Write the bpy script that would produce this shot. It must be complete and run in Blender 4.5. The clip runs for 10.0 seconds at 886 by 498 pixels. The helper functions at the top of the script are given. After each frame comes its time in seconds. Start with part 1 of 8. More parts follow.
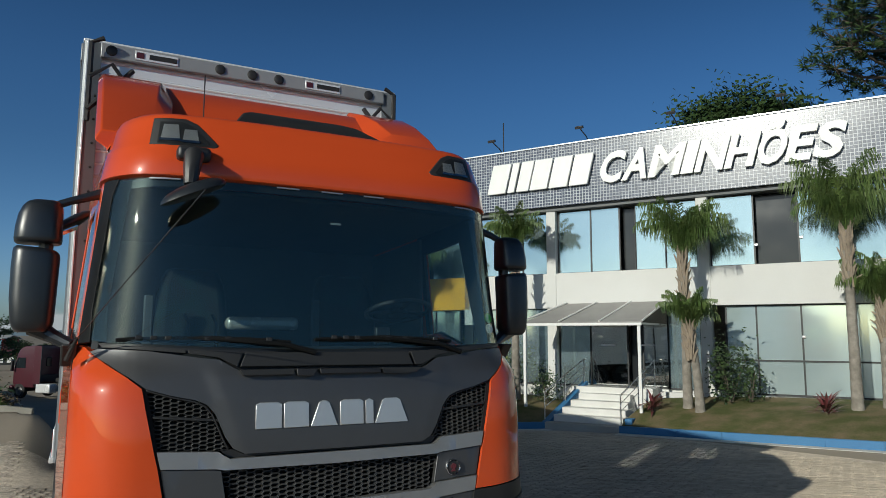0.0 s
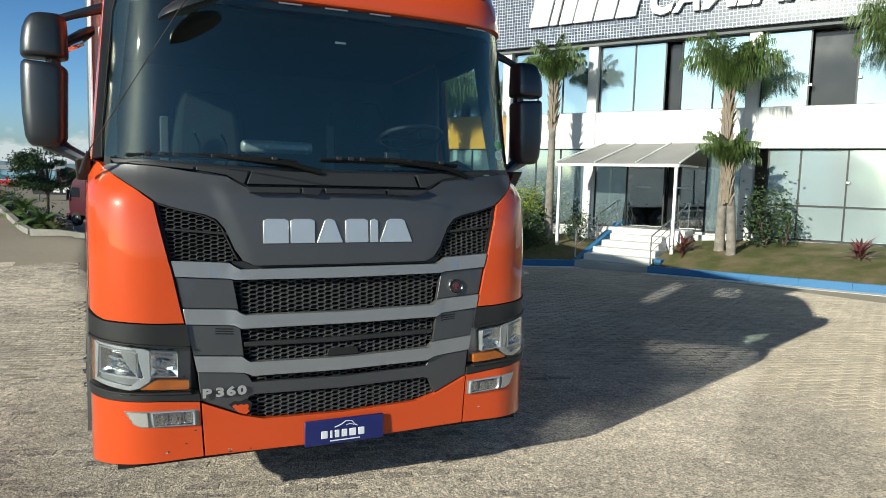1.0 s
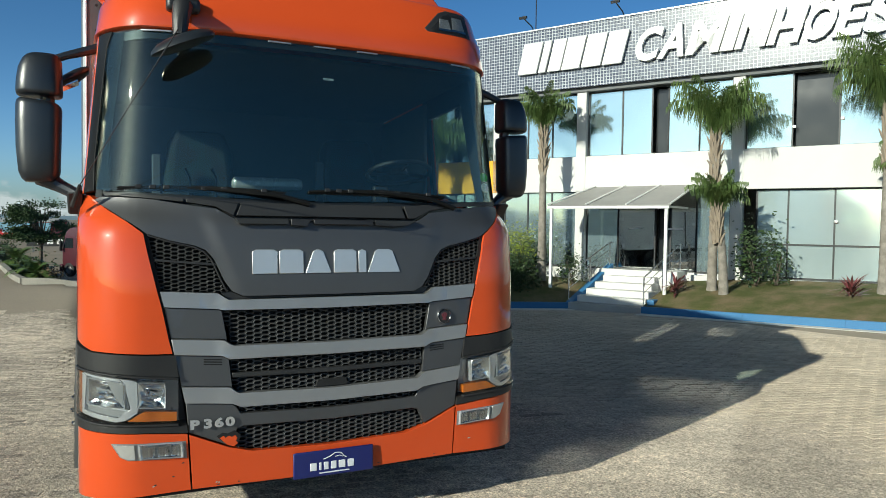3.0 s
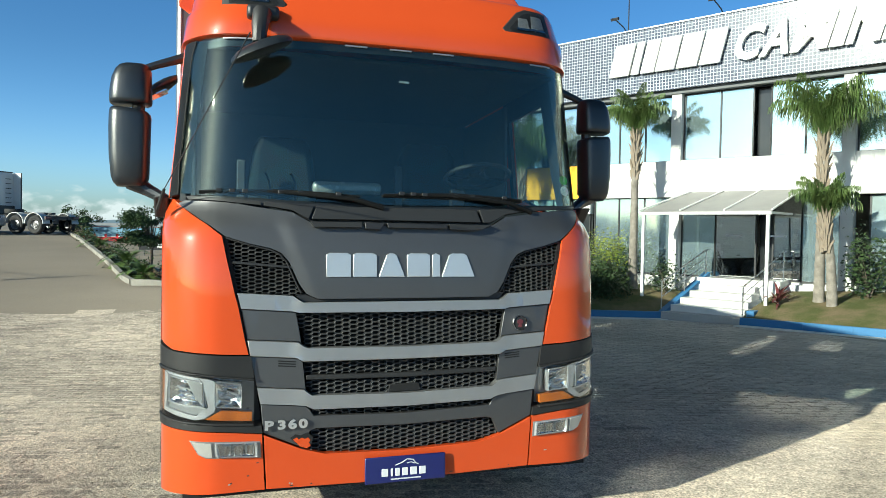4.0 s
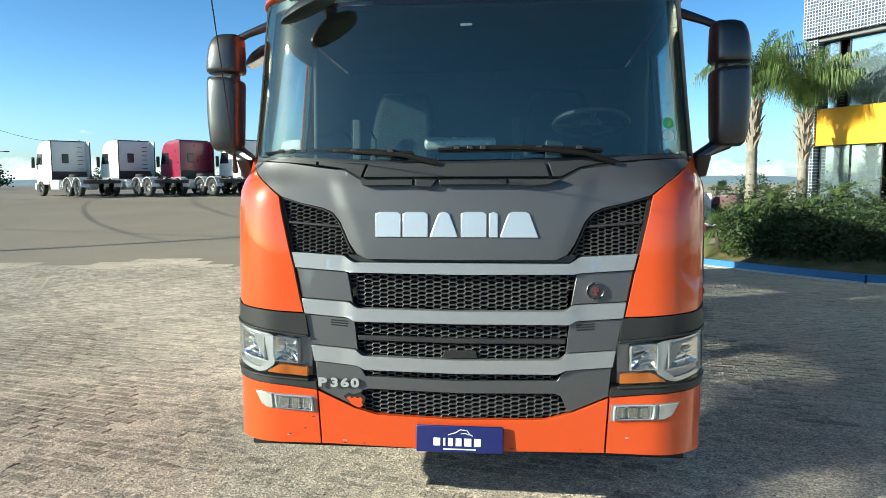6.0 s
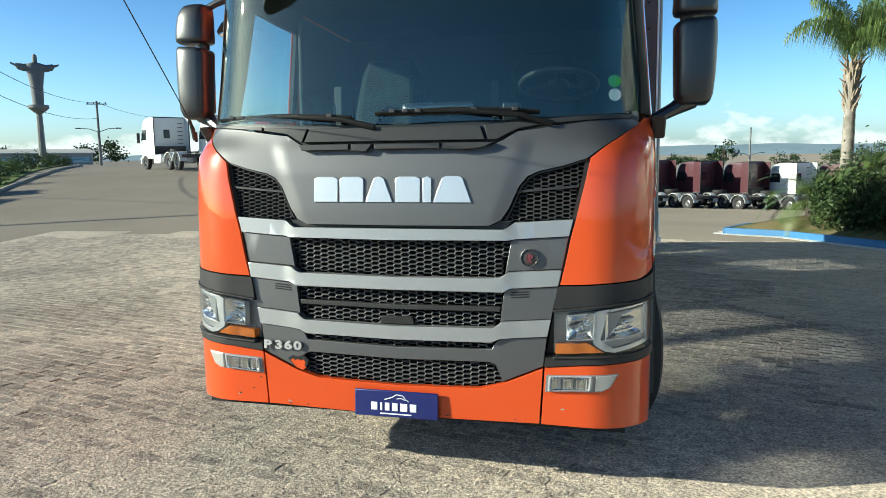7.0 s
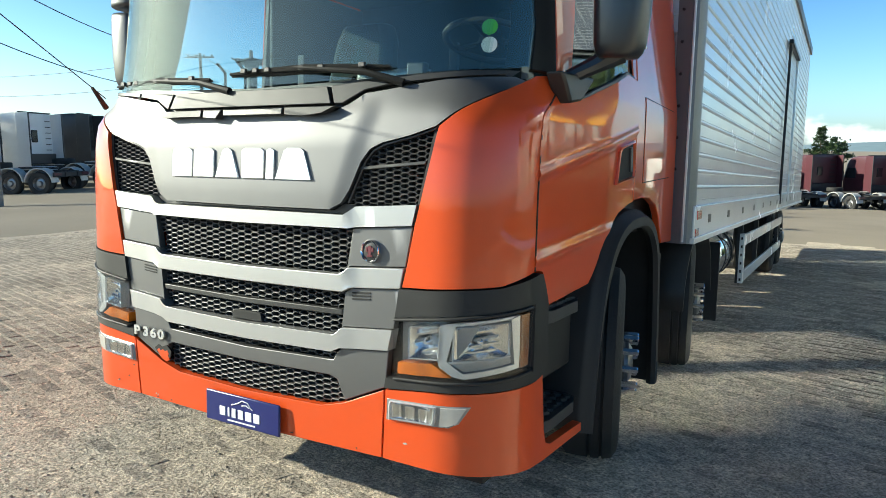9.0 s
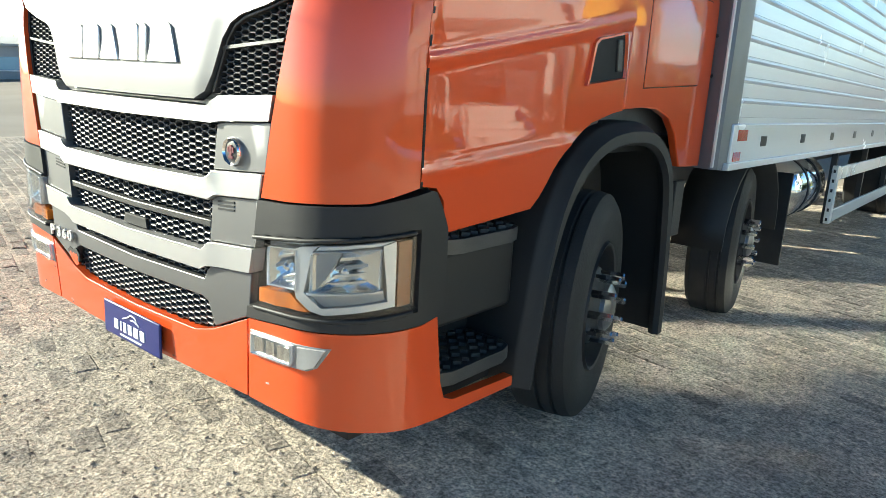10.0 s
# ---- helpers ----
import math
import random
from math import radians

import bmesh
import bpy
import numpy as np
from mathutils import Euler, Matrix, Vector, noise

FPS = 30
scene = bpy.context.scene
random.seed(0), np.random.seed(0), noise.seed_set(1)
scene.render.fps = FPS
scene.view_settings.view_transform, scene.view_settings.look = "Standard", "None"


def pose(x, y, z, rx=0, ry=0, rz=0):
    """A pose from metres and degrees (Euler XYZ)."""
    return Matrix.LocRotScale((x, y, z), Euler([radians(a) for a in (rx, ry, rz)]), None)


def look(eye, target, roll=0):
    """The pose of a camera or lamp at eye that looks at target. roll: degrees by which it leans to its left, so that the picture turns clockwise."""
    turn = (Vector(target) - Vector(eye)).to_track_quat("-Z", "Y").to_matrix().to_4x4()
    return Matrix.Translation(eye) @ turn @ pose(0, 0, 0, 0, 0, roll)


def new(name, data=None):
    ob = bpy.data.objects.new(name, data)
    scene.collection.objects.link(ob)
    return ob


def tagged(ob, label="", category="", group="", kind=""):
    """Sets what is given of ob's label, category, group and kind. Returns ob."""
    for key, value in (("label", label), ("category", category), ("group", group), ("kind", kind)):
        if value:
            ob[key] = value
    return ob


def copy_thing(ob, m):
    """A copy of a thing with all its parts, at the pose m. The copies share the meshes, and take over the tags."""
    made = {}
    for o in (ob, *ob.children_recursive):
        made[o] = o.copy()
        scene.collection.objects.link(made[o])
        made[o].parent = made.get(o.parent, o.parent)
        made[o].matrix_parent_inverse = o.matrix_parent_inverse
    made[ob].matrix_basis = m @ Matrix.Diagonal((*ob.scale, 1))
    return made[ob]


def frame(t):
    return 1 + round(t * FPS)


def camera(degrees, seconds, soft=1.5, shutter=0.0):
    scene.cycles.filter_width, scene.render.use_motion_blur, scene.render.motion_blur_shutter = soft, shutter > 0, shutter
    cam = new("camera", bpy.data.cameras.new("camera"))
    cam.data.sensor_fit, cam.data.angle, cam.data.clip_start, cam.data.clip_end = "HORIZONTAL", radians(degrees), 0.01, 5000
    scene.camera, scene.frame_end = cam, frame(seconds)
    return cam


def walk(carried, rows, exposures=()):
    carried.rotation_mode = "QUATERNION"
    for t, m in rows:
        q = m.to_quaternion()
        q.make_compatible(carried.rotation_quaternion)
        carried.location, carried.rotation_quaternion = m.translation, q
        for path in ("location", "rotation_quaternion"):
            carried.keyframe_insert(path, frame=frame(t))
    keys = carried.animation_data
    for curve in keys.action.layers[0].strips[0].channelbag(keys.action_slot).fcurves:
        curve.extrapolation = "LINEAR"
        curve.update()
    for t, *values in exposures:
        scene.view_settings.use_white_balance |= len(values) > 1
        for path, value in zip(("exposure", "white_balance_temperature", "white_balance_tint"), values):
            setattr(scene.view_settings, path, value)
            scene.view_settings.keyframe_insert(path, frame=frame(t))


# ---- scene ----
cam = camera(64.9, 10.0, 0.75)
METRES, EYE, TILT, LEAN, TURN = 5.405, 1.955, 0.0, 0.0, -27.4
X0, Y0 = -1.248, -3.586
ROWS = [
    (0.0, 0.0, 0.0, 0.0, -0.03, 7.2, -0.25),
    (0.5, 0.0247, 0.0018, -0.0067, 1.15, -0.18, -0.44),
    (1.0, 0.0379, -0.0016, -0.0167, 3.29, -5.9, -1.51),
    (1.5, 0.0431, 0.002, -0.0208, 3.04, -7.28, -0.38),
    (2.0, 0.043, -0.002, -0.033, 1.09, -4.72, -1.46),
    (3.5, 0.0472, -0.0132, -0.0352, 5.95, -1.5, -0.78),
    (4.0, 0.0601, 0.0067, -0.0366, 10.17, -1.61, -0.96),
    (4.5, 0.087, 0.0433, -0.0354, 13.76, -4.32, -0.8),
    (5.0, 0.1443, 0.0648, -0.033, 25.36, -5.11, -0.2),
    (6.5, 0.3068, 0.1864, -0.0387, 35.89, -5.87, 0.39),
    (7.0, 0.3641, 0.2368, -0.0433, 41.33, -7.59, 0.77),
    (7.5, 0.3909, 0.3029, -0.0421, 45.38, -5.47, 0.24),
    (8.0, 0.4377, 0.3719, -0.0496, 50.53, -6.57, -0.73),
    (8.5, 0.4531, 0.45, -0.0626, 54.87, -9.48, -1.2),
    (9.0, 0.4596, 0.5294, -0.0617, 57.4, -8.21, -0.07),
    (9.5, 0.4705, 0.6174, -0.0684, 65.37, -11.9, 0.58),
    (10.0, 0.4408, 0.7072, -0.0805, 67.2, -15.0, -1.7),
]
EXPOSURES = [(0.0, -0.54, 6250, 2), (0.5, -0.38, 6250, 2), (1.0, 0.21, 6300, 0), (1.5, 0.56, 6350, 0), (2.0, 0.09, 6350, -1), (3.5, 0.06, 6250, -5), (4.0, 0.6, 6250, -6), (4.5, 0.88, 6250, -6), (5.0, 1.05, 6250, -6), (6.5, 0.95, 6400, -5), (8.0, 0.78, 6400, -5), (8.5, 0.95, 6350, -6), (9.0, 1.1, 6570, -4), (10.0, 1.68, 6620, -4)]
walk(cam, [(t, pose(X0, Y0, EYE, TILT, LEAN, TURN) @ pose(METRES * x, METRES * y, METRES * z, 90 + pitch, roll, yaw)) for t, x, y, z, yaw, pitch, roll in ROWS], EXPOSURES)

# ---- sky and sun ----
SUN_TO = Vector((-0.92, -0.39, 0.378)).normalized()
world = bpy.data.worlds.new("sky")
scene.world = world
world.use_nodes = True
wn = world.node_tree
sky = wn.nodes.new("ShaderNodeTexSky")
sky.sky_type, sky.sun_disc = "NISHITA", False
sky.sun_elevation, sky.sun_rotation = radians(20.7), radians(247)
sky.air_density, sky.dust_density, sky.ozone_density = 1.0, 1.0, 2.5
vivid = wn.nodes.new("ShaderNodeHueSaturation")
vivid.inputs["Saturation"].default_value = 1.2
wn.links.new(sky.outputs[0], vivid.inputs["Color"])
cool = wn.nodes.new("ShaderNodeMix")
cool.data_type, cool.blend_type = "RGBA", "MULTIPLY"
cool.inputs[0].default_value = 1
# pale blue haze all round the horizon
way, height, rise, haze = (wn.nodes.new("ShaderNode" + k) for k in ("TexCoord", "SeparateXYZ", "MapRange", "Mix"))
rise.interpolation_type = "SMOOTHSTEP"
rise.inputs["From Min"].default_value, rise.inputs["From Max"].default_value = -0.02, 0.26
haze.data_type = "RGBA"
haze.inputs[6].default_value, haze.inputs[7].default_value = (1.38, 1.7, 2.45, 1), (0.97, 1.18, 1.52, 1)
wn.links.new(way.outputs["Generated"], height.inputs[0])
wn.links.new(height.outputs["Z"], rise.inputs["Value"])
wn.links.new(rise.outputs[0], haze.inputs[0])
# and a deeper zenith
climb, zenith = wn.nodes.new("ShaderNodeMapRange"), wn.nodes.new("ShaderNodeMix")
climb.interpolation_type = "SMOOTHSTEP"
climb.inputs["From Min"].default_value, climb.inputs["From Max"].default_value = 0.3, 0.75
zenith.data_type = "RGBA"
zenith.inputs[7].default_value = (0.3, 0.32, 0.33, 1)
wn.links.new(height.outputs["Z"], climb.inputs["Value"])
wn.links.new(climb.outputs[0], zenith.inputs[0])
wn.links.new(haze.outputs[2], zenith.inputs[6])
wn.links.new(zenith.outputs[2], cool.inputs[7])
wn.links.new(vivid.outputs[0], cool.inputs[6])
wn.links.new(cool.outputs[2], wn.nodes["Background"].inputs[0])
wn.nodes["Background"].inputs[1].default_value = 0.067
lamp = bpy.data.lights.new("sun", "SUN")
lamp.energy, lamp.angle, lamp.color = 5.0, radians(0.55), (1.0, 0.93, 0.82)
sun = new("sun", lamp)
sun.matrix_world = look(SUN_TO * 50, (0, 0, 0))
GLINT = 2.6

# The office's front: u runs along it, v into it
HE = radians(30.8)
FU, FN = Vector((math.sin(HE), -math.cos(HE), 0)), Vector((-math.cos(HE), -math.sin(HE), 0))
FC = -19.6
FACADE = Matrix(((FU.x, -FN.x, 0, FN.x * FC), (FU.y, -FN.y, 0, FN.y * FC), (0, 0, 1, 0), (0, 0, 0, 1)))
# Added area lamps imitating sunlight that the mirror-filmed windows throw back on the forecourt
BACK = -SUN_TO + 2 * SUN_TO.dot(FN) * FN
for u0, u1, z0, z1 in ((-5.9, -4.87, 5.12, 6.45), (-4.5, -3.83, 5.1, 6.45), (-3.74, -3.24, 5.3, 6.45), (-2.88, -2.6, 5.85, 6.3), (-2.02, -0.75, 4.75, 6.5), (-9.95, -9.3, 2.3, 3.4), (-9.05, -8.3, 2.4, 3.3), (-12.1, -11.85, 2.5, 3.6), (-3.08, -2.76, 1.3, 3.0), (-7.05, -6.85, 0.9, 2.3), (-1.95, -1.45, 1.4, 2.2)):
    glint = bpy.data.lights.new("glint_lamp", "AREA")
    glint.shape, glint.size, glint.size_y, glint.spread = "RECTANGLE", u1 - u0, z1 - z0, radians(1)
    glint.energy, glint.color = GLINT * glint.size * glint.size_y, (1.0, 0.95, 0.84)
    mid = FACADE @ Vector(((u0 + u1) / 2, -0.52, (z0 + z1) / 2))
    new("glint_lamp", glint).matrix_world = look(mid, mid + BACK)


# ---- mesh helpers ----
class Shape:
    """A growing list of vertices and faces."""

    def __init__(self):
        self.v, self.f = [], []

    def add(self, verts, faces):
        n = len(self.v)
        self.v += [tuple(p) for p in verts]
        self.f += [tuple(i + n for i in f) for f in faces]
        return self

    def box(self, c, size, turn=None):
        x, y, z = (k / 2 for k in size)
        pts = [Vector((i, j, k)) for i in (-x, x) for j in (-y, y) for k in (-z, z)]
        m = turn or Matrix()
        return self.add([m.to_3x3() @ p + Vector(c) for p in pts], [(0, 1, 3, 2), (4, 6, 7, 5), (0, 4, 5, 1), (2, 3, 7, 6), (0, 2, 6, 4), (1, 5, 7, 3)])

    def loft(self, rings, closed=True, caps=True):
        n, k = len(rings[0]), len(rings)
        faces = []
        for r in range(k - 1):
            for i in range(n if closed else n - 1):
                j = (i + 1) % n
                faces.append((r * n + i, r * n + j, (r + 1) * n + j, (r + 1) * n + i))
        if caps:
            faces += [tuple(range(n))[::-1], tuple(range((k - 1) * n, k * n))]
        return self.add([p for ring in rings for p in ring], faces)

    def tube(self, path, radius, sides=8, caps=True):
        path = [Vector(p) for p in path]
        rings, side = [], None
        for i, p in enumerate(path):
            d = (path[min(i + 1, len(path) - 1)] - path[max(i - 1, 0)]).normalized()
            if side is None:
                side = d.orthogonal().normalized()
            side = (side - d * side.dot(d)).normalized()
            up = d.cross(side)
            r = radius[i] if isinstance(radius, (list, tuple)) else radius
            rings.append([p + (side * math.cos(a) + up * math.sin(a)) * r for a in [2 * math.pi * k / sides for k in range(sides)]])
        return self.loft(rings, True, caps)

    def lathe(self, centre, axis, profile, sides=24, caps=True):
        """profile: (distance along the axis, radius) pairs."""
        axis = Vector(axis).normalized()
        a = axis.orthogonal().normalized()
        b = axis.cross(a)
        rings = [[Vector(centre) + axis * h + (a * math.cos(t) + b * math.sin(t)) * r for t in [2 * math.pi * k / sides for k in range(sides)]] for h, r in profile]
        return self.loft(rings, True, caps)


def part(name, shape, material, parent=None, label="", bevel=0.0, smooth=35):
    """Links a shape as one mesh object, under a thing or a part."""
    me = bpy.data.meshes.new(name)
    me.from_pydata(shape.v, [], shape.f)
    me.validate()
    bm = bmesh.new()
    bm.from_mesh(me)
    bmesh.ops.recalc_face_normals(bm, faces=bm.faces)
    bm.to_mesh(me)
    bm.free()
    if smooth:
        for p in me.polygons:
            p.use_smooth = True
        me.set_sharp_from_angle(angle=radians(smooth))
    me.materials.append(material)
    ob = new(name, me)
    if parent is not None:
        ob.parent = parent
    if bevel:
        b = ob.modifiers.new("edge", "BEVEL")
        b.width, b.segments, b.limit_method, b.angle_limit = bevel, 2, "ANGLE", radians(35)
    if label:
        tagged(ob, label)
    return ob


def thing(name, m, label, category, group="", kind=""):
    ob = new(name)
    ob.empty_display_size = 0.2
    ob.matrix_basis = m
    return tagged(ob, label, category, group, kind)


def lerp(a, b, t):
    return a + (b - a) * t


def curve_through(pts, n):
    """More points on a smooth line through the given ones."""
    out = []
    for i in range(len(pts) - 1):
        p0, p1, p2, p3 = (np.array(pts[min(max(k, 0), len(pts) - 1)]) for k in (i - 1, i, i + 1, i + 2))
        for t in [k / n for k in range(n)]:
            out.append(tuple(0.5 * (2 * p1 + (p2 - p0) * t + (2 * p0 - 5 * p1 + 4 * p2 - p3) * t * t + (3 * p1 - p0 - 3 * p2 + p3) * t ** 3)))
    return out + [tuple(pts[-1])]


def ease(t):
    t = min(1.0, max(0.0, t))
    return t * t * (3 - 2 * t)


def lettering(name, text, size, depth, material, parent, m, shear=0.0, width=1.0, heavy=0.0, label=""):
    """Raised words in the built-in font, as a mesh."""
    cu = bpy.data.curves.new(name, "FONT")
    cu.body, cu.size, cu.extrude, cu.offset, cu.shear = text, size, depth, heavy, shear
    cu.resolution_u = 3
    ob = bpy.data.objects.new(name, cu)
    scene.collection.objects.link(ob)
    me = bpy.data.meshes.new_from_object(ob.evaluated_get(bpy.context.evaluated_depsgraph_get()))
    bpy.data.objects.remove(ob)
    me.transform(m @ Matrix.Diagonal((width, 1, 1, 1)))
    me.materials.clear()
    me.materials.append(material)
    out = new(name, me)
    out.parent = parent
    if label:
        tagged(out, label)
    return out


def thing_part(name, parent, label=""):
    ob = new(name)
    ob.parent = parent
    ob.empty_display_size = 0.1
    if label:
        tagged(ob, label)
    return ob


# ---- materials ----
def surface(name, color, rough=0.5, metal=0.0, second=None, scale=3.0, amount=0.35, fine=60.0, fine_amount=0.12, bump=0.15, bump_scale=None, coat=0.0, rough_var=0.1, spec=0.5):
    """A two-scale surface: large stains, fine grain, and relief."""
    m = bpy.data.materials.new(name)
    m.use_nodes = True
    t = m.node_tree
    L, new_node = t.links.new, t.nodes.new
    b = t.nodes["Principled BSDF"]
    co = new_node("ShaderNodeTexCoord")
    big, small = new_node("ShaderNodeTexNoise"), new_node("ShaderNodeTexNoise")
    big.inputs["Scale"].default_value, big.inputs["Detail"].default_value = scale, 5
    small.inputs["Scale"].default_value, small.inputs["Detail"].default_value = fine, 3
    for n in (big, small):
        L(co.outputs["Object"], n.inputs["Vector"])
    ramp = new_node("ShaderNodeMapRange")
    ramp.inputs["From Min"].default_value, ramp.inputs["From Max"].default_value, ramp.inputs["To Max"].default_value = 0.38, 0.68, amount
    L(big.outputs[0], ramp.inputs["Value"])
    mix = new_node("ShaderNodeMix")
    mix.data_type = "RGBA"
    second = second or [c * 0.75 for c in color]
    mix.inputs[6].default_value, mix.inputs[7].default_value = (*color, 1), (*second, 1)
    L(ramp.outputs[0], mix.inputs[0])
    grain = new_node("ShaderNodeMapRange")
    grain.inputs["To Min"].default_value, grain.inputs["To Max"].default_value = 1 - fine_amount, 1 + fine_amount
    L(small.outputs[0], grain.inputs["Value"])
    scaled = new_node("ShaderNodeMix")
    scaled.data_type, scaled.blend_type = "RGBA", "MULTIPLY"
    scaled.inputs[0].default_value = 1
    L(mix.outputs[2], scaled.inputs[6])
    L(grain.outputs[0], scaled.inputs[7])
    L(scaled.outputs[2], b.inputs["Base Color"])
    rr = new_node("ShaderNodeMapRange")
    rr.inputs["To Min"].default_value, rr.inputs["To Max"].default_value = max(0.02, rough - rough_var), min(1, rough + rough_var)
    L(big.outputs[0], rr.inputs["Value"])
    L(rr.outputs[0], b.inputs["Roughness"])
    b.inputs["Metallic"].default_value = metal
    b.inputs["Coat Weight"].default_value, b.inputs["Coat Roughness"].default_value = coat, 0.025
    b.inputs["Specular IOR Level"].default_value = spec
    if bump:
        bp = new_node("ShaderNodeBump")
        bp.inputs["Strength"].default_value, bp.inputs["Distance"].default_value = bump, 0.01
        src = small
        if bump_scale:
            src = new_node("ShaderNodeTexNoise")
            src.inputs["Scale"].default_value, src.inputs["Detail"].default_value = bump_scale, 4
            L(co.outputs["Object"], src.inputs["Vector"])
        L(src.outputs[0], bp.inputs["Height"])
        L(bp.outputs[0], b.inputs["Normal"])
    return m


def glass(name, tint, base=0.03, rough=0.01, sheen=(1, 1, 1)):
    """One face of a thin pane: tinted see-through, glossier at a slant."""
    m = bpy.data.materials.new(name)
    m.use_nodes = True
    t = m.node_tree
    t.nodes.remove(t.nodes["Principled BSDF"])
    clear, gloss, mix, lw, up, rng = (t.nodes.new("ShaderNode" + k) for k in ("BsdfTransparent", "BsdfGlossy", "MixShader", "LayerWeight", "Math", "MapRange"))
    clear.inputs[0].default_value, gloss.inputs[0].default_value = (*tint, 1), (*sheen, 1)
    gloss.inputs["Roughness"].default_value = rough
    lw.inputs[0].default_value = 0.5
    up.operation = "POWER"
    up.inputs[1].default_value = 4.6
    rng.inputs["To Min"].default_value, rng.inputs["To Max"].default_value = base, 0.95
    t.links.new(lw.outputs["Facing"], up.inputs[0])
    t.links.new(up.outputs[0], rng.inputs["Value"])
    t.links.new(rng.outputs[0], mix.inputs[0])
    t.links.new(clear.outputs[0], mix.inputs[1])
    t.links.new(gloss.outputs[0], mix.inputs[2])
    t.links.new(mix.outputs[0], t.nodes["Material Output"].inputs[0])
    return m


ORANGE = surface("orange_paint", (0.63, 0.078, 0.018), 0.3, 0.0, (0.575, 0.07, 0.0165), 1.5, 0.5, 300, 0.02, 0.0, coat=1.0, rough_var=0.05, spec=0.1)
GREY_PAINT = surface("grey_metallic_paint", (0.15, 0.15, 0.153), 0.5, 0.85, (0.13, 0.13, 0.133), 3, 0.5, 400, 0.06, 0.02, rough_var=0.05)
SILVER = surface("silver_paint", (0.48, 0.48, 0.482), 0.4, 0.8, (0.42, 0.42, 0.422), 4, 0.5, 400, 0.05, 0.02, rough_var=0.05)
LETTER = surface("satin_silver", (0.72, 0.72, 0.72), 0.33, 0.7, (0.6, 0.6, 0.6), 6, 0.3, 200, 0.04, 0.0)
BLACK = surface("black_plastic", (0.022, 0.022, 0.024), 0.45, 0.0, (0.035, 0.034, 0.032), 4, 0.6, 250, 0.15, 0.1)
COWL = surface("dark_grey_cowl_plastic", (0.03, 0.0305, 0.032), 0.5, 0.0, (0.024, 0.0245, 0.026), 6, 0.5, 250, 0.12, 0.06, spec=0.35)
MATT = surface("matt_black_plastic", (0.019, 0.019, 0.02), 0.55, 0.0, (0.028, 0.0275, 0.027), 5, 0.6, 180, 0.12, 0.04, spec=0.35)
TREAD = surface("worn_tread_plastic", (0.04, 0.041, 0.042), 0.4, 0.0, (0.065, 0.063, 0.06), 9, 0.6, 180, 0.2, 0.1)
PILLAR = surface("black_pillar_trim", (0.009, 0.0095, 0.01), 0.5, 0.0, (0.013, 0.013, 0.013), 5, 0.5, 180, 0.15, 0.05, spec=0.2)
# Near-black colour for grille backs and hollows: their shade is painted in
DARK = surface("void_shade", (0.008, 0.008, 0.009), 0.8, 0.0, None, 4, 0.3, 40, 0.2, 0.0)
MIRROR_HOUSING = surface("mirror_housing_plastic", (0.013, 0.017, 0.022), 0.36, 0.0, (0.018, 0.022, 0.028), 5, 0.4, 400, 0.1, 0.05, spec=0.9)
CHROME = surface("chrome", (0.82, 0.82, 0.83), 0.1, 1.0, (0.7, 0.7, 0.72), 8, 0.3, 60, 0.03, 0.0, rough_var=0.04)
REFLECTOR = surface("lamp_reflector", (0.8, 0.8, 0.8), 0.16, 1.0, (0.78, 0.79, 0.82), 20, 0.4, 90, 0.05, 0.15, 60, rough_var=0.04)
BEZEL = surface("lamp_bezel", (0.74, 0.75, 0.77), 0.25, 0.55, (0.64, 0.65, 0.67), 15, 0.4, 90, 0.05, 0.0, rough_var=0.05)
LAMP_BODY = surface("lamp_body_plastic", (0.3, 0.304, 0.31), 0.3, 0.5, (0.22, 0.223, 0.228), 15, 0.5, 90, 0.1, 0.0)
LAMP_PALE = surface("frosted_lamp_plastic", (0.48, 0.47, 0.44), 0.25, 0.2, (0.4, 0.39, 0.37), 15, 0.4, 90, 0.06, 0.0, coat=0.5)
GRILLE = surface("grille_plastic", (0.045, 0.045, 0.047), 0.5, 0.0, (0.07, 0.069, 0.067), 5, 0.6, 250, 0.15, 0.05)
HEADER_GREY = surface("grey_header_paint", (0.33, 0.34, 0.355), 0.45, 0.3, (0.28, 0.29, 0.30), 2, 0.5, 120, 0.06, 0.03)
RUBBER = surface("tyre_rubber", (0.014, 0.014, 0.015), 0.75, 0.0, (0.03, 0.028, 0.026), 6, 0.6, 120, 0.25, 0.3)
STEEL = surface("worn_steel", (0.3, 0.3, 0.31), 0.35, 0.9, (0.2, 0.19, 0.18), 7, 0.6, 90, 0.15, 0.1)
DARKSTEEL = surface("painted_chassis_steel", (0.025, 0.025, 0.027), 0.5, 0.2, (0.05, 0.045, 0.04), 5, 0.6, 90, 0.25, 0.15)
ALU = surface("aluminium_sheet", (0.84, 0.85, 0.86), 0.24, 0.3, (0.76, 0.77, 0.78), 1.2, 0.5, 150, 0.06, 0.05, rough_var=0.12)
ALU_GREY = surface("grey_anodised_post", (0.17, 0.185, 0.2), 0.45, 0.3, (0.13, 0.14, 0.155), 2, 0.5, 150, 0.06, 0.04)
WHITE = surface("white_paint", (0.78, 0.78, 0.76), 0.4, 0.0, (0.62, 0.6, 0.57), 1.5, 0.35, 90, 0.05, 0.05, coat=0.2)
RED_PAINT = surface("red_paint", (0.24, 0.012, 0.045), 0.3, 0.0, (0.19, 0.01, 0.04), 2, 0.4, 90, 0.05, 0.0, coat=0.4)
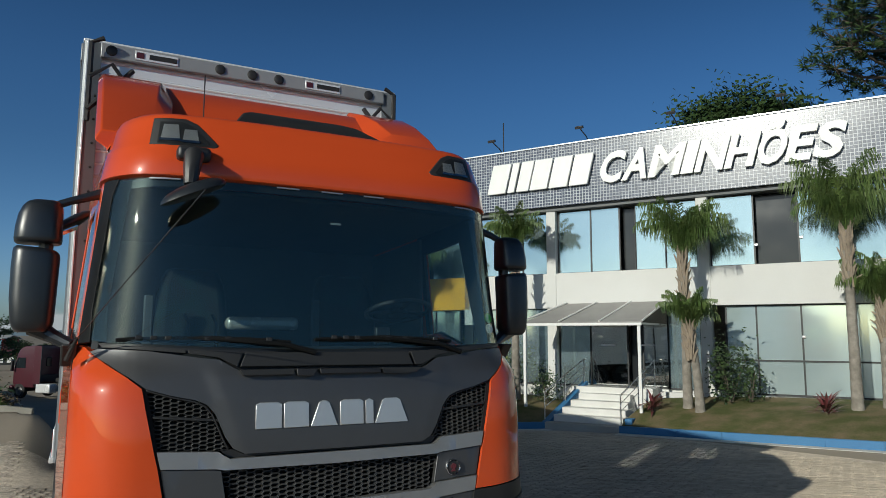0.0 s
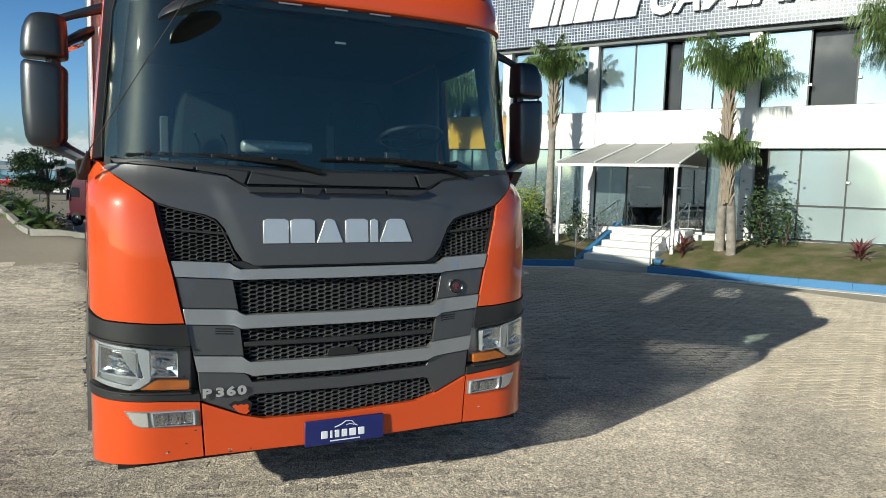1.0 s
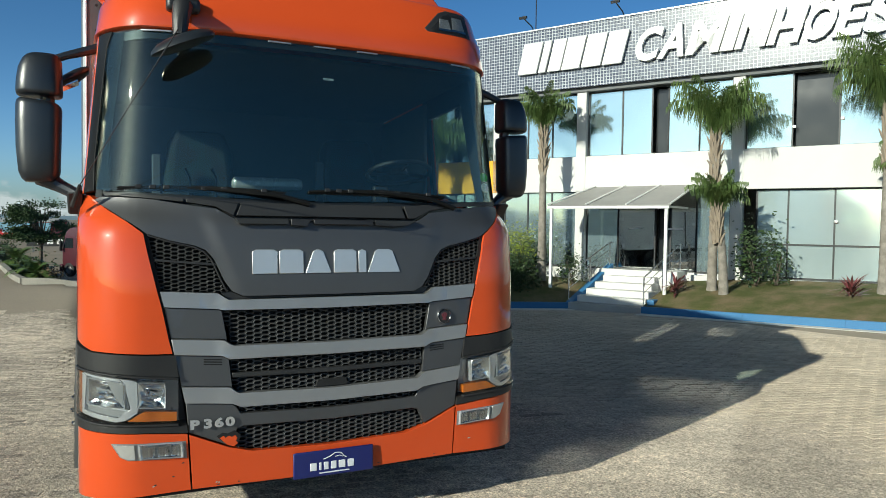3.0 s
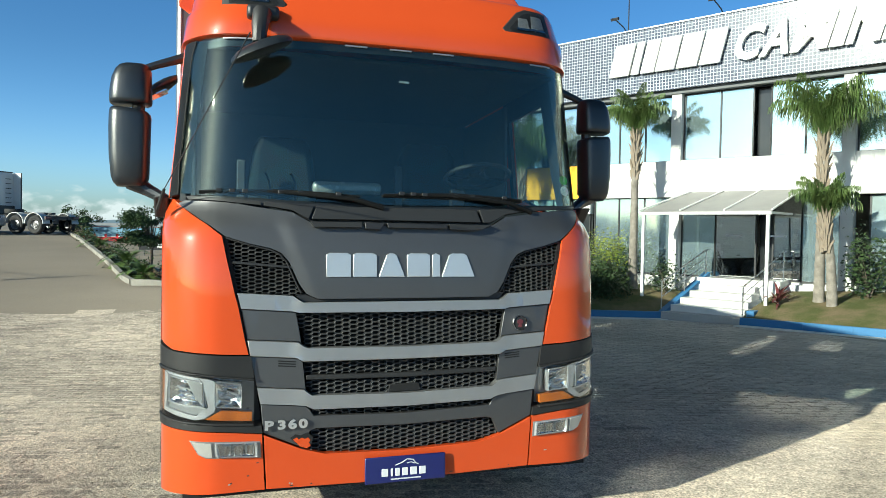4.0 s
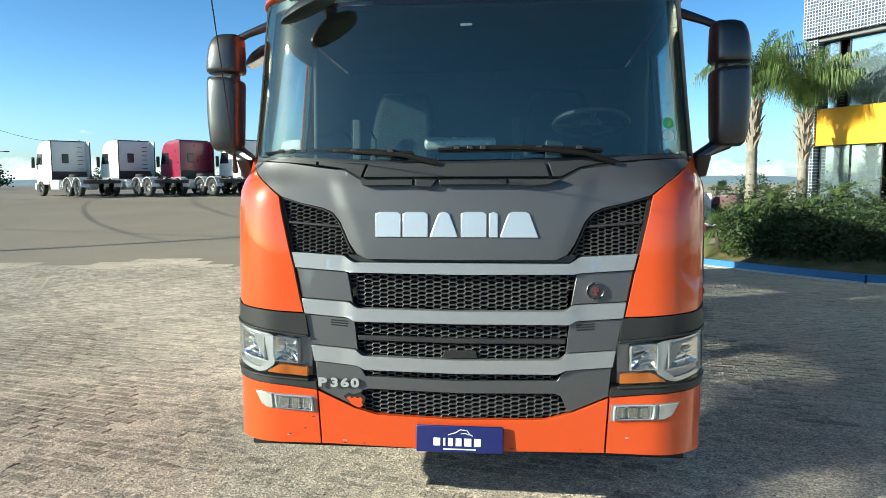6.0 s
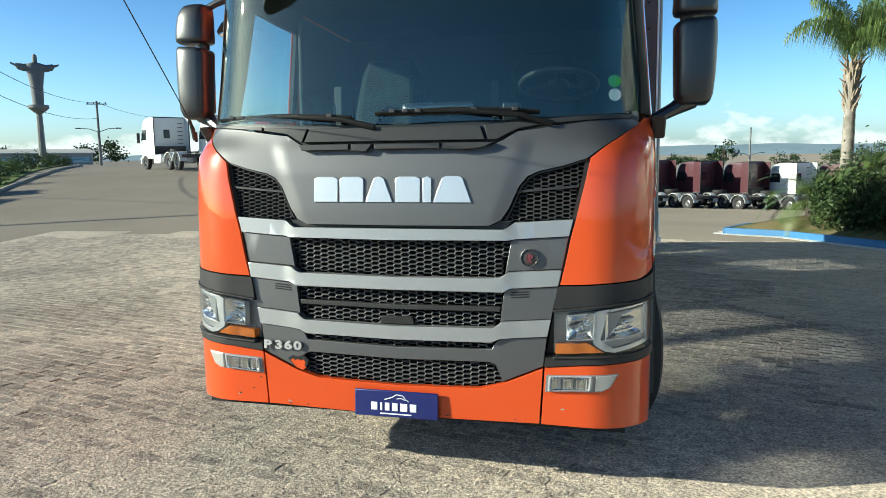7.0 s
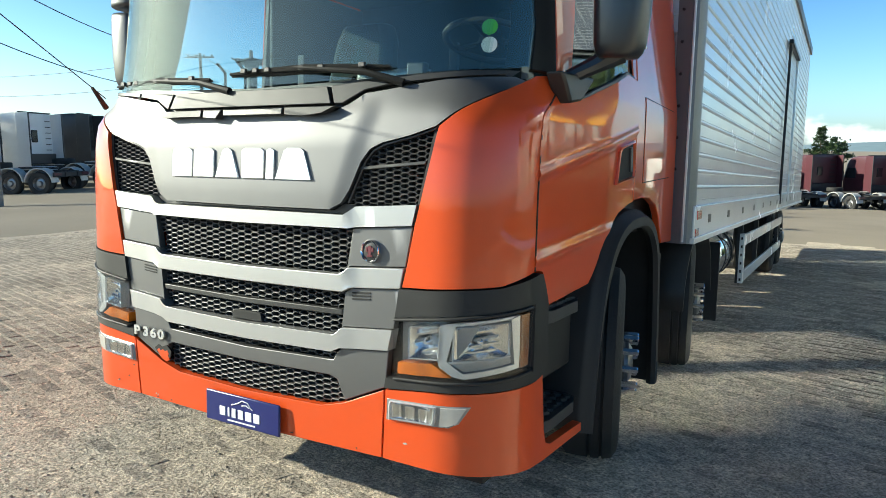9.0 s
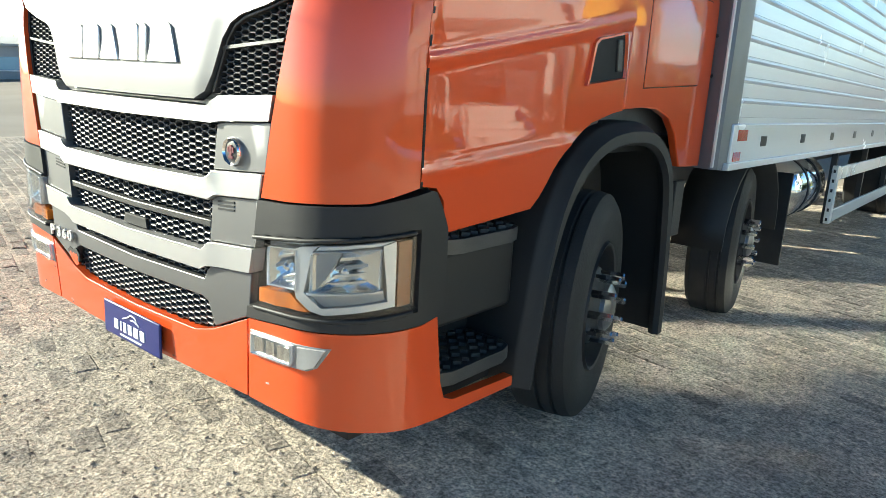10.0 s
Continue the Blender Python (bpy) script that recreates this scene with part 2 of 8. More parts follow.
MAROON = surface("maroon_paint", (0.07, 0.014, 0.022), 0.4, 0.0, (0.055, 0.011, 0.017), 2, 0.4, 90, 0.06, 0.0, coat=0.3)
NAVY = surface("navy_plate", (0.012, 0.018, 0.12), 0.35, 0.0, (0.02, 0.028, 0.14), 8, 0.4, 150, 0.1, 0.03)
PRINT = surface("white_print", (0.75, 0.76, 0.8), 0.5, 0.0, (0.62, 0.63, 0.68), 20, 0.4, 200, 0.1, 0.0)
AMBER = surface("amber_lens", (0.62, 0.17, 0.02), 0.12, 0.0, (0.48, 0.11, 0.015), 30, 0.5, 120, 0.2, 0.3, coat=0.6)
AMBER_DARK = surface("dull_amber_reflector", (0.32, 0.11, 0.035), 0.25, 0.0, (0.22, 0.075, 0.025), 30, 0.5, 120, 0.15, 0.2, coat=0.4)
LAMP_TRAY = surface("grey_lamp_tray", (0.34, 0.347, 0.355), 0.35, 0.4, (0.26, 0.265, 0.27), 15, 0.5, 90, 0.1, 0.1)
BADGE_RED = surface("badge_red_enamel", (0.13, 0.03, 0.04), 0.35, 0.0, (0.15, 0.02, 0.03), 40, 0.5, 200, 0.1, 0.1)
REDLENS = surface("red_lens", (0.5, 0.015, 0.012), 0.2, 0.0, (0.4, 0.01, 0.01), 30, 0.5, 120, 0.2, 0.2, coat=0.4)
WINDSCREEN = glass("windscreen_glass", (0.8, 0.87, 0.87), 0.07, sheen=(1.0, 0.98, 0.8))
SIDE_GLASS = glass("side_glass", (0.86, 0.92, 0.92))
LENS = glass("lamp_lens", (0.92, 0.93, 0.93))
SEAT = surface("grey_seat_cloth", (0.014, 0.015, 0.016), 0.9, 0.0, (0.010, 0.048, 0.05), 8, 0.5, 200, 0.2, 0.2)
DASH = surface("dashboard_plastic", (0.03, 0.032, 0.036), 0.6, 0.0, (0.045, 0.046, 0.05), 6, 0.4, 200, 0.15, 0.1)
LINING = surface("cab_lining", (0.1, 0.105, 0.11), 0.85, 0.0, (0.08, 0.085, 0.09), 5, 0.4, 120, 0.15, 0.1)
PAPER = surface("white_paper", (0.75, 0.75, 0.72), 0.7, 0.0, (0.65, 0.65, 0.63), 10, 0.3, 100, 0.05, 0.0)
GREEN_DOT = surface("green_sticker", (0.08, 0.4, 0.05), 0.5, 0.0, None, 10, 0.3, 100, 0.05, 0.0)

# ---- ground ----
BANK = ((-60.0, -2.1), (16.8, -2.1), (17.5, -3.57), (23.5, -5.0), (35.2, -8.0), (62.0, -15.0), (400.0, -90.0))


def bank_x(y):
    """Where the kerb of the raised yard runs."""
    for (y0, x0), (y1, x1) in zip(BANK, BANK[1:]):
        if y <= y1:
            return lerp(x0, x1, (y - y0) / (y1 - y0))
    return -90.0


def ground_z(x, y):
    base = -0.044 * max(-60, min(y, 70)) - 0.02 * max(0.0, min(x, 30) - 3)
    # the upper yard climbs in one even plane to a crest where the tractors stand
    d = y - 8.0
    up = -0.352 - 0.044 * d + 0.092 * (0.0 if d < -2 else (d + 2) ** 2 / 8 if d < 2 else d)
    up = 1.25 - 0.2 * math.log(1 + math.exp(min(40, (1.25 - up) / 0.2)))
    up -= 0.014 * max(0.0, min(-x, 60) - 6) * ease((36 - y) / 14)
    fall = 0.8 + 0.7 * ease((y - 16.5) / 2)
    w = ease((bank_x(y) + fall - x) / fall)
    base = lerp(base, up, w)
    far = ease((math.hypot(x, y) - 75) / 60)
    return lerp(base, -2.4 if x > -10 else lerp(-2.4, 1.2, ease((-x - 10) / 40)), far)


def grit(name, color, second, contrast):
    """Crushed stone: stains metres wide, patches a hand wide, coarse grains and rough relief."""
    m = surface(name, color, 0.92, 0.0, second, 0.45, 0.8, 120, 0.18, 0.0, spec=0.2)
    t = m.node_tree
    b = t.nodes["Principled BSDF"]
    b.inputs["Diffuse Roughness"].default_value = 0.45
    co = next(n for n in t.nodes if n.bl_idname == "ShaderNodeTexCoord")
    height = None
    for scale, detail, spread, depth in ((3.2, 4, 0.2, 0.010), (17.0, 6, 0.45, 0.016), (60.0, 5, 1.0, 0.012)):
        nz, rg, mul = (t.nodes.new("ShaderNode" + k) for k in ("TexNoise", "MapRange", "Mix"))
        nz.inputs["Scale"].default_value, nz.inputs["Detail"].default_value, nz.inputs["Roughness"].default_value = scale, detail, 0.62
        t.links.new(co.outputs["Object"], nz.inputs["Vector"])
        rg.inputs["From Min"].default_value, rg.inputs["From Max"].default_value = 0.36, 0.64
        rg.inputs["To Min"].default_value, rg.inputs["To Max"].default_value = 1 - contrast * spread, 1 + contrast * spread
        t.links.new(nz.outputs[0], rg.inputs["Value"])
        mul.data_type, mul.blend_type = "RGBA", "MULTIPLY"
        mul.inputs[0].default_value = 1
        t.links.new(b.inputs["Base Color"].links[0].from_socket, mul.inputs[6])
        t.links.new(rg.outputs[0], mul.inputs[7])
        t.links.new(mul.outputs[2], b.inputs["Base Color"])
        bp = t.nodes.new("ShaderNodeBump")
        bp.inputs["Strength"].default_value, bp.inputs["Distance"].default_value = 0.9, depth
        t.links.new(nz.outputs[0], bp.inputs["Height"])
        if height is not None:
            t.links.new(height.outputs[0], bp.inputs["Normal"])
        height = bp
    t.links.new(height.outputs[0], b.inputs["Normal"])
    return m


ASPHALT = surface("worn_yard_asphalt", (0.27, 0.228, 0.178), 0.88, 0.0, (0.215, 0.183, 0.145), 0.2, 0.8, 30, 0.2, 0.4, 12, spec=0.3)
ASPHALT.node_tree.nodes["Principled BSDF"].inputs["Diffuse Roughness"].default_value = 0.4
SAND = grit("gritty_sand", (0.57, 0.487, 0.395), (0.395, 0.342, 0.28), 0.5)


def paver_material(name, color, second, contrast, lift):
    m = grit(name, color, second, contrast)
    t = m.node_tree
    b = t.nodes["Principled BSDF"]
    info, geo, add, rng, mul = (t.nodes.new("ShaderNode" + k) for k in ("ObjectInfo", "NewGeometry", "Math", "MapRange", "Mix"))
    t.links.new(info.outputs["Random"], add.inputs[0])
    t.links.new(geo.outputs["Random Per Island"], add.inputs[1])
    fr = t.nodes.new("ShaderNodeMath")
    fr.operation = "FRACT"
    t.links.new(add.outputs[0], fr.inputs[0])
    rng.inputs["To Min"].default_value, rng.inputs["To Max"].default_value = 1 - lift, 1 + lift
    t.links.new(fr.outputs[0], rng.inputs["Value"])
    mul.data_type, mul.blend_type = "RGBA", "MULTIPLY"
    mul.inputs[0].default_value = 1
    src = b.inputs["Base Color"].links[0].from_socket
    t.links.new(src, mul.inputs[6])
    t.links.new(rng.outputs[0], mul.inputs[7])
    t.links.new(mul.outputs[2], b.inputs["Base Color"])
    return m


PAVER = paver_material("stone_pavers", (0.41, 0.353, 0.294), (0.255, 0.222, 0.188), 0.5, 0.18)
PAVER_TAN = paver_material("worn_tan_pavers", (0.575, 0.49, 0.39), (0.44, 0.375, 0.295), 0.3, 0.12)
axis = sorted(set([round(v, 3) for v in list(np.arange(-24, 24.1, 0.75)) + list(np.arange(-12, 0, 0.25)) + [k * s for k in (28, 33, 39, 46, 55, 66, 80, 100, 130, 180, 260, 400, 700, 1200, 2200) for s in (1, -1)]]))
axis_y = sorted(set([round(v, 3) for v in list(np.arange(-16, 60.1, 1.0)) + list(np.arange(4, 44, 0.5)) + [66, 74, 85, 100, 120, 150, 200, 280, 400, 700, 1200, 2200, -20, -26, -34, -45, -60, -100, -200, -500, -1500]]))
sh = Shape()
nx, ny = len(axis), len(axis_y)
sh.add([(x, y, ground_z(x, y) - ((0.006 + 0.006 * ease((x - 2) / 2)) if -14 < x < 12.5 and -9 < y < 17.5 else 0.0)) for y in axis_y for x in axis], [(j * nx + i, j * nx + i + 1, (j + 1) * nx + i + 1, (j + 1) * nx + i) for j in range(ny - 1) for i in range(nx - 1)])
ground = tagged(part("ground", sh, ASPHALT, smooth=60), "worn brown-grey asphalt yard running to the horizon", "ground", kind="structure")
ground.data.materials.append(SAND)
for p in ground.data.polygons:
    c = p.center
    if -14.2 < c.x < 12.8 and -9.2 < c.y < 12.7 + 5.1 * ease((c.x + 1.5) / 3.5) + 0.5 * math.sin(c.x * 1.3) + 0.4 * math.sin(c.x * 0.47):
        p.material_index = 1

# ---- the two-storey building ----


def fac(u, v, z):
    return FACADE @ Vector((u, v, z))


def fac_ground(u, v):
    p = fac(u, v, 0)
    return ground_z(p.x, p.y)


def tile_material():
    """Small square glazed tiles with pale joints."""
    m = bpy.data.materials.new("blue_grey_mosaic_tiles")
    m.use_nodes = True
    t = m.node_tree
    b = t.nodes["Principled BSDF"]
    co, mp, br, nz = (t.nodes.new("ShaderNode" + k) for k in ("TexCoord", "Mapping", "TexBrick", "TexNoise"))
    mp.inputs["Rotation"].default_value = (radians(90), 0, 0)
    t.links.new(co.outputs["Object"], mp.inputs["Vector"])
    t.links.new(mp.outputs[0], br.inputs["Vector"])
    br.offset, br.squash = 0.0, 1.0
    for k, v in (("Scale", 1.0), ("Mortar Size", 0.0095), ("Mortar Smooth", 0.1), ("Bias", 0.0), ("Brick Width", 0.105), ("Row Height", 0.105)):
        br.inputs[k].default_value = v
    br.inputs["Color1"].default_value, br.inputs["Color2"].default_value, br.inputs["Mortar"].default_value = (0.045, 0.055, 0.09, 1), (0.11, 0.125, 0.17, 1), (0.5, 0.52, 0.55, 1)
    t.links.new(br.outputs[0], b.inputs["Base Color"])
    bp = t.nodes.new("ShaderNodeBump")
    bp.invert = True
    bp.inputs["Strength"].default_value, bp.inputs["Distance"].default_value = 0.5, 0.01
    t.links.new(br.outputs["Fac"], bp.inputs["Height"])
    t.links.new(bp.outputs[0], b.inputs["Normal"])
    nz.inputs["Scale"].default_value = 0.7
    rr = t.nodes.new("ShaderNodeMapRange")
    rr.inputs["To Min"].default_value, rr.inputs["To Max"].default_value = 0.12, 0.35
    t.links.new(nz.outputs[0], rr.inputs["Value"])
    t.links.new(rr.outputs[0], b.inputs["Roughness"])
    return m


TILES = tile_material()
RENDERED = surface("white_render_wall", (0.65, 0.645, 0.625), 0.8, 0.0, (0.58, 0.565, 0.54), 0.6, 0.4, 50, 0.06, 0.2, 30)
YELLOW = surface("yellow_panel", (0.85, 0.42, 0.01), 0.5, 0.0, (0.75, 0.35, 0.01), 1.0, 0.4, 60, 0.05, 0.05)
FILM = surface("mirror_film_glass", (0.44, 0.56, 0.59), 0.07, 0.78, (0.37, 0.49, 0.53), 0.6, 0.5, 40, 0.03, 0.02, 1.2, coat=0.3, rough_var=0.03)
# Paler copy of the film for the ground storey: glare put into its colour
FILM_BRIGHTENED = surface("brightened_film_glass", (0.62, 0.74, 0.75), 0.1, 0.55, (0.5, 0.63, 0.66), 0.6, 0.5, 40, 0.03, 0.02, 1.2, coat=0.3, rough_var=0.03)
# Near-black sheet that paints in the unlit room behind an open pane
OPEN_SHADE = surface("open_window_shade", (0.02, 0.023, 0.026), 0.15, 0.0, (0.03, 0.033, 0.036), 1.0, 0.4, 40, 0.1, 0.0)
DOORGLASS = glass("door_glass", (0.75, 0.8, 0.78), 0.42)
FRAME = surface("dark_window_frame", (0.03, 0.032, 0.034), 0.45, 0.3, (0.05, 0.05, 0.05), 3, 0.4, 60, 0.1, 0.05)
SOFFIT = surface("grey_soffit", (0.16, 0.165, 0.17), 0.8, 0.0, (0.12, 0.12, 0.125), 1.0, 0.4, 40, 0.08, 0.1)
BLUE = surface("blue_kerb_paint", (0.03, 0.15, 0.33), 0.6, 0.0, (0.06, 0.19, 0.36), 1.2, 0.6, 40, 0.15, 0.3)
CONCRETE = surface("pale_concrete", (0.45, 0.44, 0.41), 0.85, 0.0, (0.33, 0.32, 0.29), 1.0, 0.6, 50, 0.15, 0.4)
GUTTER = surface("pale_gutter_concrete", (0.7, 0.68, 0.63), 0.85, 0.0, (0.55, 0.53, 0.49), 1.4, 0.6, 50, 0.15, 0.3)
MARBLE = surface("pale_step_stone", (0.68, 0.67, 0.64), 0.5, 0.0, (0.56, 0.55, 0.52), 2.0, 0.5, 40, 0.06, 0.05)
CANOPY = surface("brown_grey_canopy_sheet", (0.3, 0.285, 0.27), 0.5, 0.0, (0.24, 0.23, 0.22), 2.0, 0.4, 40, 0.08, 0.1)
LAWN = surface("thin_lawn_soil", (0.085, 0.095, 0.032), 0.95, 0.0, (0.2, 0.15, 0.09), 1.6, 0.9, 30, 0.4, 1.0, 40, spec=0.2)
INOX = surface("brushed_steel_rail", (0.6, 0.6, 0.6), 0.28, 0.9, (0.5, 0.5, 0.5), 5, 0.4, 90, 0.05, 0.0)

building = thing("office_building", FACADE, "white two-storey office with tiled sign band and filmed windows", "building")
U0, U1, DEPTH = -13.45, 12.0, 9.0
Z_A, Z_B, Z_C, Z_D, Z_TOP = 0.28, 2.95, 4.15, 6.32, 8.59
# White bands, with the openings between them left free
part("plinth", Shape().box(((U0 + U1) / 2, 0.1, -0.4), (U1 - U0, 0.3, 1.36)), RENDERED, building, "white plinth")
part("wall_band", Shape().box(((U1 - 10.29) / 2, 0.12, (Z_B + Z_C) / 2), (U1 + 10.29, 0.34, Z_C - Z_B)), RENDERED, building, "white wall band between the storeys", 0.01)
part("yellow_band", Shape().box((-11.65, 0.10, (Z_B + Z_C) / 2), (2.7, 0.34, Z_C - Z_B)), YELLOW, building, "bright yellow panel", 0.01)
part("tile_pier", Shape().box((-13.22, 0.1, 3.2), (0.46, 0.5, 7.0)), TILES, building, "mosaic tiled corner pier")
part("sign_band", Shape().box(((U0 + U1) / 2, 0.05, (6.47 + Z_TOP) / 2), (U1 - U0, 0.7, Z_TOP - 6.47)), TILES, building, "blue-grey mosaic tiled sign band")
part("coping", Shape().box(((U0 + U1) / 2, 0.05, Z_TOP + 0.025), (U1 - U0 + 0.06, 0.78, 0.05)), ALU, building, "pale metal coping", 0.006)
part("soffit", Shape().box(((U0 + U1) / 2, 0.12, 6.40), (U1 - U0, 0.5, 0.135)), SOFFIT, building, "grey soffit band")
part("side_wall", Shape().box((U0 + 0.1, DEPTH / 2 + 0.2, 3.9), (0.2, DEPTH, 9.2)), TILES, building, "tiled end wall")
part("side_wall", Shape().box((U1 - 0.1, DEPTH / 2 + 0.2, 3.9), (0.2, DEPTH, 9.2)), RENDERED, building)
part("back_wall", Shape().box(((U0 + U1) / 2, DEPTH, 3.9), (U1 - U0, 0.2, 9.2)), RENDERED, building)
part("roof", Shape().box(((U0 + U1) / 2, DEPTH / 2, 8.3), (U1 - U0 - 0.4, DEPTH, 0.15)), CONCRETE, building)
part("upper_floor", Shape().box(((U0 + U1) / 2, DEPTH / 2, 3.5), (U1 - U0 - 0.4, DEPTH - 0.4, 0.3)), RENDERED, building)
part("ground_floor", Shape().box(((U0 + U1) / 2, DEPTH / 2, 0.28), (U1 - U0 - 0.4, DEPTH - 0.4, 0.2)), MARBLE, building)
for u in (-10.35, -7.05, -2.0, 3.1, 6.6, 10.0):
    part("pier", Shape().box((u, 0.09, 4.6 if u != -2.0 else 3.4), (0.34, 0.32, 4.4 if u != -2.0 else 6.2)), RENDERED, building, "white pier", 0.01)
part("pier", Shape().box((-7.05, 0.09, 1.6), (0.34, 0.32, 2.8)), RENDERED, building, "white pier", 0.01)


def window(u0, u1, z0, z1, panes, depth=0.16, mid=None):
    """A glazed opening; panes: (width share, open) from left to right."""
    w = thing_part("window", building, "silver-filmed window in dark frames")
    total, a = sum(p[0] for p in panes), u0
    for share, kind in panes:
        b = a + (u1 - u0) * share / total
        mt = {"film": FILM, "dark": OPEN_SHADE, "door": DOORGLASS, "brightened": FILM_BRIGHTENED}[kind]
        part("pane", Shape().box(((a + b) / 2, depth + (0.25 if kind == "dark" else 0.0), (z0 + z1) / 2), (b - a - 0.05, 0.012, z1 - z0 - 0.05)), mt, w, "near-black sheet standing in for the unlit room" if kind == "dark" else "")
        part("mullion", Shape().box((b, depth, (z0 + z1) / 2), (0.045, 0.07, z1 - z0)), FRAME, w)
        a = b
    part("mullion", Shape().box((u0, depth, (z0 + z1) / 2), (0.045, 0.07, z1 - z0)), FRAME, w)
    for z in (z0, z1) + ((mid,) if mid else ()):
        part("rail", Shape().box(((u0 + u1) / 2, depth - 0.003, z), (u1 - u0, 0.075, 0.05)), FRAME, w)
    return w


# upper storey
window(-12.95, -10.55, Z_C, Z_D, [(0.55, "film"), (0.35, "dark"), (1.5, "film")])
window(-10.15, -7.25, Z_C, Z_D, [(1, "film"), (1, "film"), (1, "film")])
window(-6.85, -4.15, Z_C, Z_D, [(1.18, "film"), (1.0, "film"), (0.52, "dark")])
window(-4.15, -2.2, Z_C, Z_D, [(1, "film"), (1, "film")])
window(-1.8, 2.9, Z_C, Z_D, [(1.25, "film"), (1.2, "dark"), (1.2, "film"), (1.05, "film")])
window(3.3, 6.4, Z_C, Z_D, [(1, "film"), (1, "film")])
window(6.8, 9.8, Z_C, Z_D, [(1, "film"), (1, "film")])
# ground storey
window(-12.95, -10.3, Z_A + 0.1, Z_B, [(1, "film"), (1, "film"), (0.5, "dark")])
window(-10.1, -7.25, Z_A + 0.1, Z_B, [(1, "film"), (1, "film"), (1, "film")])
window(-6.85, -5.75, Z_A + 0.1, Z_B, [(1, "film")])
entrance = window(-5.75, -3.2, Z_A + 0.12, Z_B, [(1.25, "door"), (0.5, "dark"), (0.8, "door")])
tagged(entrance, "glass entrance with one leaf ajar")
window(-3.2, -2.2, Z_A + 0.1, Z_B, [(1, "film")])
window(-1.45, 1.75, Z_A + 0.05, Z_B - 0.02, [(0.85, "brightened"), (1.2, "brightened"), (1.15, "brightened")], mid=1.31)
window(1.75, 6.0, Z_A + 0.05, Z_B - 0.02, [(1, "brightened"), (1, "brightened"), (1, "brightened")], mid=1.31)
window(6.2, 11.5, Z_A + 0.05, Z_B - 0.02, [(1, "brightened"), (1, "brightened"), (1, "brightened")], mid=1.31)
for u, z in ((0.64, 2.0), (-0.5, 4.75), (0.72, 4.9)):
    part("window_latch", Shape().box((u, 0.10, z), (0.1, 0.04, 0.08)), INOX, building, "", 0.01)
part("door_sign", Shape().box((-5.15, 0.12, 1.72), (0.5, 0.012, 0.05)), PRINT, building, "small white door lettering")
part("door_sign", Shape().box((-3.85, 0.12, 1.72), (0.45, 0.012, 0.05)), PRINT, building, "small white door lettering")

# Raised sign: plain slanted blocks for the owner's name, then the word
SIGN = surface("white_sign_letters", (0.82, 0.82, 0.8), 0.45, 0.0, (0.72, 0.72, 0.7), 3, 0.3, 60, 0.04, 0.05)
for a, b in ((-9.35, -8.62), (-8.55, -8.28), (-8.2, -7.72), (-7.68, -7.02), (-6.96, -6.28), (-6.22, -5.55)):
    part("sign_block", Shape().loft([[(a + 0.13 * f, -0.36, z), (b + 0.13 * f, -0.36, z), (b + 0.13 * f, -0.46, z), (a + 0.13 * f, -0.46, z)] for f, z in ((0, 7.08), (2, 8.14))]), SIGN, building, "white raised slanted sign block", 0.02)
u = -5.20
for ch, w in zip("CAMINHÕES", (0.74, 0.80, 0.94, 0.36, 0.80, 0.78, 0.74, 0.64, 0.70)):
    ob = lettering("sign_letter", ch, 1.46, 0.06, SIGN, building, pose(0, -0.40, 0, 90, 0, 0), heavy=0.05, label="white raised slanted sign letter")
    lo, hi = min(v.co.x for v in ob.data.vertices), max(v.co.x for v in ob.data.vertices)
    for v in ob.data.vertices:
        v.co.x = u + (v.co.x - lo) / (hi - lo) * w * 1.04 + 0.27 * v.co.z
        v.co.z = 7.10 + v.co.z * 0.94
    u += w * 1.04 + 0.04
SPOT = surface("sign_spot_metal", (0.05, 0.05, 0.055), 0.5, 0.4)
for u in (-8.9, -5.6, -2.6, 0.5, 3.5):
    sp = part("sign_spotlight", Shape().tube([(u, 0.1, 8.55), (u, -0.3, 8.78), (u - 0.02, -0.85, 8.92)], 0.02, 6), SPOT, building, "thin sign spotlight arm")
    part("head", Shape().box((u - 0.02, -0.9, 8.93), (0.28, 0.1, 0.09), pose(0, 0, 0, 25)), SPOT, sp, "", 0.01)
part("mast", Shape().tube([(-9.4, 1.0, 8.3), (-9.4, 1.0, 10.2)], 0.02, 6), SPOT, building)

# Entrance canopy
canopy = thing("entrance_canopy", FACADE, "brown-grey entrance canopy on white posts", "canopy")
part("sheet", Shape().loft([[(-7.3, -2.05, 2.36), (-3.4, -2.05, 2.40), (-3.4, -2.05, 2.44), (-7.3, -2.05, 2.40)], [(-6.5, -0.05, 3.06), (-3.15, -0.05, 3.08), (-3.15, -0.05, 3.12), (-6.5, -0.05, 3.10)]]), CANOPY, canopy, "", 0.008)
part("front_beam", Shape().box((-5.35, -2.04, 2.36), (3.9, 0.08, 0.08)), WHITE, canopy, "", 0.006)
for u0, u1 in ((-7.3, -6.5), (-6.0, -5.45), (-4.7, -4.3), (-3.4, -3.15)):
    part("rib", Shape().tube([(u0, -2.05, 2.45), (u1, -0.05, 3.13)], 0.03, 6), WHITE, canopy)
for u, b in ((-7.17, -0.62), (-3.5, -0.55)):
    part("post", Shape().box((u, -2.0, (b + 2.4) / 2 - 0.05), (0.09, 0.09, 2.5 - b)), WHITE, canopy, "white square post", 0.006)
part("side_beam", Shape().box((-3.45, -1.0, 2.38), (0.06, 2.0, 0.06)), WHITE, canopy)

